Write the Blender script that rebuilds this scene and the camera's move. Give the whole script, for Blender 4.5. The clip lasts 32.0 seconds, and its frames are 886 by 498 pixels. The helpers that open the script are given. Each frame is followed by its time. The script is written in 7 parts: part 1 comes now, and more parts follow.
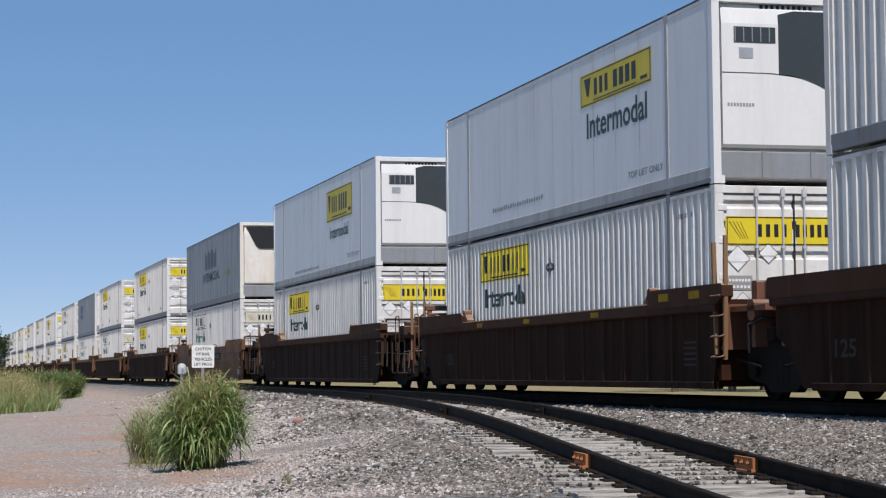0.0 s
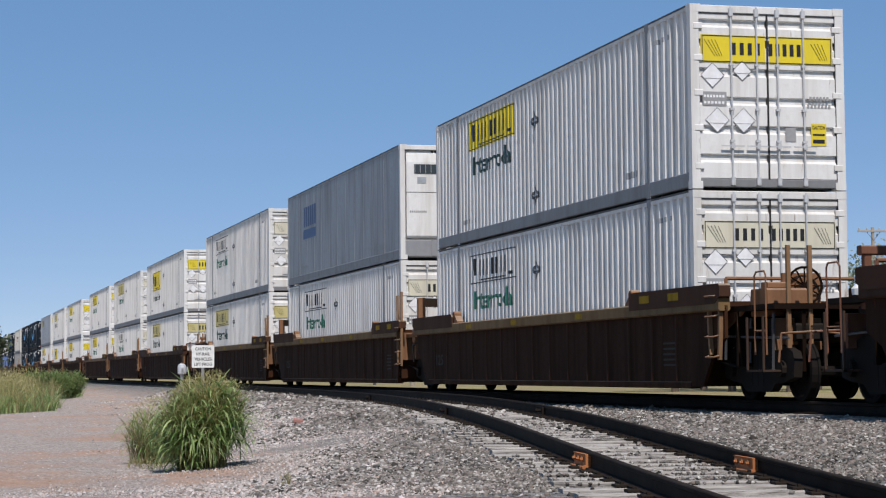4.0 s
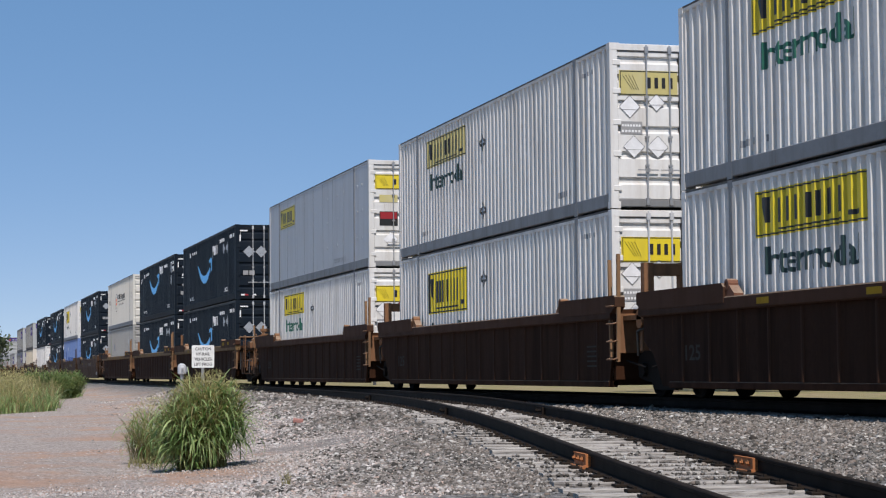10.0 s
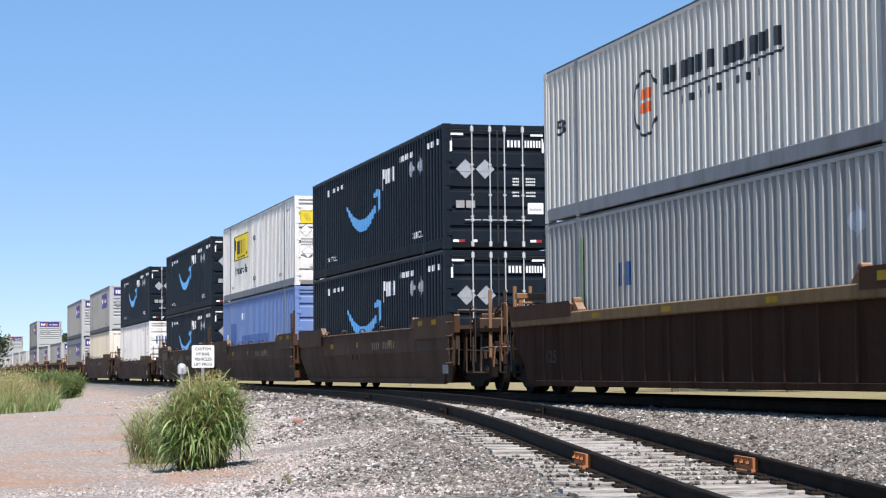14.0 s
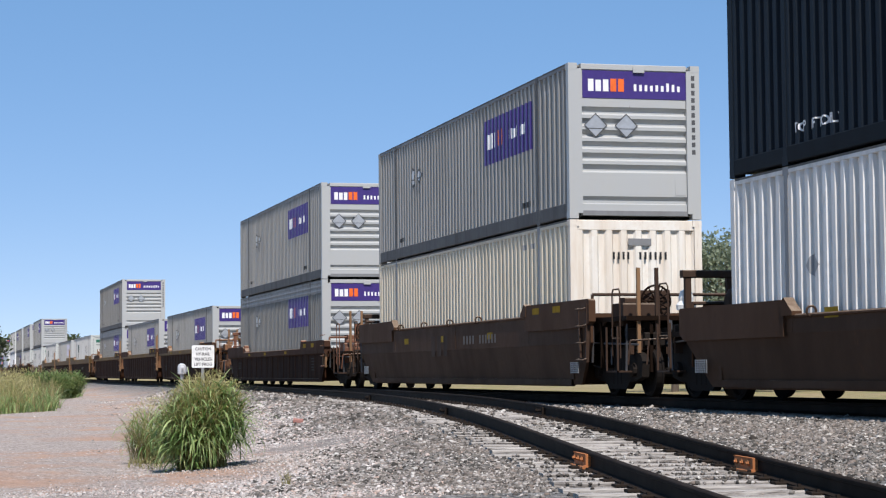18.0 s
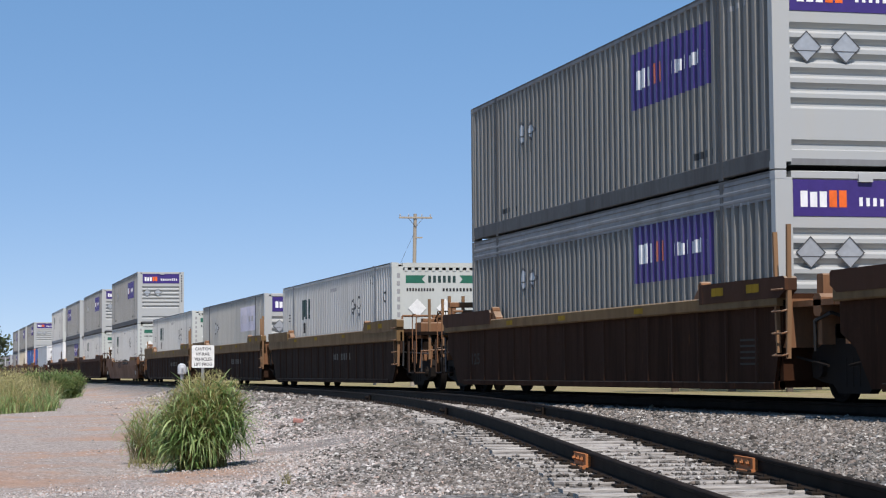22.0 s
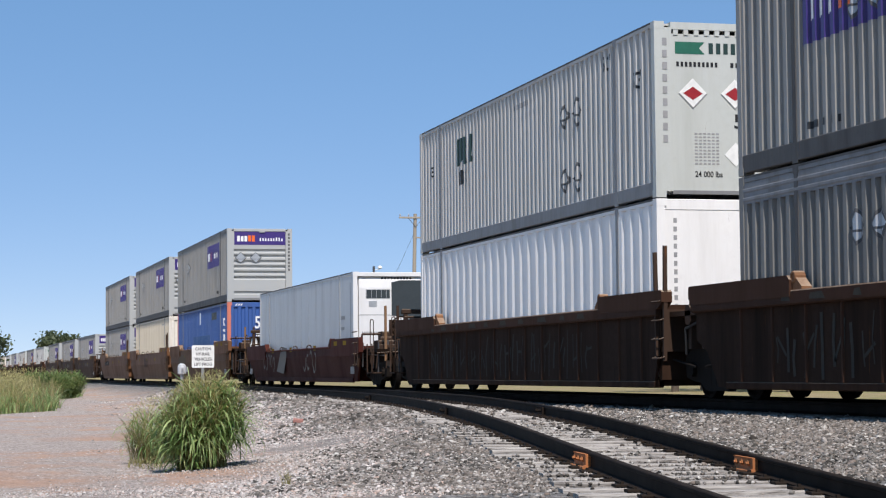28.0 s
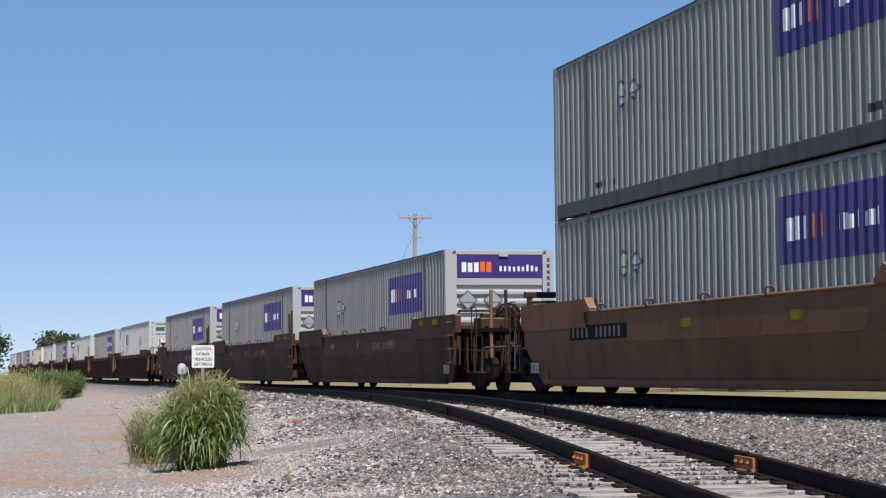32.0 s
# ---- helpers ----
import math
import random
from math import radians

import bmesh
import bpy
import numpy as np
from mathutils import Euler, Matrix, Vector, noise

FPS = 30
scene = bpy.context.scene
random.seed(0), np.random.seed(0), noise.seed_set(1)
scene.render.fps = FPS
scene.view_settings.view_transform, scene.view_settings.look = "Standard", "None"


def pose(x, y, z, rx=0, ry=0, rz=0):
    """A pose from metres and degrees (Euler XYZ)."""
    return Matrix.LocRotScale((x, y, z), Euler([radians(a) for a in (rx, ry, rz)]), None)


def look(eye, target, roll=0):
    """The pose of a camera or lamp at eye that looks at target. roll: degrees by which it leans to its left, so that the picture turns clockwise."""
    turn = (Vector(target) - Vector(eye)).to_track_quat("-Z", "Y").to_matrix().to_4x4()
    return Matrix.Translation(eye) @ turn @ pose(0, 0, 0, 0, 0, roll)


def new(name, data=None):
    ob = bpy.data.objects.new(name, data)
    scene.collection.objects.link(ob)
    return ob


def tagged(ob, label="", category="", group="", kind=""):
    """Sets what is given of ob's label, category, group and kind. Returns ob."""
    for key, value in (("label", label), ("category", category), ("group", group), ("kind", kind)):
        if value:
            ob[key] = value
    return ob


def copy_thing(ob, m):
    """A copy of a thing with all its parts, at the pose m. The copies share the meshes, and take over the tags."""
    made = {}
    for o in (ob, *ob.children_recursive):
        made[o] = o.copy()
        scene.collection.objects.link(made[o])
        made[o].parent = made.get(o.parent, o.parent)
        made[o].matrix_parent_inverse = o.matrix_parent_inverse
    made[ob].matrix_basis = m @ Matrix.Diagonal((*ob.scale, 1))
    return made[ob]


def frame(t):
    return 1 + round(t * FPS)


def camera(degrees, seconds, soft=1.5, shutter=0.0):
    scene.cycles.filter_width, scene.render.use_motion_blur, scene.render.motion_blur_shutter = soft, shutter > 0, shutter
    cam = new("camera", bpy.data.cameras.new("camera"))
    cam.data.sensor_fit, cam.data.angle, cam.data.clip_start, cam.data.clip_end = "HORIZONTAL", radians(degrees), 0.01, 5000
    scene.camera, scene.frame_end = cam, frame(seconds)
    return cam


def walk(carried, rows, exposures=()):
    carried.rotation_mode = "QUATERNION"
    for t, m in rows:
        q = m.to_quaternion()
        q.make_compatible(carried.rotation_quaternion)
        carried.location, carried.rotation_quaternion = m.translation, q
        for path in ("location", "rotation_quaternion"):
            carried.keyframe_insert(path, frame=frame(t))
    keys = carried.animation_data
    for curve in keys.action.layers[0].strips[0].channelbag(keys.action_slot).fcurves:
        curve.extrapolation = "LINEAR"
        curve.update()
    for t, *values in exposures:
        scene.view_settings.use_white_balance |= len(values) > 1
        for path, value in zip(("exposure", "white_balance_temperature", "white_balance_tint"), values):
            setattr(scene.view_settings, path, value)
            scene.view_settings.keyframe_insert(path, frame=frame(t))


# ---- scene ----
# ---------------------------------------------------------------- camera
EYE = (0.0, -11.501, 0.4816)
YAW, PITCH = radians(14.411), radians(3.449)
AIM = (EYE[0] - math.cos(YAW) * math.cos(PITCH) * 50, EYE[1] + math.sin(YAW) * math.cos(PITCH) * 50, EYE[2] + math.sin(PITCH) * 50)
EXPOSURES = [(0.0, 0.0), (10.0, 0.0), (11.0, 0.1), (12.0, 0.4), (13.0, 0.72), (14.0, 0.58), (17.0, 0.54), (18.0, 0.35), (19.0, 0.25), (20.0, 0.2), (22.0, 0.2), (24.0, 0.0),
             (26.5, 0.2), (28.0, 0.25), (29.0, 0.04), (30.0, 0.08), (31.0, 0.25), (32.0, 0.2)]
cam = camera(24.80, 32.0, soft=1.2)
walk(cam, [(0.0, look(EYE, AIM, -0.522)), (32.0, look(EYE, AIM, -0.522))],
     exposures=[(t, e, 6750, 14) for t, e in EXPOSURES])

# ---------------------------------------------------------------- light
SUN_UP, SUN_TURN = radians(54.0), radians(96.2)
world = bpy.data.worlds.new("sky")
scene.world = world
world.use_nodes = True
nt = world.node_tree
sky = nt.nodes.new("ShaderNodeTexSky")
sky.sky_type = "NISHITA"
sky.sun_disc = False
sky.sun_elevation, sky.sun_rotation = SUN_UP, SUN_TURN
sky.altitude, sky.air_density, sky.dust_density, sky.ozone_density = 300, 0.4, 0.0, 2.2
back = nt.nodes["Background"]
back.inputs["Strength"].default_value = 0.141
deep = nt.nodes.new("ShaderNodeHueSaturation")
deep.inputs["Saturation"].default_value = 1.31
deep.inputs["Value"].default_value = 2.9
deep.inputs["Hue"].default_value = 0.5095
nt.links.new(sky.outputs[0], deep.inputs["Color"])
even = nt.nodes.new("ShaderNodeGamma")
even.inputs["Gamma"].default_value = 0.55
nt.links.new(deep.outputs[0], even.inputs["Color"])
haze = nt.nodes.new("ShaderNodeMix")
haze.data_type = "RGBA"
haze.inputs[0].default_value = 0.28
haze.inputs[7].default_value = (1.22, 2.60, 4.75, 1)
nt.links.new(even.outputs[0], haze.inputs[6])
nt.links.new(haze.outputs[2], back.inputs["Color"])
sun_data = bpy.data.lights.new("sun", "SUN")
sun_data.energy, sun_data.angle, sun_data.color = 4.3, radians(0.53), (1.0, 0.975, 0.94)
sun = new("sun", sun_data)
TO_SUN = Vector((math.sin(SUN_TURN) * math.cos(SUN_UP), math.cos(SUN_TURN) * math.cos(SUN_UP), math.sin(SUN_UP)))
sun.matrix_world = look(TO_SUN * 60, (0, 0, 0))

# ---------------------------------------------------------------- materials


def nodes_of(name, rough=0.6, metal=0.0):
    m = bpy.data.materials.new(name)
    m.use_nodes = True
    t = m.node_tree
    b = t.nodes["Principled BSDF"]
    b.inputs["Roughness"].default_value = rough
    b.inputs["Metallic"].default_value = metal
    return m, t, b


def link(t, a, b):
    t.links.new(a, b)


def noise_node(t, scale, detail=4, vec=None, rough=0.6):
    n = t.nodes.new("ShaderNodeTexNoise")
    n.inputs["Scale"].default_value = scale
    n.inputs["Detail"].default_value = detail
    n.inputs["Roughness"].default_value = rough
    if vec is not None:
        link(t, vec, n.inputs["Vector"])
    return n


def ramp(t, fac, stops):
    r = t.nodes.new("ShaderNodeValToRGB")
    e = r.color_ramp.elements
    e[0].position, e[0].color = stops[0][0], (*stops[0][1], 1)
    e[1].position, e[1].color = stops[-1][0], (*stops[-1][1], 1)
    for pos, c in stops[1:-1]:
        k = e.new(pos)
        k.color = (*c, 1)
    link(t, fac, r.inputs[0])
    return r


def mix(t, fac, a, b, kind="MIX"):
    m = t.nodes.new("ShaderNodeMix")
    m.data_type, m.blend_type = "RGBA", kind
    for sock, v in ((m.inputs[0], fac), (m.inputs[6], a), (m.inputs[7], b)):
        if isinstance(v, (int, float)):
            sock.default_value = v
        elif isinstance(v, tuple):
            sock.default_value = (*v, 1)
        else:
            link(t, v, sock)
    return m.outputs[2]


def maths(t, op, a, b=0.0):
    m = t.nodes.new("ShaderNodeMath")
    m.operation = op
    for sock, v in ((m.inputs[0], a), (m.inputs[1], b)):
        if isinstance(v, (int, float)):
            sock.default_value = v
        else:
            link(t, v, sock)
    return m.outputs[0]


def stretched(t, sx, sy, sz, world_space=False):
    c = t.nodes.new("ShaderNodeNewGeometry" if world_space else "ShaderNodeTexCoord")
    mp = t.nodes.new("ShaderNodeMapping")
    mp.inputs["Scale"].default_value = (sx, sy, sz)
    link(t, c.outputs["Position" if world_space else "Object"], mp.inputs["Vector"])
    return mp.outputs[0]


def bump(t, b, height, strength, dist=0.02):
    n = t.nodes.new("ShaderNodeBump")
    n.inputs["Strength"].default_value = strength
    n.inputs["Distance"].default_value = dist
    link(t, height, n.inputs["Height"])
    link(t, n.outputs[0], b.inputs["Normal"])


def paint(name, rgb, rough=0.45, dirt=(0.2, 0.17, 0.14), dirty=0.35, rust=0.0, metal=0.0, streak=3.0, shine=0.5, lit_dust=0.0):
    """Worn paint: streaks that run down, fine grime, rust spots, and level faces painted paler, dusty and lit from
    above.
    """
    m, t, b = nodes_of(name, rough, metal)
    b.inputs["Specular IOR Level"].default_value = shine
    info = t.nodes.new("ShaderNodeObjectInfo")
    v = stretched(t, streak, streak, 0.35)
    off = t.nodes.new("ShaderNodeVectorMath")
    off.operation = "ADD"
    link(t, v, off.inputs[0])
    link(t, info.outputs["Random"], off.inputs[1])
    n1 = noise_node(t, 1.0, 5, off.outputs[0], 0.65)
    n2 = noise_node(t, 7.0, 6, stretched(t, 1, 1, 1), 0.7)
    f1 = ramp(t, n1.outputs[0], [(0.42, (0, 0, 0)), (0.75, (1, 1, 1))]).outputs[0]
    f2 = ramp(t, n2.outputs[0], [(0.45, (0, 0, 0)), (0.8, (1, 1, 1))]).outputs[0]
    fac = maths(t, "MULTIPLY", maths(t, "MAXIMUM", f1, maths(t, "MULTIPLY", f2, 0.6)), dirty)
    col = mix(t, fac, rgb, dirt)
    if rust:
        n3 = noise_node(t, 2.2, 8, off.outputs[0], 0.75)
        f3 = ramp(t, n3.outputs[0], [(0.66 - rust * 0.25, (0, 0, 0)), (0.74, (1, 1, 1))]).outputs[0]
        col = mix(t, f3, col, (0.16, 0.06, 0.022))
    # Upward faces tinted pale: dusty film and top light put into one colour.
    if lit_dust:
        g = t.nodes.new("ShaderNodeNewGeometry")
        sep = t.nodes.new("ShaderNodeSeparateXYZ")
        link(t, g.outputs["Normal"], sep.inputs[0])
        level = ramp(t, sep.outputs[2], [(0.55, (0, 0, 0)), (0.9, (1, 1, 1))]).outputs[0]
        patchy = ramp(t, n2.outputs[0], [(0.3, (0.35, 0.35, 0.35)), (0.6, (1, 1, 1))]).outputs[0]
        col = mix(t, maths(t, "MULTIPLY", maths(t, "MULTIPLY", level, patchy), lit_dust), col, (0.36, 0.29, 0.22))
    link(t, col, b.inputs["Base Color"])
    rr = t.nodes.new("ShaderNodeMapRange")
    rr.inputs[3].default_value, rr.inputs[4].default_value = rough, min(1.0, rough + 0.35)
    link(t, fac, rr.inputs[0])
    link(t, rr.outputs[0], b.inputs["Roughness"])
    bump(t, b, n2.outputs[0], 0.12, 0.01)
    return m


def plain(name, rgb, rough=0.5, metal=0.0, shine=0.5):
    m, t, b = nodes_of(name, rough, metal)
    b.inputs["Specular IOR Level"].default_value = shine
    n = noise_node(t, 9.0, 4, stretched(t, 1, 1, 1))
    lo = tuple(c * 0.86 for c in rgb)
    hi = tuple(min(1, c * 1.06) for c in rgb)
    link(t, ramp(t, n.outputs[0], [(0.3, lo), (0.7, hi)]).outputs[0], b.inputs["Base Color"])
    return m


COOL_WHITE = paint("clean_white_paint", (0.82, 0.81, 0.79), 0.4, (0.45, 0.42, 0.38), 0.3, 0.02)
WHITE = paint("white_paint", (0.72, 0.715, 0.695), 0.4, (0.36, 0.30, 0.23), 0.5, 0.14)
WHITE_WORN = paint("worn_white_paint", (0.66, 0.655, 0.63), 0.5, (0.36, 0.31, 0.25), 0.5, 0.3)
SIDE_WHITE = paint("side_white_paint", (0.775, 0.755, 0.715), 0.45, (0.30, 0.265, 0.225), 0.6, 0.05)
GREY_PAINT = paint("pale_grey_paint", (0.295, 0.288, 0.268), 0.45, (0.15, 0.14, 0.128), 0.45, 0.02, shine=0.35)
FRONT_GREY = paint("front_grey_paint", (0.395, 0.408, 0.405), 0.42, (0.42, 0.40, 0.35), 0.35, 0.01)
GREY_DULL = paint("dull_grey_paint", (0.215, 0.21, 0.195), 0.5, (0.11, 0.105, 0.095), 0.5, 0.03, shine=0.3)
GREY_LIGHT = paint("sun_bleached_grey_paint", (0.40, 0.395, 0.37), 0.5, (0.20, 0.19, 0.17), 0.4, 0.02, shine=0.3)
GREY_WARM = paint("warm_grey_paint", (0.31, 0.305, 0.29), 0.45, (0.25, 0.24, 0.2), 0.4, 0.04)
FREIGHT_SIDE = paint("greyish_white_side", (0.52, 0.515, 0.49), 0.45, (0.33, 0.31, 0.27), 0.5, 0.05)
FREIGHT_FRONT = paint("greenish_white_front", (0.50, 0.52, 0.49), 0.45, (0.36, 0.37, 0.33), 0.5, 0.03)
DARK_RAIL = paint("blackened_rail_paint", (0.075, 0.073, 0.07), 0.6, (0.03, 0.027, 0.025), 0.6, 0.1)
REEFER_GREY = paint("smooth_grey_panel", (0.262, 0.265, 0.268), 0.4, (0.10, 0.096, 0.09), 0.6)
REEFER_PALE = paint("pale_grey_panel", (0.62, 0.62, 0.61), 0.4, (0.36, 0.34, 0.31), 0.4)
REEFER_WHITE = paint("smooth_white_panel", (0.74, 0.74, 0.73), 0.35, (0.4, 0.37, 0.33), 0.25)
STAINED = paint("stained_white_housing", (0.74, 0.715, 0.66), 0.45, (0.46, 0.30, 0.14), 0.6, 0.08, streak=1.4)
BADGE_GREEN = plain("badge_green", (0.16, 0.26, 0.03), 0.5)
PANEL_GREY = paint("panel_grey", (0.50, 0.50, 0.51), 0.4, (0.28, 0.26, 0.25), 0.35)
RAIL_GREY = paint("grey_rail_paint", (0.20, 0.205, 0.21), 0.5, (0.10, 0.09, 0.08), 0.5, 0.05)
NAVY = paint("navy_paint", (0.0075, 0.0132, 0.021), 0.5, (0.025, 0.027, 0.029), 0.35, shine=0.1)
NAVY_RAIL = paint("navy_rail_paint", (0.0055, 0.0085, 0.012), 0.6, (0.022, 0.02, 0.019), 0.3, shine=0.1)
CREAM = paint("cream_paint", (0.64, 0.57, 0.44), 0.5, (0.40, 0.31, 0.2), 0.45, 0.08)
CREAM_FRONT = paint("rust_streaked_cream", (0.75, 0.72, 0.65), 0.5, (0.50, 0.34, 0.19), 0.6, 0.16, streak=2.0)
OFFWHITE = paint("offwhite_paint", (0.62, 0.60, 0.54), 0.45, (0.42, 0.37, 0.3), 0.35)
BLUE = paint("blue_paint", (0.035, 0.10, 0.32), 0.45, (0.05, 0.07, 0.12), 0.45)
BLUE_FADED = paint("faded_blue_paint", (0.12, 0.21, 0.46), 0.55, (0.2, 0.24, 0.32), 0.5)
SALMON = paint("salmon_paint", (0.62, 0.18, 0.12), 0.5, (0.4, 0.15, 0.1), 0.3)
YELLOW = paint("sign_yellow", (0.72, 0.56, 0.02), 0.5, (0.42, 0.33, 0.05), 0.35)
BANNER_PALE = paint("washed_out_banner", (0.62, 0.59, 0.46), 0.5, (0.4, 0.36, 0.28), 0.45)
YELLOW_FADED = paint("faded_sign_yellow", (0.50, 0.43, 0.16), 0.6, (0.5, 0.46, 0.3), 0.5)
BLACK = plain("black_ink", (0.012, 0.012, 0.013), 0.5)
INK_GREEN = plain("green_ink", (0.012, 0.12, 0.075), 0.5)
INK_DARK = plain("dark_green_ink", (0.012, 0.04, 0.036), 0.5)
INK_BLUE = plain("blue_ink", (0.02, 0.07, 0.2), 0.5)
SKY_INK = plain("bright_blue_ink", (0.10, 0.38, 0.74), 0.45)
PURPLE = plain("purple_panel", (0.048, 0.026, 0.17), 0.4)
FADED_PURPLE = plain("faded_purple_panel", (0.47, 0.465, 0.56), 0.5)
ORANGE = plain("orange_ink", (0.80, 0.14, 0.02), 0.4)
ROD_GREY = plain("pale_grey_rod", (0.50, 0.51, 0.52), 0.45)
REEFER_RAIL = paint("scuffed_rail", (0.40, 0.40, 0.395), 0.45, (0.16, 0.14, 0.12), 0.6, 0.03)
PLACARD_EDGE = plain("dark_placard_edge", (0.07, 0.07, 0.072), 0.5)
WHITE_INK = plain("white_ink", (0.80, 0.80, 0.80), 0.4)
GREY_INK = plain("grey_ink", (0.30, 0.30, 0.30), 0.5)
SILVER = plain("silver_placard", (0.42, 0.44, 0.46), 0.35, 0.3)
RED = plain("red_reflector", (0.32, 0.02, 0.025), 0.4)
LIGHT_STEEL = plain("galvanised_rod", (0.42, 0.42, 0.42), 0.4, 0.6)
DARK_STEEL = plain("dark_steel_rod", (0.10, 0.10, 0.105), 0.5, 0.5)
BARE_ALU = paint("bare_aluminium", (0.45, 0.45, 0.46), 0.35, (0.2, 0.17, 0.14), 0.5, 0.0, 0.6)
GRILLE = plain("dark_grille", (0.035, 0.045, 0.05), 0.45)
HOOD = plain("black_hood", (0.012, 0.012, 0.013), 0.5)
RUBBER = plain("black_gasket", (0.02, 0.02, 0.02), 0.7)
CAR_BROWN = paint("brown_car_paint", (0.042, 0.0185, 0.0105), 0.7, (0.013, 0.008, 0.006), 0.75, 0.12, shine=0.04, lit_dust=0.6)
CAR_UMBER = paint("umber_car_paint", (0.050, 0.0215, 0.0115), 0.7, (0.015, 0.009, 0.0065), 0.75, 0.12, shine=0.04, lit_dust=0.6)
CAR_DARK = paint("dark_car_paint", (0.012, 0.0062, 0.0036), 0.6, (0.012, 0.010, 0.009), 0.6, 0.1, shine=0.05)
CAR_WIDE = paint("brown_black_car_paint", (0.042, 0.0225, 0.0145), 0.7, (0.015, 0.0105, 0.008), 0.75, 0.12, shine=0.04, lit_dust=0.6)
CAR_TAN = paint("tan_chord_paint", (0.185, 0.115, 0.052), 0.6, (0.075, 0.047, 0.03), 0.65, 0.14, shine=0.08, lit_dust=0.9)
CAR_RUST = paint("rusty_chord_paint", (0.062, 0.03, 0.019), 0.65, (0.05, 0.03, 0.02), 0.6, 0.2, shine=0.05, lit_dust=0.9)
CAR_SMOOTH = paint("brown_smooth_side", (0.18, 0.083, 0.040), 0.55, (0.075, 0.037, 0.021), 0.6, 0.06, streak=0.9, shine=0.1, lit_dust=0.7)
CAR_GREYBROWN = paint("dull_brown_side", (0.078, 0.041, 0.024), 0.6, (0.038, 0.022, 0.014), 0.55, 0.08, streak=0.9, shine=0.06, lit_dust=0.7)
CAR_RED = paint("oxide_red_side", (0.075, 0.022, 0.016), 0.6, (0.035, 0.014, 0.011), 0.5, 0.08, streak=0.9, shine=0.05)
FITTING = paint("orange_brown_fitting", (0.235, 0.118, 0.062), 0.6, (0.07, 0.04, 0.026), 0.65, 0.14, shine=0.08, lit_dust=0.8)
POST_TAN = paint("tan_post_paint", (0.26, 0.15, 0.08), 0.65, (0.09, 0.055, 0.036), 0.6, 0.12, shine=0.08)
FITTING_RED = paint("red_brown_fitting", (0.185, 0.085, 0.054), 0.6, (0.06, 0.034, 0.025), 0.6, 0.14, shine=0.08, lit_dust=0.8)
FITTING_DARK = paint("dark_brown_fitting", (0.058, 0.036, 0.026), 0.6, (0.025, 0.018, 0.014), 0.5, 0.12, shine=0.06, lit_dust=0.7)
STRIPE = paint("yellow_stripe", (0.33, 0.21, 0.02), 0.7, (0.10, 0.06, 0.02), 0.7, shine=0.05)
GRAFFITI_DIM = plain("worn_spray_paint", (0.06, 0.054, 0.045), 0.7, shine=0.05)
GRAFFITI_TAN = plain("tan_spray_paint", (0.14, 0.095, 0.058), 0.6, shine=0.05)
GRAFFITI = plain("pale_spray_paint", (0.20, 0.18, 0.155), 0.6, shine=0.05)
TRUCK = paint("truck_iron", (0.018, 0.015, 0.013), 0.7, (0.03, 0.022, 0.018), 0.5, 0.05, shine=0.05)
WHEEL = paint("wheel_iron", (0.012, 0.010, 0.009), 0.7, (0.012, 0.01, 0.009), 0.5, shine=0.05)


def rail_material():
    m, t, b = nodes_of("rail_steel", 0.6, 0.0)
    b.inputs["Specular IOR Level"].default_value = 0.02
    n = noise_node(t, 3.0, 6, stretched(t, 1, 1, 1))
    link(t, ramp(t, n.outputs[0], [(0.3, (0.014, 0.0105, 0.0085)), (0.7, (0.03, 0.023, 0.0185))]).outputs[0], b.inputs["Base Color"])
    return m


def tie_material():
    m, t, b = nodes_of("weathered_tie", 0.85)
    b.inputs["Specular IOR Level"].default_value = 0.08
    info = t.nodes.new("ShaderNodeObjectInfo")
    v = stretched(t, 14, 0.8, 6)
    off = t.nodes.new("ShaderNodeVectorMath")
    off.operation = "MULTIPLY_ADD"
    link(t, v, off.inputs[0])
    off.inputs[1].default_value = (1, 1, 1)
    link(t, info.outputs["Random"], off.inputs[2])
    n = noise_node(t, 2.5, 6, off.outputs[0], 0.7)
    c = ramp(t, n.outputs[0], [(0.36, (0.035, 0.03, 0.027)), (0.44, (0.27, 0.25, 0.228)), (0.66, (0.58, 0.55, 0.51))]).outputs[0]
    link(t, mix(t, maths(t, "MULTIPLY", info.outputs["Random"], 0.5), c, (0.27, 0.245, 0.222)), b.inputs["Base Color"])
    bump(t, b, n.outputs[0], 0.7, 0.02)
    return m


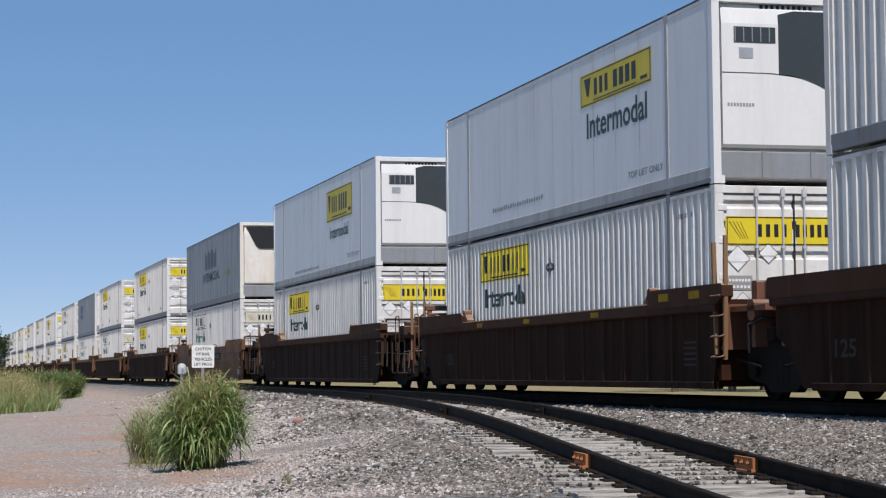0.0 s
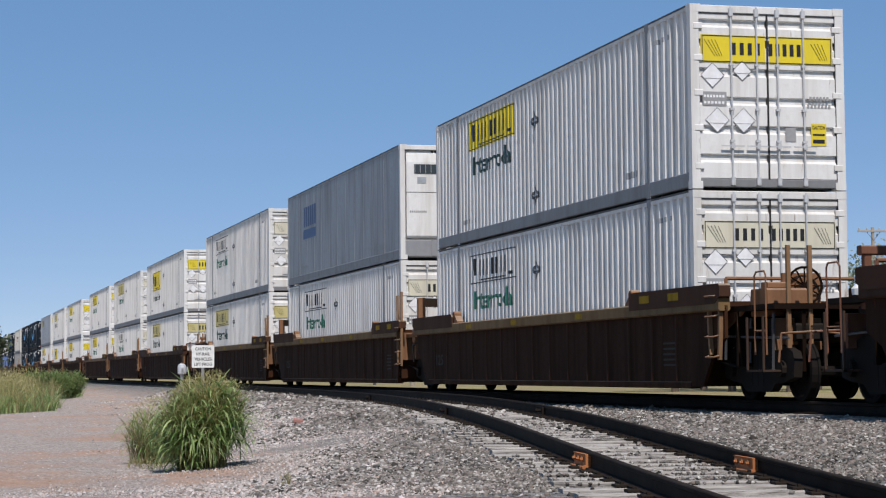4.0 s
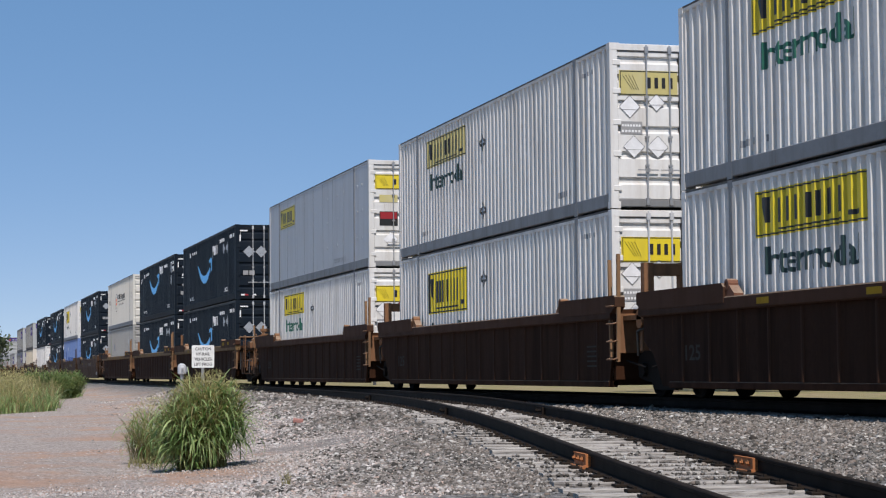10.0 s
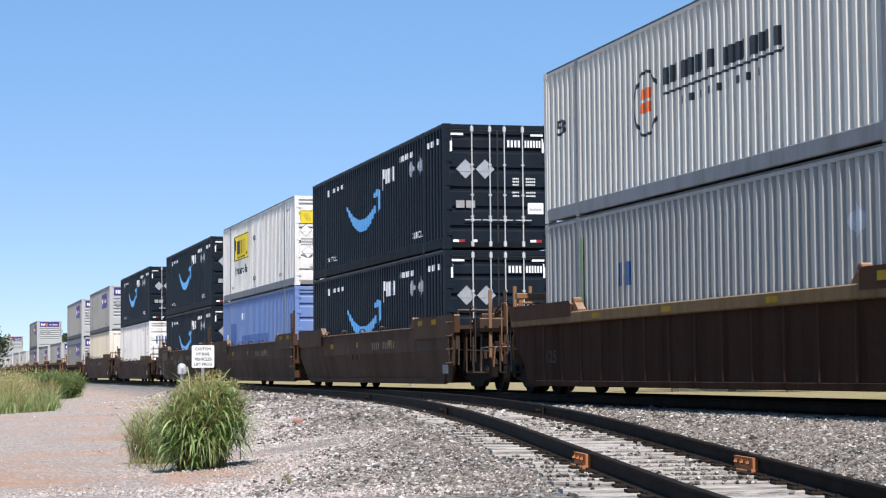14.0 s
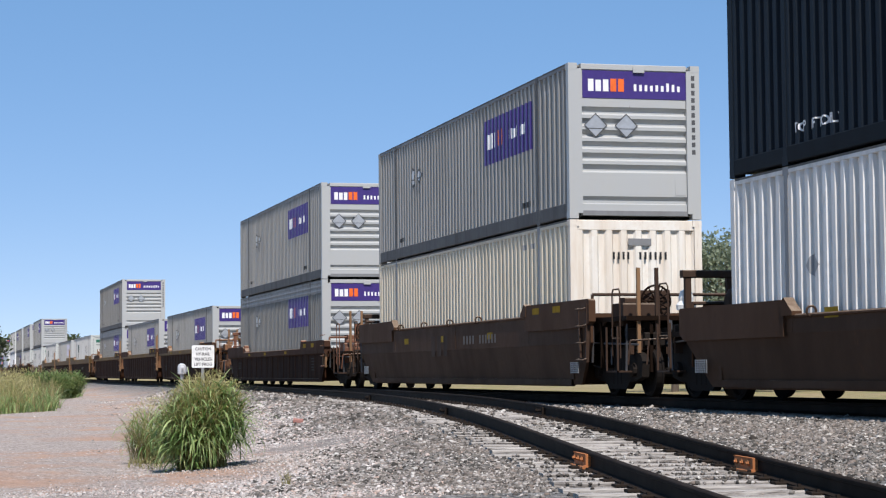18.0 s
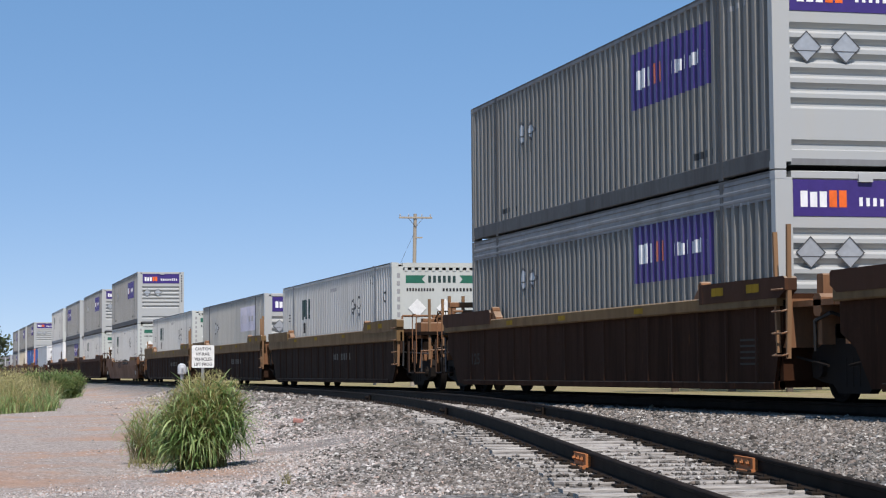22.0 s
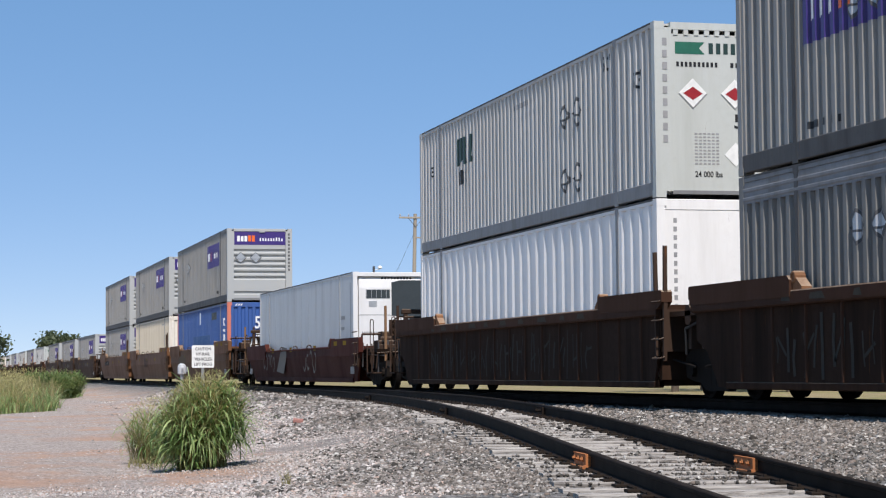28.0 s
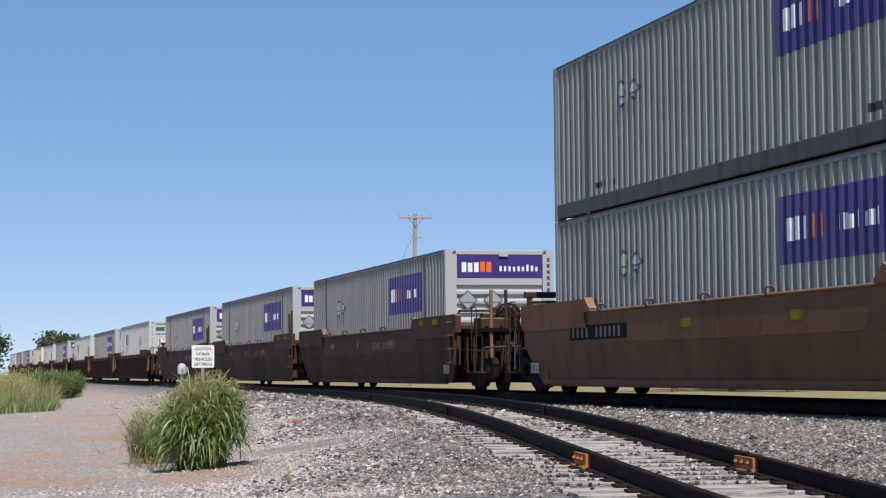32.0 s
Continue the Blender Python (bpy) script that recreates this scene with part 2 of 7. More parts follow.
def stone_material():
    m, t, b = nodes_of("ballast_stone", 0.85)
    b.inputs["Specular IOR Level"].default_value = 0.08
    g = t.nodes.new("ShaderNodeNewGeometry")
    r = ramp(t, g.outputs["Random Per Island"], [(0.0, (0.026, 0.024, 0.022)), (0.28, (0.098, 0.093, 0.085)), (0.6, (0.255, 0.24, 0.22)),
                                                 (0.78, (0.215, 0.175, 0.148)), (0.92, (0.41, 0.385, 0.358)), (1.0, (0.62, 0.60, 0.56))]).outputs[0]
    n = noise_node(t, 30, 4, stretched(t, 1, 1, 1, True))
    w = noise_node(t, 0.5, 4, stretched(t, 1, 1, 1, True))
    warm = ramp(t, w.outputs[0], [(0.42, (0, 0, 0)), (0.62, (1, 1, 1))]).outputs[0]
    tinted = mix(t, maths(t, "MULTIPLY", warm, 0.2), r, (0.34, 0.285, 0.245))
    link(t, mix(t, 0.5, tinted, ramp(t, n.outputs[0], [(0.3, (0.6, 0.6, 0.6)), (0.7, (1, 1, 1))]).outputs[0], "MULTIPLY"), b.inputs["Base Color"])
    return m


def gravel_material():
    m, t, b = nodes_of("pale_gravel", 0.9)
    b.inputs["Specular IOR Level"].default_value = 0.08
    g = t.nodes.new("ShaderNodeNewGeometry")
    r = ramp(t, g.outputs["Random Per Island"], [(0.0, (0.18, 0.16, 0.146)), (0.35, (0.40, 0.366, 0.34)), (0.65, (0.57, 0.53, 0.50)), (0.82, (0.50, 0.37, 0.31)), (1.0, (0.76, 0.73, 0.70))]).outputs[0]
    n = noise_node(t, 40, 4, stretched(t, 1, 1, 1, True))
    link(t, mix(t, 0.5, r, ramp(t, n.outputs[0], [(0.3, (0.65, 0.65, 0.65)), (0.7, (1, 1, 1))]).outputs[0], "MULTIPLY"), b.inputs["Base Color"])
    return m


def ground_material():
    """Grey ballast along the tracks, pale gravel road with red earth showing through, dry grass beyond the line."""
    m, t, b = nodes_of("ground_cover", 0.95)
    b.inputs["Specular IOR Level"].default_value = 0.08
    p = stretched(t, 1, 1, 1, True)
    sep = t.nodes.new("ShaderNodeSeparateXYZ")
    link(t, p, sep.inputs[0])
    at = t.nodes.new("ShaderNodeAttribute")
    at.attribute_name = "side_distance"
    fine = noise_node(t, 22, 8, p, 0.75)
    mid = noise_node(t, 2.2, 6, p, 0.65)
    broad = noise_node(t, 0.33, 4, p, 0.6)
    vor = t.nodes.new("ShaderNodeTexVoronoi")
    vor.inputs["Scale"].default_value = 16
    link(t, p, vor.inputs["Vector"])
    pebbles = ramp(t, vor.outputs["Color"], [(0.1, (0.06, 0.059, 0.057)), (0.5, (0.16, 0.155, 0.147)), (0.9, (0.32, 0.308, 0.29))]).outputs[0]
    road = ramp(t, fine.outputs[0], [(0.3, (0.262, 0.222, 0.194)), (0.5, (0.40, 0.35, 0.314)), (0.72, (0.59, 0.54, 0.50))]).outputs[0]
    grit = t.nodes.new("ShaderNodeTexVoronoi")
    grit.inputs["Scale"].default_value = 34
    link(t, p, grit.inputs["Vector"])
    road = mix(t, 0.75, road, ramp(t, grit.outputs["Color"], [(0.1, (0.42, 0.4, 0.39)), (0.5, (0.92, 0.9, 0.9)), (0.9, (1.25, 1.22, 1.2))]).outputs[0], "MULTIPLY")
    red = ramp(t, mid.outputs[0], [(0.3, (0.36, 0.19, 0.115)), (0.7, (0.50, 0.31, 0.21))]).outputs[0]
    redfac = ramp(t, mix(t, 0.6, mid.outputs[0], broad.outputs[0]), [(0.485, (0, 0, 0)), (0.61, (1, 1, 1))]).outputs[0]
    road = mix(t, maths(t, "MULTIPLY", redfac, 0.7), road, red)
    edge = maths(t, "ADD", at.outputs["Fac"], maths(t, "MULTIPLY", mid.outputs[0], 2.4))
    to_road = t.nodes.new("ShaderNodeMapRange")
    to_road.inputs[1].default_value, to_road.inputs[2].default_value = 2.6, 4.6
    link(t, edge, to_road.inputs[0])
    near = mix(t, to_road.outputs[0], pebbles, road)
    grass = ramp(t, mid.outputs[0], [(0.3, (0.20, 0.155, 0.08)), (0.5, (0.33, 0.25, 0.145)), (0.75, (0.45, 0.35, 0.22))]).outputs[0]
    grass = mix(t, ramp(t, broad.outputs[0], [(0.4, (0, 0, 0)), (0.6, (1, 1, 1))]).outputs[0], grass, (0.25, 0.225, 0.10))
    over = t.nodes.new("ShaderNodeMapRange")
    over.inputs[1].default_value, over.inputs[2].default_value = 5.2, 6.4
    link(t, maths(t, "ADD", sep.outputs[1], mid.outputs[0]), over.inputs[0])
    field = t.nodes.new("ShaderNodeMapRange")
    field.inputs[1].default_value, field.inputs[2].default_value = 20.0, 26.0
    link(t, maths(t, "ADD", at.outputs["Fac"], maths(t, "MULTIPLY", broad.outputs[0], 5)), field.inputs[0])
    wild = maths(t, "MAXIMUM", over.outputs[0], field.outputs[0])
    link(t, mix(t, wild, near, grass), b.inputs["Base Color"])
    h = maths(t, "ADD", maths(t, "MULTIPLY", vor.outputs["Distance"], -0.8), fine.outputs[0])
    bump(t, b, h, 0.9, 0.03)
    return m


RAIL, TIE, STONE, GRAVEL, GROUND = rail_material(), tie_material(), stone_material(), gravel_material(), ground_material()
JOINT_RUST = paint("orange_rust", (0.42, 0.155, 0.05), 0.8, (0.22, 0.08, 0.03), 0.6)
WOOD_GREY = paint("grey_pole_wood", (0.36, 0.31, 0.25), 0.85, (0.2, 0.17, 0.14), 0.5)
SIGN_WHITE = plain("sign_white", (0.78, 0.78, 0.75), 0.5)


def leaf_material(name, low, high, rough=0.55):
    m, t, b = nodes_of(name, rough)
    g = t.nodes.new("ShaderNodeNewGeometry")
    link(t, ramp(t, g.outputs["Random Per Island"], [(0.0, low), (0.6, tuple((a + c) / 2 for a, c in zip(low, high))), (1.0, high)]).outputs[0], b.inputs["Base Color"])
    thin = t.nodes.new("ShaderNodeBsdfTranslucent")
    link(t, b.inputs["Base Color"].links[0].from_socket, thin.inputs["Color"])
    both = t.nodes.new("ShaderNodeMixShader")
    both.inputs[0].default_value = 0.45
    link(t, b.outputs[0], both.inputs[1])
    link(t, thin.outputs[0], both.inputs[2])
    link(t, both.outputs[0], t.nodes["Material Output"].inputs["Surface"])
    return m


BLADE = leaf_material("green_blade", (0.12, 0.23, 0.055), (0.50, 0.60, 0.27))
BLADE_DRY = leaf_material("straw_blade", (0.20, 0.19, 0.06), (0.42, 0.35, 0.17))
PALE_LEAF = leaf_material("pale_tree_leaf", (0.19, 0.235, 0.15), (0.38, 0.42, 0.30))
SEED = leaf_material("seed_head", (0.36, 0.33, 0.12), (0.62, 0.53, 0.26))
FIELD_BLADE = leaf_material("field_blade", (0.22, 0.18, 0.08), (0.46, 0.37, 0.21))
BUSH_LEAF = leaf_material("bush_leaf", (0.10, 0.17, 0.045), (0.28, 0.36, 0.13))
FOLIAGE = leaf_material("tree_leaf", (0.06, 0.085, 0.04), (0.16, 0.19, 0.10))
BARK = plain("bark", (0.10, 0.075, 0.055), 0.9)
BRICK_RED = plain("red_brick_lump", (0.36, 0.17, 0.14), 0.9)

# ---------------------------------------------------------------- mesh tools


class Form:
    """Collects faces for one mesh."""

    def __init__(self):
        self.v, self.f = [], []

    def add(self, vs, fs):
        n = len(self.v)
        self.v += [tuple(a) for a in vs]
        self.f += [tuple(i + n for i in f) for f in fs]
        return self

    def box(self, x0, x1, y0, y1, z0, z1, c=0.0):
        """A block; c > 0 takes its long edges off."""
        if c <= 0:
            vs = [(x, y, z) for x in (x0, x1) for y in (y0, y1) for z in (z0, z1)]
            return self.add(vs, [(0, 1, 3, 2), (4, 6, 7, 5), (0, 4, 5, 1), (2, 3, 7, 6), (0, 2, 6, 4), (1, 5, 7, 3)])
        dx, dy, dz = x1 - x0, y1 - y0, z1 - z0
        if dx >= dy and dx >= dz:
            return self.prism([(y0 + c, z0), (y1 - c, z0), (y1, z0 + c), (y1, z1 - c), (y1 - c, z1), (y0 + c, z1), (y0, z1 - c), (y0, z0 + c)], "x", x0, x1)
        if dy >= dz:
            return self.prism([(x0 + c, z0), (x1 - c, z0), (x1, z0 + c), (x1, z1 - c), (x1 - c, z1), (x0 + c, z1), (x0, z1 - c), (x0, z0 + c)], "y", y0, y1)
        return self.prism([(x0 + c, y0), (x1 - c, y0), (x1, y0 + c), (x1, y1 - c), (x1 - c, y1), (x0 + c, y1), (x0, y1 - c), (x0, y0 + c)], "z", z0, z1)

    def prism(self, outline, axis, a, b):
        put = {"x": lambda p, q, s: (s, p, q), "y": lambda p, q, s: (p, s, q), "z": lambda p, q, s: (p, q, s)}[axis]
        n = len(outline)
        vs = [put(p, q, a) for p, q in outline] + [put(p, q, b) for p, q in outline]
        fs = [(i, (i + 1) % n, n + (i + 1) % n, n + i) for i in range(n)] + [tuple(range(n))[::-1], tuple(range(n, 2 * n))]
        return self.add(vs, fs)

    def tube(self, a, b, r, n=8, r2=None):
        a, b = Vector(a), Vector(b)
        d = (b - a).normalized()
        u = d.orthogonal().normalized()
        w = d.cross(u)
        r2 = r if r2 is None else r2
        vs = []
        for p, rr in ((a, r), (b, r2)):
            vs += [p + (u * math.cos(k * math.tau / n) + w * math.sin(k * math.tau / n)) * rr for k in range(n)]
        fs = [(i, (i + 1) % n, n + (i + 1) % n, n + i) for i in range(n)] + [tuple(range(n))[::-1], tuple(range(n, 2 * n))]
        return self.add(vs, fs)

    def pipe(self, pts, r, n=6):
        for a, b in zip(pts, pts[1:]):
            self.tube(a, b, r, n)
        return self

    def ring(self, c, axis, r, thick, n=20):
        c, d = Vector(c), Vector(axis).normalized()
        u = d.orthogonal().normalized()
        w = d.cross(u)
        m = 5
        vs, fs = [], []
        for k in range(n):
            o = u * math.cos(k * math.tau / n) + w * math.sin(k * math.tau / n)
            vs += [c + o * (r + thick * math.cos(j * math.tau / m)) + d * (thick * math.sin(j * math.tau / m)) for j in range(m)]
        for k in range(n):
            fs += [(k * m + j, k * m + (j + 1) % m, ((k + 1) % n) * m + (j + 1) % m, ((k + 1) % n) * m + j) for j in range(m)]
        return self.add(vs, fs)

    def disc(self, c, axis, profile, n=24):
        """Turned round the axis: profile is (radius, offset) pairs."""
        c, d = Vector(c), Vector(axis).normalized()
        u = d.orthogonal().normalized()
        w = d.cross(u)
        vs, fs = [], []
        for r, o in profile:
            vs += [c + d * o + (u * math.cos(k * math.tau / n) + w * math.sin(k * math.tau / n)) * r for k in range(n)]
        for j in range(len(profile) - 1):
            fs += [(j * n + i, j * n + (i + 1) % n, (j + 1) * n + (i + 1) % n, (j + 1) * n + i) for i in range(n)]
        fs += [tuple(range(n))[::-1], tuple(range((len(profile) - 1) * n, len(profile) * n))]
        return self.add(vs, fs)

    def mesh(self, name, material, smooth=False):
        me = bpy.data.meshes.new(name)
        me.from_pydata(self.v, [], self.f)
        bm = bmesh.new()
        bm.from_mesh(me)
        bmesh.ops.recalc_face_normals(bm, faces=bm.faces)
        bm.to_mesh(me)
        bm.free()
        me.materials.append(material)
        if smooth:
            me.shade_smooth()
        return me


def part(name, form, material, parent, label="", at=None, smooth=False):
    me = form if isinstance(form, bpy.types.Mesh) else form.mesh(name, material, smooth)
    ob = new(name, me)
    ob.parent = parent
    if at is not None:
        ob.matrix_basis = at
    if label:
        ob["label"] = label
    return ob


def thing(name, label, category, group="", kind=""):
    ob = new(name)
    ob.empty_display_size = 0.3
    return tagged(ob, label, category, group, kind)

# ---------------------------------------------------------------- plan of the line
TRACK_Y = 1.295  # centre line of the main track
HALF = 8.075     # half a container's length


def smooth_table(xs, ys):
    xs, ys = np.array(xs, float), np.array(ys, float)
    slope = np.gradient(ys, xs)

    def at(x):
        x = np.asarray(x, float)
        i = np.clip(np.searchsorted(xs, x) - 1, 0, len(xs) - 2)
        h = xs[i + 1] - xs[i]
        u = np.clip((x - xs[i]) / h, 0, 1)
        return ((2 * u**3 - 3 * u**2 + 1) * ys[i] + (u**3 - 2 * u**2 + u) * h * slope[i]
                + (-2 * u**3 + 3 * u**2) * ys[i + 1] + (u**3 - u**2) * h * slope[i + 1])
    return at


near_rail = smooth_table([-140, -115, -100, -90, -80, -70, -60, -50, -40, -30, -20, -15, -10, 0, 20, 60, 200],
                         [0.54, 0.54, 0.42, 0.22, -0.05, -0.45, -0.95, -1.58, -2.45, -3.69, -5.08, -5.76, -6.41, -7.6, -9.2, -10.0, -10.4])


def siding_z(x):
    x = np.asarray(x, float)
    return -0.514 * np.exp(-(np.maximum(-(x + 8), 0) / 15.49) ** 2)


def bulk(x, y):
    """Broad unevenness of the ground."""
    return 0.03 * np.sin(x * 0.9 + 1.3 * np.sin(y * 0.7)) * np.sin(y * 1.1 + 0.5) + 0.018 * np.sin(x * 2.3 + y * 1.9)


def ground_z(x, y):
    x, y = np.asarray(x, float), np.asarray(y, float)
    yn, zs = near_rail(x), siding_z(x)
    far = yn + 1.5
    bed = zs - 0.225
    main = -0.21
    mid = np.clip((y - far) / np.maximum(0.35 - far, 0.4), 0, 1)
    mid = mid * mid * (3 - 2 * mid)
    z = np.where(y > far, bed + (main - bed) * mid, bed)
    s = yn - 0.75 - y
    drop = np.clip(s / 3.6, 0, 1)
    low = -0.62 - 0.09 * np.exp(-((x + 5) / 14) ** 2)
    low = np.minimum(low, bed - 0.02)
    z = np.where(s > 0, bed + (low - bed) * drop * drop * (3 - 2 * drop), z)
    over = np.clip((y - 3.6) / 2.2, 0, 1)
    z = np.where(y > 3.6, main + (-0.62 - main) * over * over * (3 - 2 * over), z)
    amp = np.clip(s / 2.5, 0.12, 1) * np.clip((260 - np.hypot(x, y)) / 150, 0, 1)
    return z + bulk(x, y) * amp


def build_ground():
    xs = np.concatenate([[-4000, -2500, -1500, -900, -600, -450], np.arange(-360, -120, 6), np.arange(-120, -50, 1.2), np.arange(-50, -4, 0.3), np.arange(-4, 40, 2), [60, 100, 200, 500, 1500, 4000]])
    ys = np.concatenate([[-4000, -1500, -600, -250, -120, -70, -45, -32, -25], np.arange(-20, -12, 0.8), np.arange(-12, 3, 0.25), np.arange(3, 8, 0.4), [9, 11, 14, 18, 25, 35, 50, 80, 130, 250, 600, 1500, 4000]])
    X, Y = np.meshgrid(xs, ys, indexing="ij")
    Z = ground_z(X, Y)
    nx, ny = len(xs), len(ys)
    idx = np.arange(nx * ny).reshape(nx, ny)
    quads = np.stack([idx[:-1, :-1], idx[1:, :-1], idx[1:, 1:], idx[:-1, 1:]], -1).reshape(-1, 4)
    me = bpy.data.meshes.new("ground")
    me.from_pydata(np.stack([X, Y, Z], -1).reshape(-1, 3).tolist(), [], quads.tolist())
    d = me.attributes.new("side_distance", "FLOAT", "POINT")
    d.data.foreach_set("value", (near_rail(X) - Y).reshape(-1).astype(np.float32))
    me.materials.append(GROUND)
    me.shade_smooth()
    return tagged(new("ground", me), "gravel road, ballast and dry grass field under the railway", "ground", kind="structure")


ground = build_ground()

RAIL_SHAPE = [(-0.07, -0.172), (0.07, -0.172), (0.07, -0.162), (0.012, -0.14), (0.010, -0.045), (0.036, -0.034), (0.036, -0.008), (0.028, 0.0), (-0.028, 0.0), (-0.036, -0.008), (-0.036, -0.034), (-0.010, -0.045), (-0.012, -0.14), (-0.07, -0.162)]


def rail_form(points):
    f = Form()
    n = len(RAIL_SHAPE)
    vs = []
    for i, p in enumerate(points):
        a, b = points[max(i - 1, 0)], points[min(i + 1, len(points) - 1)]
        d = Vector((b[0] - a[0], b[1] - a[1], 0)).normalized()
        side = Vector((-d.y, d.x, 0))
        vs += [(p[0] + side.x * s, p[1] + side.y * s, p[2] + h) for s, h in RAIL_SHAPE]
    fs = [(j * n + i, j * n + (i + 1) % n, (j + 1) * n + (i + 1) % n, (j + 1) * n + i) for j in range(len(points) - 1) for i in range(n)]
    fs += [tuple(range(n))[::-1], tuple(range(len(vs) - n, len(vs)))]
    return f.add(vs, fs)


def siding_point(x, off):
    """A point off metres beyond the near rail's line, square to it."""
    s = float(near_rail(x + 0.2) - near_rail(x - 0.2)) / 0.4
    n = 1 / math.sqrt(1 + s * s)
    return Vector((x - s * n * off, float(near_rail(x)) + n * off, float(siding_z(x)))), math.atan(s)


siding = thing("siding_track", "black steel rails on weathered grey wooden ties in ballast", "railway track", kind="structure")
line = list(np.arange(-112, 60, 1.0))
part("rail", rail_form([siding_point(x, 0.035)[0] for x in line]), RAIL, siding, smooth=False)
part("rail", rail_form([siding_point(x, 1.47)[0] for x in line]), RAIL, siding)
main_track = thing("main_track", "dark steel rails of the main line on wooden ties", "railway track", kind="structure")
for off in (-0.752, 0.752):
    part("rail", rail_form([(x, TRACK_Y + off, 0.0) for x in (-900, -300, -100, 0, 100, 300)]), RAIL, main_track)
f = Form()
for k in range(520):
    x = -280 + k * 0.56
    f.box(x, x + 0.23, TRACK_Y - 1.3, TRACK_Y + 1.3, -0.34, -0.176)
part("ties", f, TIE, main_track)["kind"] = "stuff"


def joint_bar(parent, x, off, material, length, label):
    c, turn = siding_point(x, off)
    f = Form()
    for s in (-1, 1):
        f.box(-length / 2, length / 2, s * 0.012, s * 0.062, -0.15, -0.032, 0.012)
        for k in range(3):
            u = (k - 1) * length * 0.33
            f.tube((u, s * 0.06, -0.085), (u, s * 0.085, -0.085), 0.026, 6)
            f.tube((u, s * 0.08, -0.085), (u, s * 0.1, -0.085), 0.014, 6)
    f.box(-length / 2 - 0.02, length / 2 + 0.02, -0.1, 0.1, -0.178, -0.15, 0.006)
    return part("joint_bar", f, material, parent, label, Matrix.Translation(c) @ Matrix.Rotation(turn, 4, "Z"))


for x, off, mat, ln, lab in ((-19.0, 0.035, JOINT_RUST, 0.62, "orange rusted joint bar"), (-18.2, 1.47, JOINT_RUST, 0.66, "orange rusted joint bar"),
                             (-30.8, 0.035, RAIL, 0.5, "black bolted joint bar"), (-30.2, 1.47, RAIL, 0.5, "black bolted joint bar"), (-43.0, 0.035, RAIL, 0.5, "black bolted joint bar")):
    joint_bar(siding, x, off, mat, ln, lab)
# ---------------------------------------------------------------- flat markings
def glyphs(text, size):
    """Faces of a word in the built-in font, as outlines in a plane, and its width."""
    cu = bpy.data.curves.new("word", "FONT")
    cu.body, cu.size, cu.resolution_u, cu.offset = text, size, 3, 0.018
    ob = bpy.data.objects.new("word", cu)
    scene.collection.objects.link(ob)
    me = bpy.data.meshes.new_from_object(ob.evaluated_get(bpy.context.evaluated_depsgraph_get()))
    polys = [[(me.vertices[i].co.x, me.vertices[i].co.y) for i in p.vertices] for p in me.polygons]
    bpy.data.objects.remove(ob)
    bpy.data.curves.remove(cu)
    bpy.data.meshes.remove(me)
    return polys


def word(text, x0, x1, z0, z1):
    """A word fitted into a rectangle."""
    polys = glyphs(text, 1.0)
    xs = [p[0] for g in polys for p in g]
    zs = [p[1] for g in polys for p in g]
    ax, az = (x1 - x0) / (max(xs) - min(xs)), (z1 - z0) / (max(zs) - min(zs))
    return [[(x0 + (p - min(xs)) * ax, z0 + (q - min(zs)) * az) for p, q in g] for g in polys]


def rect(x0, x1, z0, z1, lean=0.0):
    return [(x0, z0), (x1, z0), (x1 + lean, z1), (x0 + lean, z1)]


def outline(x0, x1, z0, z1, w):
    return [rect(x0, x1, z0, z0 + w), rect(x0, x1, z1 - w, z1), rect(x0, x0 + w, z0 + w, z1 - w), rect(x1 - w, x1, z0 + w, z1 - w)]


def bars(x0, x1, z0, z1, n, fill=0.68, seed=1, ragged=0.0):
    """Upright bars in place of writing that cannot be read."""
    r = random.Random(seed)
    step = (x1 - x0) / n
    return [rect(x0 + k * step, x0 + (k + fill) * step, z0, z1 - ragged * r.random() * (z1 - z0)) for k in range(n)]


def diamond(x, z, r):
    return [(x - r, z), (x, z - r), (x + r, z), (x, z + r)]


def ellipse_ring(x, z, rx, rz, w, n=24):
    out = []
    for k in range(n):
        a, b = k * math.tau / n, (k + 1) * math.tau / n
        out.append([(x + math.cos(a) * rx, z + math.sin(a) * rz), (x + math.cos(b) * rx, z + math.sin(b) * rz),
                    (x + math.cos(b) * (rx - w), z + math.sin(b) * (rz - w)), (x + math.cos(a) * (rx - w), z + math.sin(a) * (rz - w))])
    return out


def stroke(pts, w):
    """A sprayed line along points, as joined quads of width w."""
    out = []
    for (a, b), (c, d) in zip(pts, pts[1:]):
        n = math.hypot(c - a, d - b) or 1.0
        px, pz = -(d - b) / n * w / 2, (c - a) / n * w / 2
        out.append([(a - px, b - pz), (c - px, d - pz), (c + px, d + pz), (a + px, b + pz)])
    return out


def diamond_edge(x, z, r, w=0.022):
    """The dark rim of a placard holder, with one strap across it."""
    q = r - w * 1.41
    out = [[(x - r, z), (x, z - r), (x, z - q), (x - q, z)], [(x, z - r), (x + r, z), (x + q, z), (x, z - q)],
           [(x + r, z), (x, z + r), (x, z + q), (x + q, z)], [(x, z + r), (x - r, z), (x - q, z), (x, z + q)]]
    return out + [rect(x - r * 0.72, x + r * 0.72, z - r * 0.28, z - r * 0.28 + w * 0.8)]


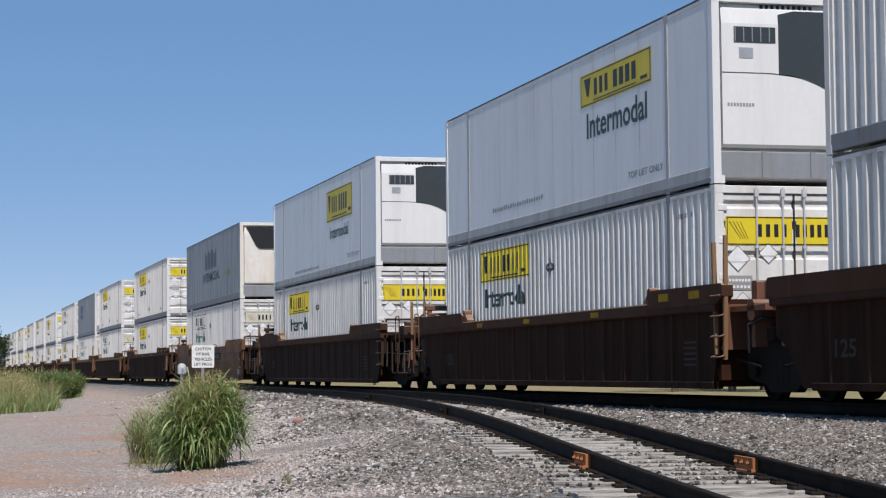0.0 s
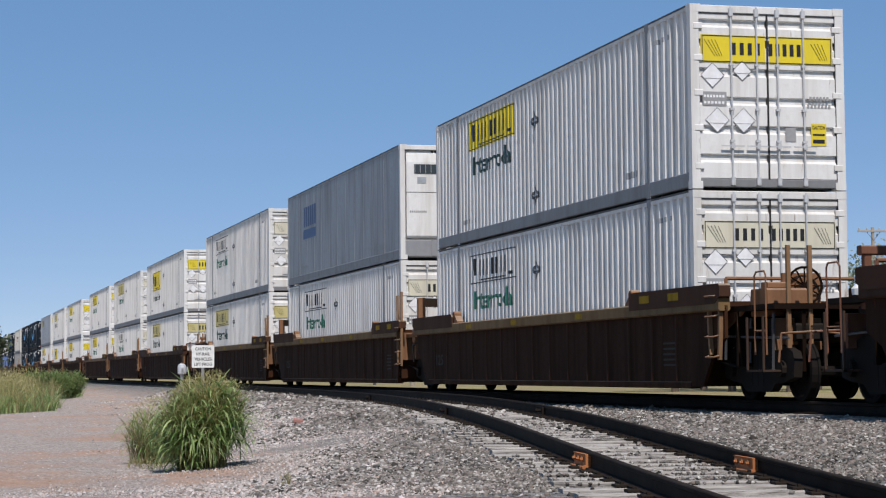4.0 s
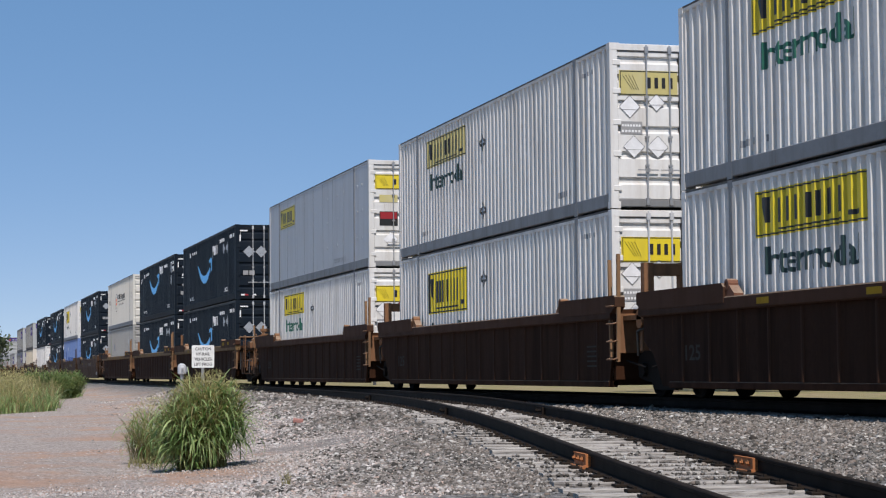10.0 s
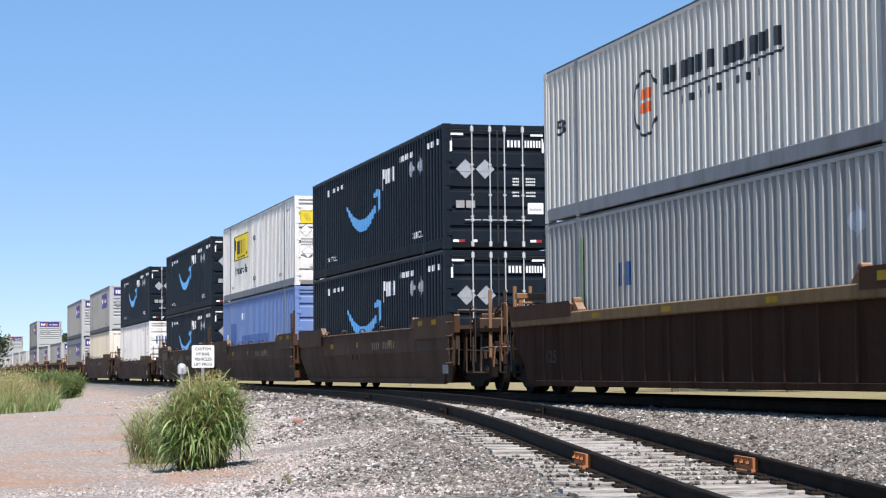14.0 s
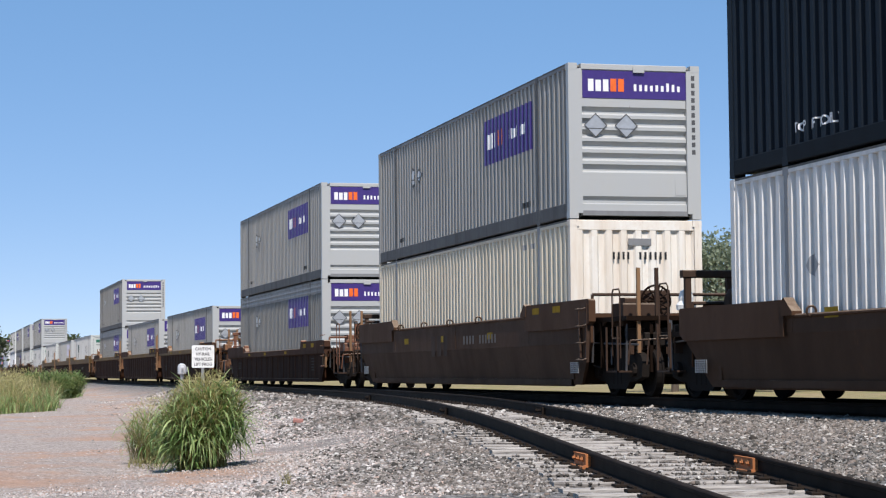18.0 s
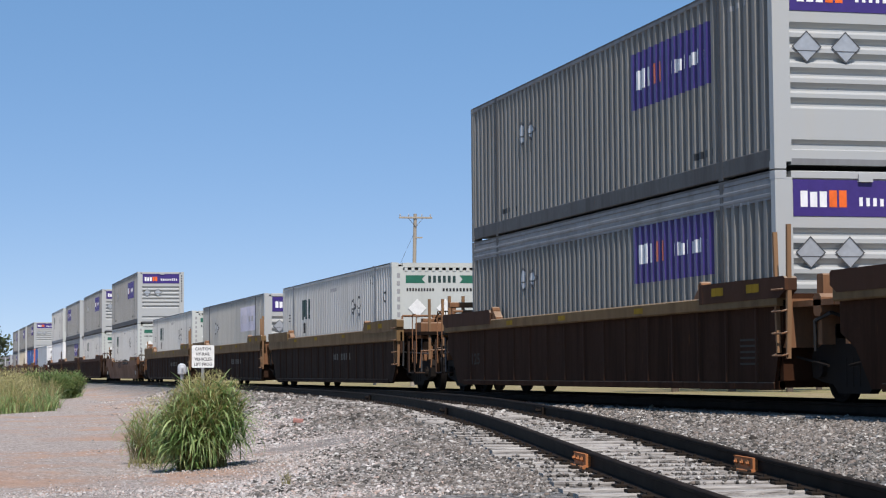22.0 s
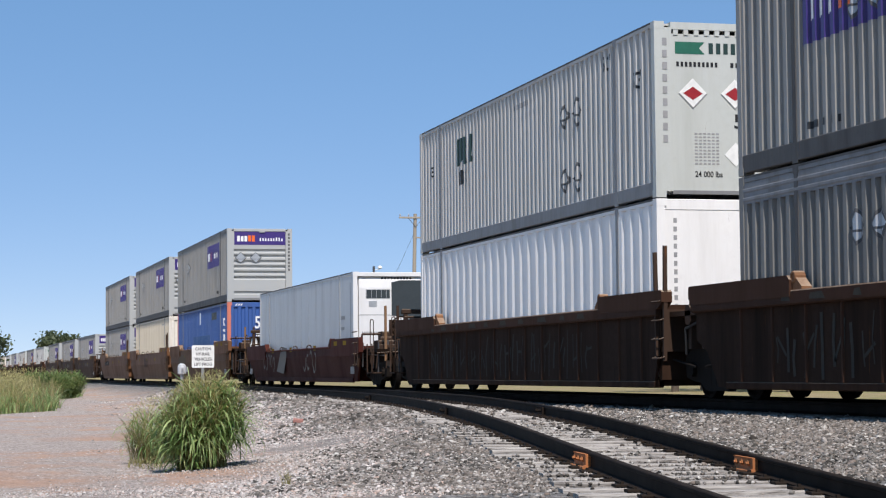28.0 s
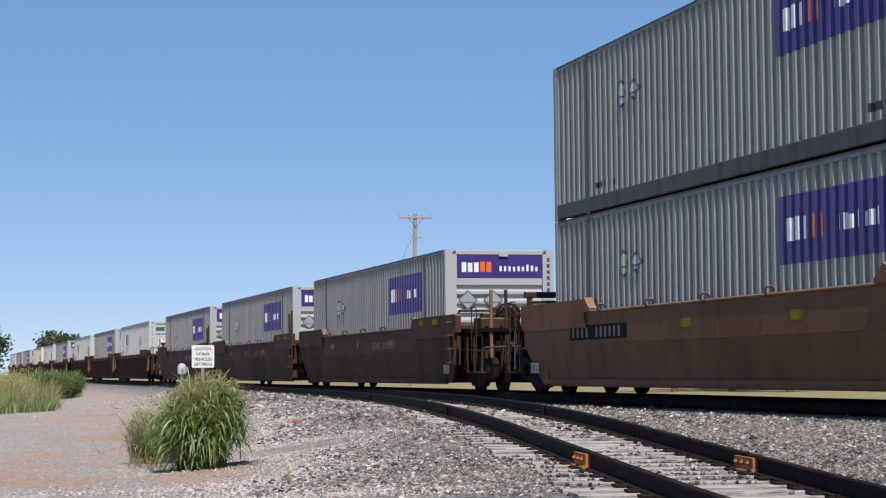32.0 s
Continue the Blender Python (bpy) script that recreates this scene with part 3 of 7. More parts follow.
def crescent(dz):
    """A swept arc with an arrow head."""
    xs = [-2.99, -2.75, -2.1, -1.33, -0.52, 0.08, 0.53, 0.79]
    under = [1.765, 1.585, 1.235, 1.025, 1.015, 1.135, 1.335, 1.455]
    over = [1.875, 1.765, 1.505, 1.355, 1.345, 1.445, 1.565, 1.645]
    out = []
    n = 24
    for k in range(n):
        a, b = (-2.99 + 3.78 * u / n for u in (k, k + 1))
        out.append([(a, dz + float(np.interp(a, xs, under))), (b, dz + float(np.interp(b, xs, under))), (b, dz + float(np.interp(b, xs, over))), (a, dz + float(np.interp(a, xs, over)))])
    out.append([(0.45, 1.8 + dz), (1.05, 1.82 + dz), (1.27, 1.97 + dz), (0.93, 2.01 + dz), (0.47, 1.89 + dz)])
    out.append([(1.05, 1.82 + dz), (1.08, 1.4 + dz), (0.95, 1.2 + dz), (1.25, 1.5 + dz), (1.27, 1.97 + dz)])
    return out


PITCH_X, GROOVE = 0.275, 0.056


def groove(a, b, pitch=PITCH_X, depth=GROOVE):
    """Corrugation between a and b: (x, how deep) pairs."""
    n = max(1, round((b - a) / pitch))
    p = (b - a) / n
    out = []
    for k in range(n):
        x = a + k * p
        out += [(x, 0.0), (x + 0.36 * p, 0.0), (x + 0.5 * p, depth), (x + 0.86 * p, depth)]
    return out + [(b, 0.0)]


def mark(name, polys, material, parent, label="", face="side", lift=0.004, profile=None, plane=None):
    """A painted marking. On a corrugated wall it follows the folds."""
    bm = bmesh.new()
    for g in polys:
        try:
            bm.faces.new([bm.verts.new((p, 0, q)) for p, q in g])
        except ValueError:
            pass
    if profile:
        lo, hi = min(p for g in polys for p, q in g), max(p for g in polys for p, q in g)
        for x, d in profile:
            if lo < x < hi:
                bmesh.ops.bisect_plane(bm, geom=bm.verts[:] + bm.edges[:] + bm.faces[:], plane_co=(x, 0, 0), plane_no=(1, 0, 0))
        px, pd = [a for a, b in profile], [b for a, b in profile]
        for v in bm.verts:
            v.co.y = plane + float(np.interp(v.co.x, px, pd)) - lift
    elif face == "side":
        for v in bm.verts:
            v.co.y = plane - lift
    else:
        for v in bm.verts:
            v.co = (plane + lift, v.co.x, v.co.z)
    me = bpy.data.meshes.new(name)
    bm.to_mesh(me)
    bm.free()
    me.materials.append(material)
    ob = part(name, me, material, parent, label)
    if len(polys) > 1:
        ob["kind"] = "stuff"
    return ob


def placard(parent, x, z, r, material=None, label="silver placard", w=0.026, face="side", lift=0.006, profile=None, plane=None):
    """A diamond placard holder with a dark rim."""
    p = mark("placard", [diamond(x, z, r)], material or SILVER, parent, label, face, lift, profile, plane)
    mark("placard_rim", diamond_edge(x, z, r, w), PLACARD_EDGE, p, "", face, lift + 0.004, profile, plane)


# ---------------------------------------------------------------- containers
HI, WIDE = 2.895, 1.295
WALL_Y = -1.283
SIDE_FOLDS = groove(-7.93, -6.16) + groove(-6.04, 6.04) + groove(6.16, 7.93)
WIDE_FOLDS = groove(-7.93, -6.16, 0.44, 0.03) + groove(-6.04, 6.04, 0.55, 0.03) + groove(6.16, 7.93, 0.44, 0.03)


def folded_wall(folds, z0, z1, sign):
    f = Form()
    vs = []
    for x, d in folds:
        vs += [(x, sign * (-WALL_Y - d), z0), (x, sign * (-WALL_Y - d), z1)]
    return f.add(vs, [(2 * i, 2 * i + 2, 2 * i + 3, 2 * i + 1) for i in range(len(folds) - 1)])


def container_shell(label, side, rails, end, folds=None, post=None, wide_post=0.14, rail_h=0.27, group="containers on the train", seams=True, top_rail=None):
    """Frame, walls, roof and floor. Its +x end is left open for doors, a wall or a cooling unit."""
    c = thing("shipping_container", label, "container", group)
    post = post or end
    if folds:
        for s in (-1, 1):
            part("side_wall", folded_wall(folds, rail_h - 0.01, HI - 0.08, s), side, c)
    else:
        for s in (-1, 1):
            f = Form().box(-7.95, 7.95, s * 1.25, s * 1.281, rail_h - 0.01, HI - 0.09)
            part("side_wall", f, side, c)
            if s < 0 and seams:
                for k in range(9):
                    x = -6.1 + k * 1.525
                    part("panel_seam", Form().box(x - 0.012, x + 0.012, -1.2855, -1.28, rail_h, HI - 0.1), rails, c)
    for s in (-1, 1):
        y0, y1 = sorted((s * 1.2, s * 1.29))
        part("top_rail", Form().box(-8.0, 8.0, y0, y1, HI - 0.09, HI - 0.004, 0.012), top_rail or side, c)
        part("bottom_rail", Form().box(-8.0, 8.0, y0 - (0.002 if s < 0 else 0), y1 + (0.002 if s > 0 else 0), 0.03, rail_h, 0.015), rails, c)
        for x in (-6.1, 6.1):
            f = Form().box(x - 0.06, x + 0.06, s * 1.2, s * 1.294, 0.0, HI - 0.002)
            f.box(x - 0.09, x + 0.09, s * 1.1, s * 1.295, HI - 0.115, HI + 0.004).box(x - 0.09, x + 0.09, s * 1.1, s * 1.296, 0.0, 0.13)
            part("lift_post", f, rails if side is not NAVY else side, c)
        for x in (-1, 1):
            y_in = s * (1.295 - (wide_post if x > 0 else 0.12))
            f = Form().box(x * 7.93, x * 8.075, y_in, s * 1.295, 0.1, HI - 0.1)
            f.box(x * 7.9, x * 8.078, s * 1.12, s * 1.297, 0.0, 0.12).box(x * 7.9, x * 8.078, s * 1.12, s * 1.297, HI - 0.12, HI)
            part("corner_post", f, post if x > 0 else side, c)
    # Thin dark strip along the near roof edge.
    part("roof_edge", Form().box(-8.0, 8.0, -1.2935, -1.25, HI - 0.03, HI + 0.002), DARK_RAIL, c, "thin dark strip along the roof edge")
    part("roof", Form().box(-7.95, 7.95, -1.22, 1.22, HI - 0.05, HI - 0.02), side, c)
    part("floor", Form().box(-7.95, 7.95, -1.22, 1.22, 0.06, 0.16), rails, c)
    part("rear_wall", Form().box(-8.06, -8.0, -1.18, 1.18, 0.1, HI - 0.06), side, c)
    return c


def doors(c, paint_mat, rod_mat):
    """Two leaves with pressed ribs, four lock rods, handles and hinges."""
    part("header", Form().box(7.93, 8.06, -1.17, 1.17, HI - 0.13, HI - 0.01, 0.01), paint_mat, c)
    part("threshold", Form().box(7.93, 8.06, -1.17, 1.17, 0.03, 0.16, 0.01), RAIL_GREY if paint_mat is not NAVY else NAVY_RAIL, c)
    # Black strips draw the rubber seal together with the shading of the door frame.
    seal_shade_form = Form().box(8.0, 8.061, -1.162, -1.148, 0.15, HI - 0.12).box(8.0, 8.061, 1.148, 1.162, 0.15, HI - 0.12).box(8.0, 8.061, -1.16, 1.16, HI - 0.148, HI - 0.132)
    part("door_seal", seal_shade_form, RUBBER, c, "black rubber door seal with the frame's shading")
    prof = [(7.97, 0.17), (8.05, 0.17)]
    for z in (0.50, 0.95, 1.40, 1.85, 2.30, 2.62):
        prof += [(8.05, z - 0.09), (8.005, z - 0.05), (8.005, z + 0.03), (8.05, z + 0.05)]
    prof += [(8.05, HI - 0.14), (7.97, HI - 0.14)]
    for s in (-1, 1):
        d = part("door_leaf", Form().prism(prof, "y", *sorted((s * 0.016, s * 1.15))), paint_mat, c)
        part("gasket", Form().box(8.044, 8.056, *sorted((s * 0.003, s * 0.016)), 0.15, HI - 0.14), RUBBER, d)
        for z in (0.35, 0.95, 1.5, 2.05, 2.55):
            part("hinge", Form().box(8.03, 8.085, *sorted((s * 1.10, s * 1.24)), z - 0.05, z + 0.05, 0.01), paint_mat, d)
        for y in ((-0.62, -0.19) if s < 0 else (0.16, 0.60)):
            f = Form().tube((8.085, y, 0.05), (8.085, y, HI - 0.03), 0.0155, 8)
            for z in (0.12, HI - 0.12):
                f.box(8.05, 8.112, y - 0.035, y + 0.035, z - 0.06, z + 0.06, 0.01)
            for z in (0.75, 1.25, 1.95):
                f.box(8.05, 8.103, y - 0.036, y + 0.036, z - 0.018, z + 0.018)
            part("lock_rod", f, rod_mat, d)
            part("handle", Form().box(8.10, 8.118, y - 0.19, y + 0.19, 0.66, 0.68).box(8.06, 8.12, y - 0.03, y + 0.03, 0.63, 0.71), rod_mat, d)
    return c


def banner(c, ground_mat, ink, z0=1.98, z1=2.42):
    mark("door_banner", [rect(-1.12, -0.035, z0, z1), rect(0.035, 1.11, z0, z1)], ground_mat, c, "banner across the doors", "end", 0.004, plane=8.053)
    cells = outline(-1.1, 1.09, z0 + 0.01, z1 - 0.01, 0.014)
    cells += bars(-0.6, -0.06, z0 + 0.13, z1 - 0.12, 4, 0.5, 3) + bars(0.02, 0.62, z0 + 0.13, z1 - 0.12, 5, 0.55, 4)
    for k in range(4):
        cells += stroke([(-1.06 + 0.06 * k, z1 - 0.08), (-0.88 + 0.04 * k, z0 + 0.1)], 0.007) + stroke([(0.74 + 0.06 * k, z1 - 0.1), (0.9 + 0.04 * k, z0 + 0.08)], 0.007)
    mark("banner_lettering", cells, ink, c, "dark bars of lettering", "end", 0.009, plane=8.053)


def stickers(c, seed=1):
    placard(c, -0.93, 1.78, 0.2, WHITE_INK, "pale placard holder", 0.007, face="end", plane=8.053)
    placard(c, -0.43, 1.86, 0.16, RED if seed == 2 else WHITE_INK, "diamond placard", 0.007, face="end", plane=8.053)
    for y in (-0.86, -0.42):
        placard(c, y, 1.08, 0.2, WHITE_INK, "empty placard holder", 0.006, face="end", plane=8.053)
    mark("data_plate", [rect(-1.1, -0.7, 1.3, 1.52)] , GREY_INK, c, "dark data plate", "end", 0.006, plane=8.053)
    mark("data_plate", bars(-1.08, -0.72, 1.33, 1.37, 6) + bars(-1.08, -0.72, 1.43, 1.47, 7), WHITE_INK, c, "", "end", 0.009, plane=8.053)
    mark("sticker", [rect(0.28, 0.46, 0.76, 0.98)], GREY_INK, c, "small grey square sticker", "end", 0.006, plane=8.053)
    mark("warning_sticker", [rect(0.72, 0.98, 0.7, 1.05)], YELLOW, c, "yellow warning sticker", "end", 0.006, plane=8.053)
    mark("warning_lettering", word("CAUTION", 0.74, 0.96, 0.96, 1.02) + [rect(0.75, 0.95, 0.86, 0.89), rect(0.75, 0.95, 0.74, 0.80)], BLACK, c, "", "end", 0.009, plane=8.053)
    mark("number", bars(0.7, 1.05, 1.42, 1.48, 6) + bars(0.66, 1.08, 1.3, 1.36, 7), GREY_INK, c, "", "end", 0.006, plane=8.053)


def carrier_sign(c, ground_mat, ink, x0, x1, z0, z1, profile, plane, word_ink=None, w0=0, w1=0, edge=None):
    if ground_mat:
        mark("sign_panel", [rect(x0, x1, z0, z1)], ground_mat, c, "rectangular sign panel", profile=profile, plane=plane)
    h, w = z1 - z0, x1 - x0
    cells = outline(x0 + 0.03, x1 - 0.03, z0 + 0.02, z1 - 0.02, 0.022 * max(1, h / 0.7))
    a, b = x0 + 0.21 * w, x1 - 0.17 * w
    cells += bars(a, a + (b - a) * 0.38, z0 + 0.26 * h, z1 - 0.22 * h, 3, 0.55, 5) + bars(a + (b - a) * 0.45, b, z0 + 0.26 * h, z1 - 0.22 * h, 4, 0.66, 6)
    cells += [[(x0 + 0.06 * w, z1 - 0.15 * h), (x0 + 0.16 * w, z1 - 0.15 * h), (x0 + 0.13 * w, z0 + 0.3 * h), (x0 + 0.10 * w, z0 + 0.3 * h)],
              rect(x1 - 0.14 * w, x1 - 0.05 * w, z0 + 0.16 * h, z0 + 0.26 * h), rect(x0 + 0.2 * w, x1 - 0.2 * w, z0 + 0.11 * h, z0 + 0.15 * h)]
    mark("sign_lettering", cells, ink, c, "dark bars of lettering", lift=0.008, profile=profile, plane=plane)
    if word_ink:
        mark("word", word("Intermodal", x0 + 0.09 * w, x1 - 0.06 * w, w0, w1), word_ink, c, "the word Intermodal", lift=0.005, profile=profile, plane=plane)


def small_side_marks(c, ink, profile, plane, seed=2, spots=True):
    mark("number", bars(5.0, 5.9, 0.42, 0.53, 4, 0.5, seed), ink, c, lift=0.005, profile=profile, plane=plane)
    mark("number", bars(-5.7, -4.6, 0.42, 0.52, 5, 0.45, seed), ink, c, lift=0.005, profile=profile, plane=plane)
    mark("number", bars(6.4, 7.2, 2.48, 2.56, 6, 0.5, seed), GREY_INK if ink is BLACK else ink, c, lift=0.005, profile=profile, plane=plane)
    if spots:
        for z in (2.08, 0.62):
            placard(c, -0.3, z, 0.21, SILVER, "grey placard holder", 0.045, profile=profile, plane=plane)


def white_corrugated(label, sign=YELLOW, ink=BLACK, word_ink=INK_DARK, door=WHITE, door_banner=YELLOW, big=False, seed=1, side=SIDE_WHITE):
    c = container_shell(label, side, RAIL_GREY, door, SIDE_FOLDS)
    doors(c, door, ROD_GREY if seed % 2 else LIGHT_STEEL)
    if door_banner:
        banner(c, door_banner, BLACK)
    stickers(c, seed)
    if big:
        carrier_sign(c, sign, ink, -5.15, -1.7, 1.45, 2.42, SIDE_FOLDS, WALL_Y, word_ink, 0.93, 1.25)
    else:
        carrier_sign(c, sign, ink, -5.2, -1.7, 1.98, 2.64, SIDE_FOLDS, WALL_Y, word_ink, 1.44, 1.84)
    small_side_marks(c, GREY_INK, SIDE_FOLDS, WALL_Y, seed)
    return c


def cooling_unit(c, dark=False, shell=WHITE):
    """A front-mounted cooling unit inside the end frame."""
    part("header", Form().box(7.93, 8.06, -1.17, 1.17, HI - 0.13, HI - 0.01, 0.01), shell, c)
    part("sill_plate", Form().box(7.9, 8.03, -1.2, 1.2, 0.08, 0.5, 0.02).box(8.03, 8.06, -0.5, -0.42, 0.1, 0.5).box(8.03, 8.06, 0.3, 0.38, 0.1, 0.5), BARE_ALU, c, "scuffed aluminium sill plate")
    part("bulkhead", Form().box(7.85, 7.9, -1.18, 1.18, 0.1, HI - 0.1), shell, c)
    body = Form()
    prof = [(7.9, 0.55), (8.02, 0.55), (8.05, 0.6), (8.05, 2.45), (8.01, 2.68), (7.96, 2.76), (7.9, 2.76)]
    body.prism(prof, "y", -1.13, 1.0)
    u = part("cooling_unit", body, shell, c, "white cooling unit housing" if not dark else "stained white cooling unit with dark hood")
    if dark:
        part("hood", Form().prism([(-1.05, 2.72), (1.0, 2.72), (0.62, 2.0), (0.5, 1.9), (-0.55, 1.9), (-0.68, 2.0)], "x", 8.04, 8.09), HOOD, u, "black air intake hood")
        part("panel_gap", Form().box(8.046, 8.054, 0.067, 0.073, 0.6, 1.9), RUBBER, u)
        part("hatch", Form().box(8.045, 8.07, 0.75, 0.95, 0.62, 0.85), GRILLE, u)
        part("top_logo", Form().box(8.085, 8.095, -0.1, 0.15, 2.64, 2.68), INK_BLUE, u)
    else:
        n = 12
        arc = [(-0.2, 1.68)] + [(-0.2 + 1.1 * k / n, 1.68 - 0.42 * (k / n) ** 2) for k in range(1, n + 1)]
        part("grille", Form().prism([(-0.2, 2.6), (0.05, 2.66), (0.7, 2.66), (0.9, 2.58)] + arc[::-1], "x", 8.04, 8.062), GRILLE, u, "dark condenser grille")
        part("vent", Form().box(8.045, 8.06, -0.93, -0.25, 2.16, 2.4), GRILLE, u, "dark vent slots")
        for k in range(5):
            part("vent_slat", Form().box(8.055, 8.068, -0.92 + k * 0.14, -0.905 + k * 0.14, 2.17, 2.39), LIGHT_STEEL, u)
        seam = Form()
        for k in range(n):
            a, b = -1.13 + 2.05 * k / n, -1.13 + 2.05 * (k + 1) / n
            za, zb = 1.7 - 0.44 * max(0, k / n - 0.35) ** 1.6, 1.7 - 0.44 * max(0, (k + 1) / n - 0.35) ** 1.6
            seam.add([(8.053, a, za), (8.053, b, zb), (8.053, b, zb - 0.014), (8.053, a, za - 0.014)], [(0, 1, 2, 3)])
        part("panel_seam", seam, RUBBER, u)
        mark("nameplate", bars(-0.48, 0.42, 2.69, 2.75, 10, 0.6), BLACK, u, "dark bars of lettering", "end", 0.003, plane=8.0)
        part("badge", Form().box(8.05, 8.058, -0.85, -0.62, 1.92, 2.08), SILVER, u)
        part("fuel_cap", Form().tube((8.04, 0.75, 1.1), (8.08, 0.75, 1.1), 0.06, 10), BLACK, u)
        part("outlet", Form().box(8.04, 8.06, 0.68, 0.86, 0.62, 0.8), BLACK, u)
        mark("number", bars(-1.05, -0.6, 1.18, 1.23, 9), GREY_INK, u, "", "end", 0.004, plane=8.05)
    part("rung", Form().pipe([(8.04, 1.06, 0.9), (8.04, 1.2, 0.9)], 0.015).pipe([(8.04, 1.06, 1.9), (8.04, 1.2, 1.9)], 0.015), shell, c)


def smooth_reefer(label, side, shell, dark=False, kind="carrier"):
    c = container_shell(label, side, RAIL_GREY if dark or kind == "swoosh" else REEFER_RAIL, shell, None, wide_post=0.12, seams=False)
    for k in range(9):
        part("panel_seam", Form().box(-4.8 + k * 1.2 - 0.006, -4.8 + k * 1.2 + 0.006, -1.2835, -1.28, 0.27, HI - 0.1), REEFER_RAIL, c)
    part("rub_strip", Form().box(-7.95, 7.95, -1.2975, -1.291, 0.025, 0.09), RAIL_GREY, c)
    cooling_unit(c, dark, shell)
    pl = -1.281
    mark("top_lift_note", word("TOP LIFT ONLY", 4.2, 5.9, 0.42, 0.54), GREY_INK, c, "the words TOP LIFT ONLY", plane=pl, lift=0.006)
    if kind == "carrier_big":
        carrier_sign(c, YELLOW, BLACK, 1.3, 4.95, 1.6, 2.52, None, pl, None)
        mark("word", word("Intermodal", 1.75, 4.4, 1.09, 1.44), INK_DARK, c, "the word Intermodal", plane=pl, lift=0.006)
        mark("note", bars(-4.0, 0.1, 0.34, 0.44, 22, 0.6, 3, 0.4), GREY_INK, c, plane=pl, lift=0.006)
    elif kind == "carrier":
        carrier_sign(c, YELLOW, BLACK, 1.72, 5.4, 1.93, 2.52, None, pl, INK_DARK, 1.34, 1.80)
        mark("note", bars(-4.2, -0.6, 0.5, 0.6, 22, 0.6, 3, 0.4), GREY_INK, c, plane=pl, lift=0.006)
    elif kind == "dark":
        mark("sign_lettering", bars(-1.9, 1.7, 1.55, 2.35, 8, 0.62, 8, 0.25), INK_DARK, c, "dark bars of lettering", plane=pl, lift=0.006)
        mark("word", word("INTERMODAL", -2.55, 2.55, 1.02, 1.4), INK_DARK, c, "the word INTERMODAL", plane=pl, lift=0.006)
        mark("leaf_badge", [[(4.3, 1.12), (4.75, 1.0), (5.25, 1.05), (5.4, 1.2), (5.0, 1.3), (4.5, 1.28)]], BADGE_GREEN, c, "small green leaf badge", plane=pl, lift=0.006)
    elif kind == "swoosh":
        mark("sign_lettering", bars(-5.3, -3.2, 1.74, 2.36, 6, 0.7, 9), INK_BLUE, c, "dark blue bars of lettering", plane=pl, lift=0.006)
        mark("swoosh", [[(-5.4, 1.36), (-3.32, 1.36), (-3.28, 1.64), (-5.34, 1.66)]], INK_BLUE, c, "dark blue sloping band", plane=pl, lift=0.006)
        mark("note", word("TOP LIFT ONLY", -5.8, -4.6, 0.42, 0.54), GREY_INK, c, "the words TOP LIFT ONLY", plane=pl, lift=0.006)
    elif kind == "plain":
        mark("number", bars(7.6, 7.7, 0.7, 2.6, 1), GREY_INK, c, plane=pl, lift=0.006)
        mark("note", bars(6.3, 6.9, 1.6, 1.7, 5) + bars(6.35, 6.8, 1.3, 1.4, 5), GREY_INK, c, plane=pl, lift=0.006)
        mark("badge_letters", ellipse_ring(-0.05, 0.88, 0.14, 0.13, 0.05) + ellipse_ring(0.3, 0.88, 0.14, 0.13, 0.05), BLACK, c, "dark round letters on the cooling unit", "end", 0.008, plane=8.05)
    return c


def panel_box(label):
    c = container_shell(label, PANEL_GREY, RAIL_GREY, WHITE_WORN, None)
    doors(c, WHITE_WORN, LIGHT_STEEL)
    banner(c, YELLOW, BLACK, 2.1, 2.5)
    pl = -1.281
    carrier_sign(c, YELLOW, BLACK, -5.9, -3.2, 1.95, 2.6, None, pl)
    for x in (2.2, 3.7, 4.6, 6.5, 7.1):
        for z in (0.75, 1.5, 2.2):
            part("rivet_plate", Form().tube((x, -1.279, z + 0.1), (x, -1.287, z + 0.1), 0.05, 10), LIGHT_STEEL, c)
    mark("top_lift_note", word("TOP LIFT ONLY", 3.2, 4.9, 0.35, 0.47), GREY_INK, c, "the words TOP LIFT ONLY", plane=pl, lift=0.006)
    mark("sticker", [rect(-1.0, -0.5, 1.12, 1.5)], BLACK, c, "black and red sticker", "end", 0.006, plane=8.053)
    mark("sticker_top", [rect(-0.98, -0.52, 1.3, 1.48)], RED, c, "", "end", 0.009, plane=8.053)
    mark("sticker", [rect(-1.0, -0.5, 1.75, 1.95)], YELLOW_FADED, c, "yellow sticker", "end", 0.006, plane=8.053)
    mark("placard", [diamond(-0.7, 0.75, 0.19)], WHITE_INK, c, "pale placard", "end", 0.006, plane=8.053)
    return c


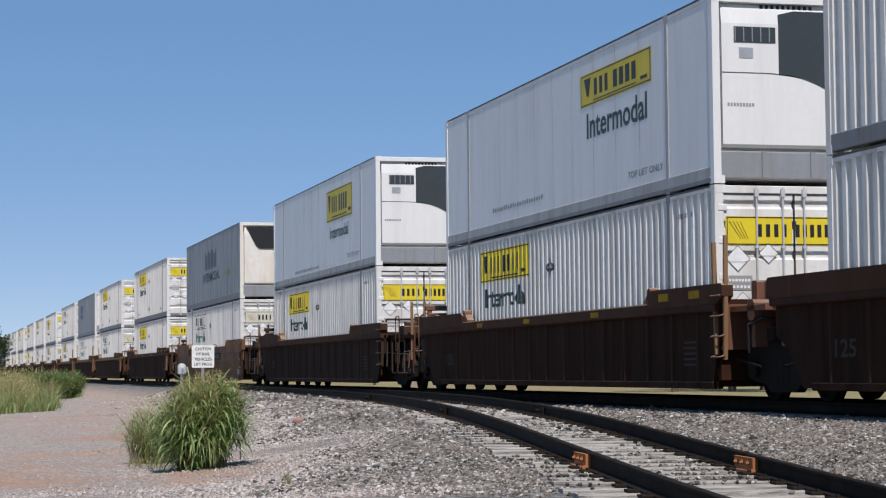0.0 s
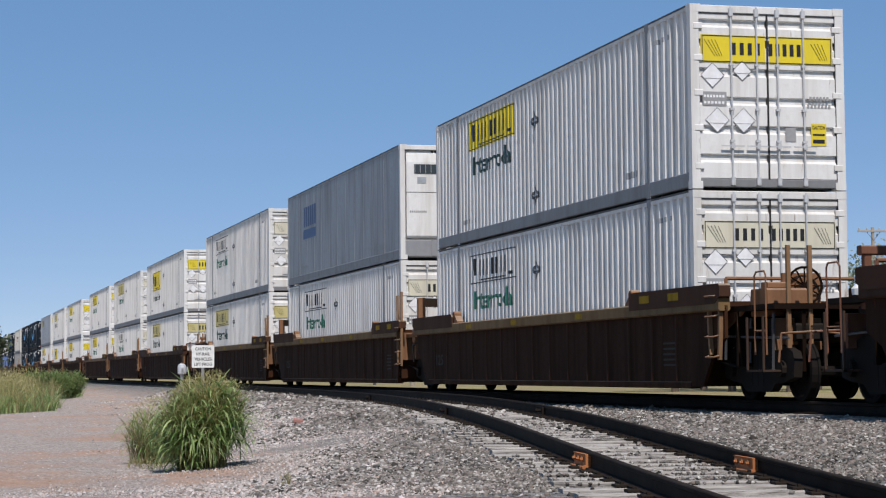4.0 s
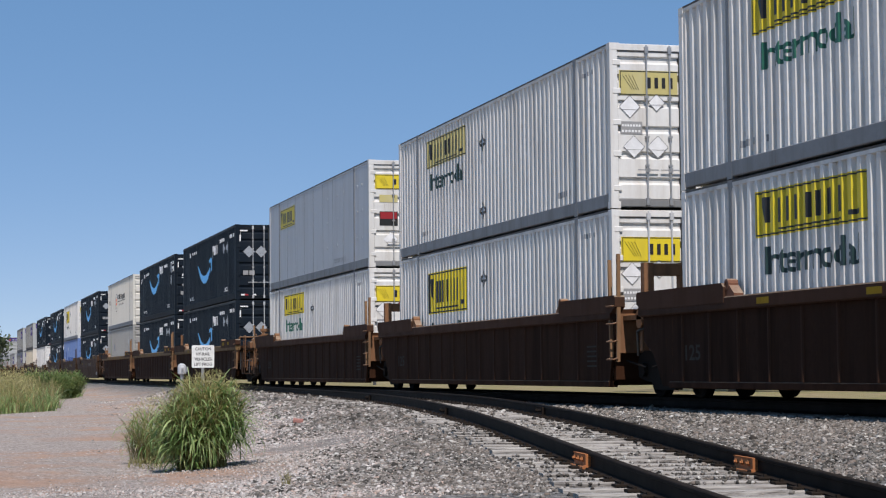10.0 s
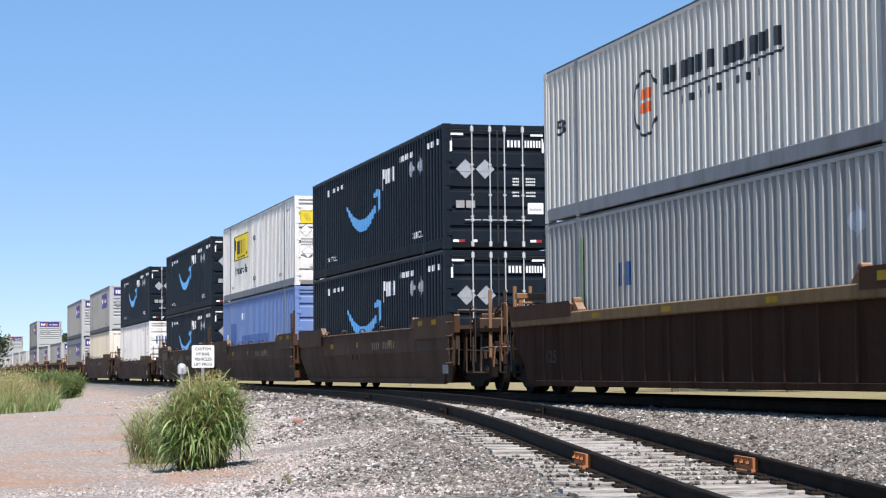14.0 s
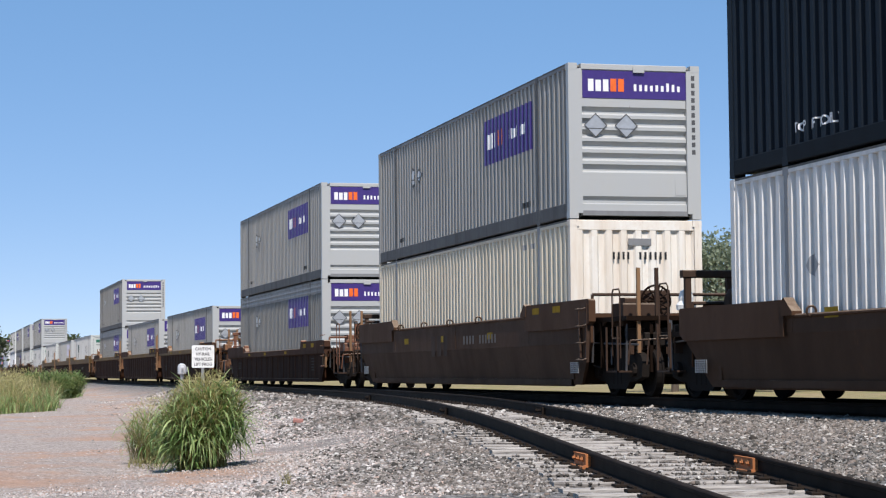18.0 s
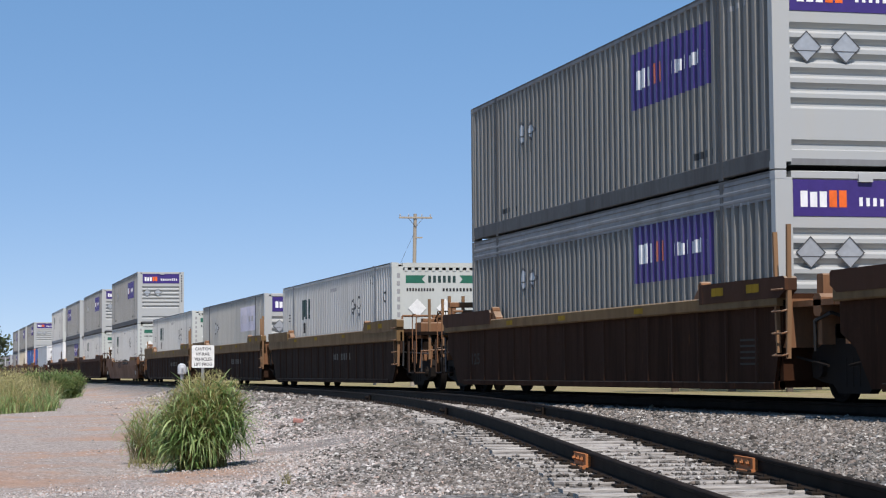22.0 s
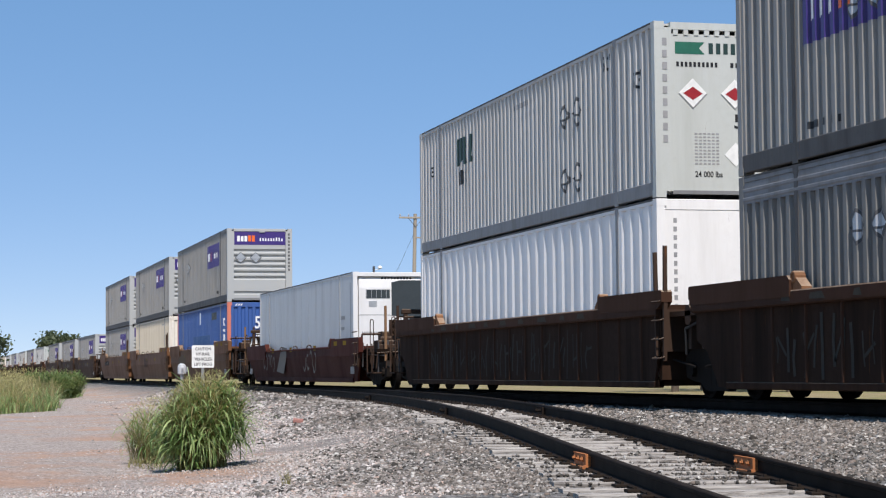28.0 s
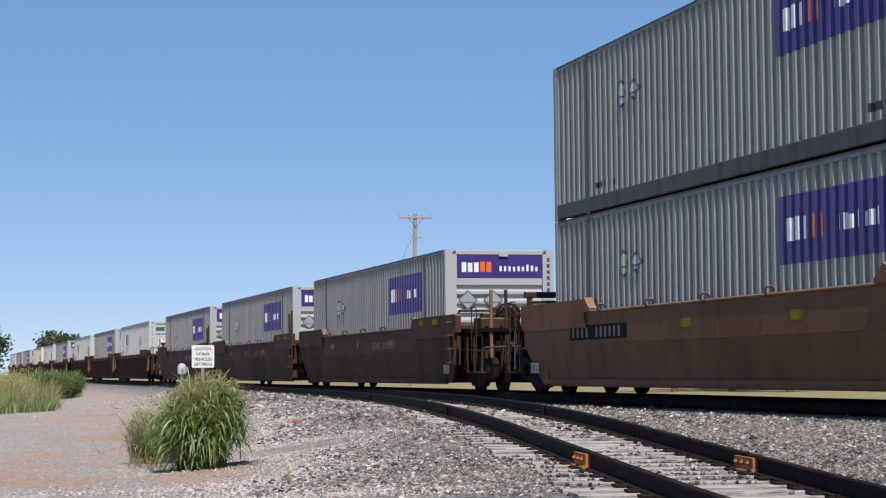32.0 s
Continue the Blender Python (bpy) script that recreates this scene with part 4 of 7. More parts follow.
def navy_box(label, dz=0.0):
    c = container_shell(label, NAVY, NAVY_RAIL, NAVY, SIDE_FOLDS)
    doors(c, NAVY, ROD_GREY)
    k = dict(profile=SIDE_FOLDS, plane=WALL_Y)
    mark("swept_arc", crescent(dz), SKY_INK, c, "bright blue swept arc", **k)
    q = dz * 0.6 - 0.1
    pr = [rect(1.52, 1.72, 2.0 + q, 2.55 + q), rect(1.72, 1.9, 2.3 + q, 2.55 + q)] + bars(2.0, 3.05, 2.15 + q, 2.52 + q, 5, 0.66, 2)
    mark("sign_lettering", pr, WHITE_INK, c, "white bars of lettering", **k)
    mark("number", bars(3.5, 5.1, 2.44, 2.58, 9, 0.62), WHITE_INK, c, **k)
    mark("number", bars(-5.1, -3.4, 2.42, 2.54, 9, 0.62), WHITE_INK, c, **k)
    mark("number", bars(-5.8, -5.5, 2.36, 2.56, 1), WHITE_INK, c, **k)
    mark("number", bars(6.3, 7.6, 2.46, 2.6, 7, 0.55), WHITE_INK, c, **k)
    mark("note", word("TOP LIFT ONLY", -5.8, -4.4, 0.42, 0.56), WHITE_INK, c, "the words TOP LIFT ONLY", **k)
    mark("note", word("TOP LIFT ONLY", 4.8, 6.0, 0.42, 0.58), WHITE_INK, c, "the words TOP LIFT ONLY", **k)
    for x, z in ((4.85, 2.15), (5.75, 2.15)) if not dz else ((6.6, 2.3), (6.6, 1.72)):
        placard(c, x, z, 0.27, w=0.012, **k)
    e = dict(face="end", plane=8.053)
    for y, z in ((-0.77, 1.85), (-0.3, 1.85)) if not dz else ((-0.72, 2.28), (-0.72, 1.42)):
        placard(c, y, z, 0.235, w=0.008, **e)
    if dz:
        mark("size_mark", word("53'", -0.95, -0.5, 1.74, 1.96), WHITE_INK, c, "the figures 53'", **e)
        for x in (-7.4, 7.1):
            mark("size_mark", word("53'", x, x + 0.5, 2.1, 2.36), WHITE_INK, c, "the figures 53'", **k)
    mark("number", bars(0.24, 0.58, 2.37, 2.53, 4, 0.6) + bars(0.66, 1.07, 2.37, 2.53, 6, 0.62), WHITE_INK, c, **e)
    for z in (1.62, 1.55, 1.48, 1.3, 1.22):
        mark("data_lines", bars(0.36, 0.52, z, z + 0.035, 4) + bars(0.68, 0.92, z, z + 0.035, 5), WHITE_INK, c, **e)
    for y in (-1.0, 0.85):
        mark("reflector", [rect(y - 0.08, y + 0.06, 0.16, 0.22), rect(y - 0.12 + 0.5, y + 0.5, 0.16, 0.22)], WHITE_INK, c, "", "end", 0.008, plane=8.053)
        mark("reflector", [rect(y + 0.06, y + 0.2, 0.16, 0.22)], RED, c, "", "end", 0.008, plane=8.053)
    mark("corner_stripe", [rect(-1.12, -0.82, 2.63, 2.68), rect(-1.14, -1.09, 2.25, 2.58), rect(0.8, 1.1, 2.63, 2.68), rect(1.07, 1.12, 2.25, 2.58)], WHITE_INK, c, "white corner stripes", "end", 0.012, plane=8.06)
    mark("sticker", [rect(-1.0, -0.8, 0.95, 1.12), rect(-0.76, -0.55, 0.95, 1.12)], GREY_INK, c, **e)
    mark("weight_plate", [rect(0.72, 1.1, 0.82, 1.08)], WHITE_INK, c, "white weight plate", **e)
    mark("weight_lettering", bars(0.76, 1.06, 0.89, 0.95, 8, 0.6), GREY_INK, c, "grey bars of lettering", "end", 0.008, plane=8.053)
    return c


def parcel_marks(c, kind, profile, plane):
    """Purple side sign with white and orange bars."""
    x0, x1, z0, z1 = {"front": (2.17, 5.76, 1.55, 2.5), "rear": (-5.9, -2.0, 1.58, 2.5), "faded": (2.4, 6.03, 1.65, 2.55)}[kind]
    w, h = x1 - x0, z1 - z0
    mark("sign_panel", [rect(x0, x1, z0, z1)], PURPLE if kind != "faded" else FADED_PURPLE, c, "purple sign panel" if kind != "faded" else "sun-faded lilac sign panel", profile=profile, plane=plane)
    a, b = (WHITE_INK, ORANGE) if kind != "faded" else (GREY_INK, GREY_INK)
    mark("sign_lettering", bars(x0 + 0.07 * w, x0 + 0.28 * w, z0 + 0.33 * h, z0 + 0.68 * h, 3, 0.72, 4, 0.15), a, c, "white bars of lettering", lift=0.008, profile=profile, plane=plane)
    mark("sign_lettering", bars(x0 + 0.29 * w, x0 + 0.42 * w, z0 + 0.33 * h, z0 + 0.68 * h, 2, 0.76, 4), b, c, "orange bars of lettering", lift=0.008, profile=profile, plane=plane)
    mark("sign_lettering", bars(x0 + 0.52 * w, x0 + 0.94 * w, z0 + 0.38 * h, z0 + 0.62 * h, 8, 0.5, 7, 0.3), a, c, "thin white bars of lettering", lift=0.008, profile=profile, plane=plane)


def parcel_box(label, kind="front", seed=1, ridged=False, side=GREY_PAINT):
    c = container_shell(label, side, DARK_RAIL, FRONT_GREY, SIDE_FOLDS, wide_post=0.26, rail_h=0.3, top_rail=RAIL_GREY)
    parcel_marks(c, kind, SIDE_FOLDS, WALL_Y)
    small_side_marks(c, BLACK, SIDE_FOLDS, WALL_Y, seed, False)
    if ridged:
        f = part("header_plate", Form().box(-7.93, 7.93, -1.286, -1.25, HI - 0.4, HI - 0.095), RAIL_GREY, c, "grey header plate with two ridges")
        for z in (HI - 0.2, HI - 0.33):
            part("ridge", Form().prism([(-1.284, z - 0.045), (-1.2945, z - 0.02), (-1.2945, z + 0.015), (-1.284, z + 0.03)], "x", -7.93, 7.93), RAIL_GREY, f)
    for x in (-4.3, -3.65):
        placard(c, x, 1.92, 0.25, w=0.04, profile=SIDE_FOLDS, plane=WALL_Y)
    prof = [(7.9, 0.12), (8.03, 0.12), (8.03, 0.27), (7.975, 0.29), (7.975, 0.36), (8.03, 0.42), (8.03, 0.86)]
    for k in range(6):
        z = 0.9 + k * 0.215
        prof += [(7.97, z), (7.97, z + 0.045), (8.035, z + 0.115), (8.035, z + 0.175)]
    prof += [(8.035, 2.79), (7.9, 2.79)]
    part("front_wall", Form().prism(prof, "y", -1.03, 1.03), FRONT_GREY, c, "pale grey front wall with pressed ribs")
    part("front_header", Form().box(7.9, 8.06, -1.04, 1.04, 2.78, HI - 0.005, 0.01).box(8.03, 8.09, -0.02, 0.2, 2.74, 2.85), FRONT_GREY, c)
    part("front_sill", Form().box(7.9, 8.05, -1.04, 1.04, 0.06, 0.15), RAIL_GREY, c)
    m = part("sign_panel", Form().box(8.03, 8.045, -1.01, 1.07, 2.25, 2.77, 0.003), PURPLE, c, "purple front banner")
    mark("banner_lettering", bars(-0.9, -0.46, 2.38, 2.62, 3, 0.74, 3, 0.2), WHITE_INK, m, "white bars of lettering", "end", 0.003, plane=8.045)
    mark("banner_lettering", bars(-0.46, -0.16, 2.38, 2.62, 2, 0.78, 3), ORANGE, m, "orange bars of lettering", "end", 0.003, plane=8.045)
    mark("banner_lettering", bars(0.0, 0.97, 2.4, 2.56, 9, 0.5, 5, 0.35), WHITE_INK, m, "thin white bars of lettering", "end", 0.003, plane=8.045)
    for y in (-0.76, -0.16):
        placard(c, y, 1.74, 0.23, w=0.016, face="end", lift=0.012, plane=8.035)
    mark("number", [rect(1.13, 1.2, 2.62 - k * 0.14, 2.71 - k * 0.14) for k in range(11)], PLACARD_EDGE, c, "column of number bars", "end", 0.003, plane=8.075)
    part("data_plate", Form().box(8.03, 8.04, 0.8, 1.0, 0.45, 0.75), FRONT_GREY, c)
    return c


def freight_box(label, hazard=False):
    """White box with green marks and a flat front wall."""
    c = container_shell(label, FREIGHT_SIDE, RAIL_GREY, FREIGHT_FRONT, SIDE_FOLDS, wide_post=0.3, rail_h=0.27)
    k = dict(profile=SIDE_FOLDS, plane=WALL_Y)
    mark("sign_lettering", [[(-4.6, 1.77), (-4.32, 1.77), (-4.22, 2.0), (-4.05, 1.77), (-3.75, 1.77), (-3.95, 2.1), (-3.85, 2.38), (-4.6, 2.38)], [(-3.68, 1.77), (-3.3, 1.77), (-3.3, 1.9), (-3.46, 1.9), (-3.42, 2.38), (-3.66, 2.38)]], INK_DARK, c, "dark green bars of lettering", **k)
    mark("sign_lettering", bars(-4.55, -3.75, 1.34, 1.68, 4, 0.6, 4, 0.4), BLACK, c, "dark bars of lettering", **k)
    for x in (3.2, 3.95):
        for z in (1.92, 0.72):
            placard(c, x, z, 0.28, FREIGHT_SIDE, "empty placard holder", 0.05, **k)
    mark("number", bars(-0.4, 1.5, 2.45, 2.55, 8, 0.5), GREY_INK, c, **k)
    mark("size_mark", word("53'", 6.9, 7.4, 1.9, 2.2), BLACK, c, "the figures 53'", **k)
    mark("size_mark", word("53'", 5.4, 5.85, 2.42, 2.7), BLACK, c, "the figures 53'", **k)
    mark("size_mark", word("53'", -7.2, -6.75, 1.75, 2.0), BLACK, c, "the figures 53'", **k)
    front = Form()
    n = 11
    ys = [-1.0 + 2.0 * i / n for i in range(n + 1)]
    front.box(7.9, 8.035, -1.0, 1.0, 0.1, 2.7)
    for i in range(n):
        front.box(8.0, 8.05, ys[i] + 0.05, ys[i + 1] - 0.05, 2.68, 2.78)
    part("front_wall", front, FREIGHT_FRONT, c, "flat white front wall")
    part("front_header", Form().box(7.9, 8.055, -1.0, 1.0, 2.77, HI - 0.005), FREIGHT_FRONT, c)
    part("front_sill", Form().box(7.9, 8.05, -1.0, 1.0, 0.06, 0.12), RAIL_GREY, c)
    e = dict(face="end", plane=8.035)
    mark("green_band", [[(-0.92, 2.37), (-0.4, 2.37), (-0.5, 2.47), (-0.4, 2.57), (-0.92, 2.57)], [(0.98, 2.37), (0.5, 2.37), (0.58, 2.47), (0.5, 2.57), (0.98, 2.57)]], INK_GREEN, c, "green band", **e)
    mark("sign_lettering", bars(-0.33, 0.45, 2.38, 2.56, 6, 0.6, 3), INK_DARK, c, "dark bars of lettering", **e)
    mark("sign_lettering", bars(-0.9, -0.15, 2.16, 2.24, 10, 0.6) + bars(0.05, 0.95, 2.16, 2.24, 10, 0.6), BLACK, c, "dark bars of lettering", **e)
    for y in (-0.62, 0.12):
        mark("placard", [diamond(y, 1.72, 0.25)], SIGN_WHITE, c, "white placard", lift=0.008, face="end", plane=8.035)
        if hazard:
            mark("placard_core", [[(y - 0.17, 1.72), (y, 1.61), (y + 0.17, 1.72), (y, 1.83)]], RED, c, "red placard centre", "end", 0.011, plane=8.035)
        mark("placard_edge", [[(a + y, b + 1.72) for a, b in g] for g in [[(-0.25, 0), (0, -0.25), (0, -0.23), (-0.23, 0)], [(0.25, 0), (0, -0.25), (0, -0.23), (0.23, 0)]]], GREY_INK, c, "", "end", 0.011, plane=8.035)
    mark("number", [rect(-1.16, -1.08, 2.5 - i * 0.2, 2.62 - i * 0.2) for i in range(9)], GREY_INK, c, "column of number bars", "end", 0.003, plane=8.078)
    mark("number", [rect(1.1, 1.18, 2.5 - i * 0.2, 2.62 - i * 0.2) for i in range(9)], GREY_INK, c, "column of number bars", "end", 0.003, plane=8.078)
    mark("size_mark", word("53'", 0.1, 0.5, 1.15, 1.4), BLACK, c, "the figures 53'", **e)
    mark("weight_mark", word("24 000 lbs", -0.6, -0.12, 0.34, 0.44), BLACK, c, "the words 24 000 lbs", **e)
    mark("placard", [diamond(0.12, 0.72, 0.2)], SIGN_WHITE, c, "white placard", lift=0.008, face="end", plane=8.035)
    for i in range(10):
        mark("data_lines", bars(-0.6, -0.15, 0.55 + i * 0.055, 0.575 + i * 0.055, 6), GREY_INK, c, **e)
    return c


def plain_box(label, side, end, kind="doors", folds=None, rails=RAIL_GREY, post=None):
    folds = folds or SIDE_FOLDS
    c = container_shell(label, side, rails, end, folds, post)
    k = dict(profile=folds, plane=WALL_Y)
    if kind == "doors":
        doors(c, end, LIGHT_STEEL)
    elif kind == "flat":
        part("front_wall", Form().box(7.9, 8.045, -1.16, 1.16, 0.12, 2.72, 0.01), end, c, "flat front wall")
        part("front_header", Form().box(7.9, 8.055, -1.17, 1.17, 2.71, HI - 0.005, 0.01), end, c)
        part("front_sill", Form().box(7.9, 8.055, -1.17, 1.17, 0.05, 0.13, 0.01), end, c)
        mark("number", [rect(-1.0, -0.94, 2.5 - i * 0.14, 2.58 - i * 0.14) for i in range(11)], GREY_INK, c, "column of number bars", "end", 0.003, plane=8.045)
    else:
        fr = [(y, x) for y, x in groove(-1.15, 1.15, 0.3, 0.05)]
        f = Form()
        vs = []
        for y, d in fr:
            vs += [(8.045 - d, y, 0.12), (8.045 - d, y, 2.72)]
        f.add(vs, [(2 * i, 2 * i + 2, 2 * i + 3, 2 * i + 1) for i in range(len(fr) - 1)])
        part("front_wall", f, end, c, "folded front wall")
        part("front_header", Form().box(7.9, 8.05, -1.17, 1.17, 2.7, HI - 0.005, 0.01), end, c)
        part("front_sill", Form().box(7.9, 8.05, -1.17, 1.17, 0.05, 0.14, 0.01), end, c)
    return c


def station_box(label):
    """Off-white box with a round badge and long lettering."""
    c = plain_box(label, OFFWHITE, OFFWHITE)
    k = dict(profile=SIDE_FOLDS, plane=WALL_Y)
    mark("round_badge", ellipse_ring(-2.5, 1.6, 0.56, 0.56, 0.05), BLACK, c, "black ring badge", **k)
    mark("badge_core", [rect(-2.75, -2.25, 1.45, 1.62, 0.05), rect(-2.7, -2.2, 1.68, 1.85, 0.05)], ORANGE, c, "orange badge centre", **k)
    mark("sign_lettering", bars(-1.7, 0.5, 1.78, 2.06, 6, 0.8, 2) + bars(0.9, 3.1, 1.72, 2.0, 5, 0.8, 2), BLACK, c, "dark bars of lettering", **k)
    mark("underline", [rect(-1.65, 3.1, 1.62, 1.66)], BLACK, c, **k)
    mark("sign_lettering", bars(-0.9, 2.5, 1.38, 1.5, 9, 0.3), BLACK, c, "dark bars of lettering", **k)
    mark("size_mark", word("53'", -7.3, -6.8, 1.6, 1.9), BLACK, c, "the figures 53'", **k)
    mark("size_mark", word("53'", 6.6, 7.1, 1.6, 1.9), BLACK, c, "the figures 53'", **k)
    return c


def grey_corrugated(label):
    c = plain_box(label, GREY_WARM, GREY_WARM)
    k = dict(profile=SIDE_FOLDS, plane=WALL_Y)
    mark("sign_lettering", bars(-4.0, -3.2, 1.55, 1.95, 2, 0.6), INK_BLUE, c, "blue bars of lettering", **k)
    mark("number", bars(-0.6, 1.6, 2.45, 2.56, 9, 0.5), GREY_INK, c, **k)
    mark("placard", [diamond(5.2, 2.0, 0.26)], SILVER, c, "silver placard", **k)
    part("green_streak", Form().box(-5.98, -5.86, -1.2905, -1.284, 0.5, 2.5), plain("green_streak", (0.2, 0.3, 0.12)), c, "green stain streak")
    return c


def letter_box(label):
    """White box with blue and red lettering on its doors."""
    c = plain_box(label, SIDE_WHITE, WHITE)
    e = dict(face="end", plane=8.053)
    mark("sign_lettering", bars(-0.92, -0.3, 1.7, 2.1, 4, 0.5, 2), INK_BLUE, c, "blue bars of lettering", **e)
    mark("red_flick", [[(-0.35, 2.15), (-0.05, 2.18), (-0.08, 2.3), (-0.35, 2.2)]], RED, c, "small red flick", **e)
    mark("number", bars(0.6, 0.85, 2.05, 2.15, 4) + bars(0.6, 1.05, 1.9, 2.0, 6), GREY_INK, c, **e)
    k = dict(profile=SIDE_FOLDS, plane=WALL_Y)
    mark("placard", [diamond(-5.3, 1.5, 0.2)], GREY_INK, c, "grey placard", **k)
    mark("number", bars(4.4, 5.8, 2.45, 2.56, 7, 0.5), GREY_INK, c, **k)
    mark("size_mark", word("53'", 6.9, 7.4, 2.2, 2.5), BLACK, c, "the figures 53'", **k)
    return c


def cream_box(label):
    c = plain_box(label, CREAM, CREAM_FRONT, "wall")
    mark("number", bars(-0.46, -0.08, 2.16, 2.3, 4, 0.42) + bars(0.06, 0.66, 2.16, 2.3, 6, 0.42), BLACK, c, "dark number bars", "end", 0.006, plane=8.045)
    part("data_plate", Form().box(8.04, 8.052, -0.15, 0.3, 2.42, 2.55), RAIL_GREY, c)
    mark("number", bars(5.0, 5.9, 2.5, 2.6, 5, 0.5), GREY_INK, c, profile=SIDE_FOLDS, plane=WALL_Y)
    return c


def blue_box(label, faded=False):
    c = plain_box(label, BLUE_FADED if faded else BLUE, BLUE_FADED if faded else BLUE, "doors" if faded else "wall", post=None if faded else SALMON)
    k = dict(profile=SIDE_FOLDS, plane=WALL_Y)
    if faded:
        mark("dark_patch", [rect(-6.0, -4.6, 0.9, 2.0), rect(-3.4, 2.6, 0.7, 1.5)], BLUE, c, "darker blue repainted patch", **k)
        mark("number", bars(-3.4, -2.4, 2.1, 2.35, 2, 0.5) + bars(-7.2, -6.6, 1.0, 1.6, 1), WHITE_INK, c, **k)
    else:
        mark("number", bars(-0.3, 0.2, 2.2, 2.7, 2, 0.6), WHITE_INK, c, **k)
        mark("size_mark", word("53", 6.8, 7.3, 1.75, 2.3), WHITE_INK, c, "the figures 53", **k)
        mark("number", bars(6.85, 7.35, 1.0, 1.65, 2, 0.6), WHITE_INK, c, **k)
        mark("dark_plate", [rect(3.4, 4.9, 2.3, 2.6)], GRILLE, c, "dark stencil plate", **k)
        mark("dark_patch", [rect(-2.6, 3.0, 0.6, 1.7)], INK_BLUE, c, "darker blue repainted patch", **k)
        e = dict(face="end", plane=8.045)
        mark("size_mark", word("53", -0.2, 0.25, 1.85, 2.35), WHITE_INK, c, "the figures 53", **e)
        mark("number", [rect(-0.15, 0.3, 1.2, 1.75), rect(0.78, 0.88, 1.4, 2.25)], WHITE_INK, c, "white plates", **e)
        mark("hazard_stripes", [[(y, 2.76), (y + 0.05, 2.76), (y + 0.1, 2.84), (y + 0.05, 2.84)] for y in (-0.98, -0.88, -0.78, 0.7, 0.8, 0.9)], WHITE_INK, c, "black and white stripes", "end", 0.008, plane=8.05)
        for s in (-1, 1):
            part("rear_post", Form().box(-8.078, -7.9, *sorted((s * 1.1, s * 1.298)), 0.0, HI), SALMON, c)
    return c
# ---------------------------------------------------------------- well cars
BOGIE_X = 9.93


def bogie(car, x):
    """One truck: side frames and bolster, with two wheelsets that turn."""
    f = Form()
    for s in (-1, 1):
        y0, y1 = sorted((s * 0.93, s * 1.06))
        f.prism([(-1.28, 0.58), (-1.22, 0.70), (-0.6, 0.88), (0.6, 0.88), (1.22, 0.70), (1.28, 0.58), (1.24, 0.34), (0.95, 0.28), (0.62, 0.25), (0.44, 0.13), (-0.44, 0.13), (-0.62, 0.25), (-0.95, 0.28), (-1.24, 0.34)], "y", y0, y1)
        for k in (-1, 1):
            f.tube((k * 0.9, s * 1.04, 0.46), (k * 0.9, s * 1.13, 0.46), 0.12, 10)
        for k in (-0.2, 0.0, 0.2):
            f.tube((k, s * 1.0, 0.22), (k, s * 1.0, 0.6), 0.07, 8)
    f.box(-0.22, 0.22, -1.0, 1.0, 0.5, 0.75, 0.04)
    b = part("bogie", f, TRUCK, car, "dark iron truck", Matrix.Translation((x, 0, 0)))
    for k in (-0.9, 0.9):
        w = Form()
        for s in (-1, 1):
            w.disc((0, s * 0.72, 0), (0, s, 0), [(0.455, -0.03), (0.45, 0.0), (0.428, 0.01), (0.42, 0.09), (0.36, 0.1), (0.33, 0.06), (0.16, 0.04), (0.12, 0.1), (0.08, 0.11)], 26)
        w.tube((0, -0.98, 0), (0, 0.98, 0), 0.075, 10)
        ob = part("wheelset", w.mesh("wheelset", WHEEL, False), WHEEL, b, "steel wheels on an axle")
        ob.matrix_parent_inverse = Matrix.Translation((k, 0, 0.42))
        WHEELSETS.append(ob)
    return b


WHEELSETS = []


def scribble(seed, x0, x1, z0, z1, n):
    """A row of loose sprayed strokes, one beside the other, each a run of joined quads."""
    r = random.Random(seed)
    out = []
    cell = (x1 - x0) / n
    for i in range(n):
        cx, cz = x0 + (i + 0.5) * cell, (z0 + z1) / 2 + r.uniform(-0.08, 0.08)
        rx, rz, a0, turn = cell * 0.36, (z1 - z0) * r.uniform(0.28, 0.42), r.uniform(0, 6), r.choice((-1, 1)) * r.uniform(2.6, 5.2)
        lean = r.uniform(-0.3, 0.3)
        ring = []
        for k in range(11):
            a = a0 + turn * k / 10
            w = 0.82 + 0.06 * math.sin(a * 2.3 + i)
            ring.append([(cx + rx * f * math.cos(a) + lean * rz * f * math.sin(a), cz + rz * f * math.sin(a)) for f in (w, 1.12)])
        for p, q in zip(ring, ring[1:]):
            out.append([p[0], q[0], q[1], p[1]])
    return out


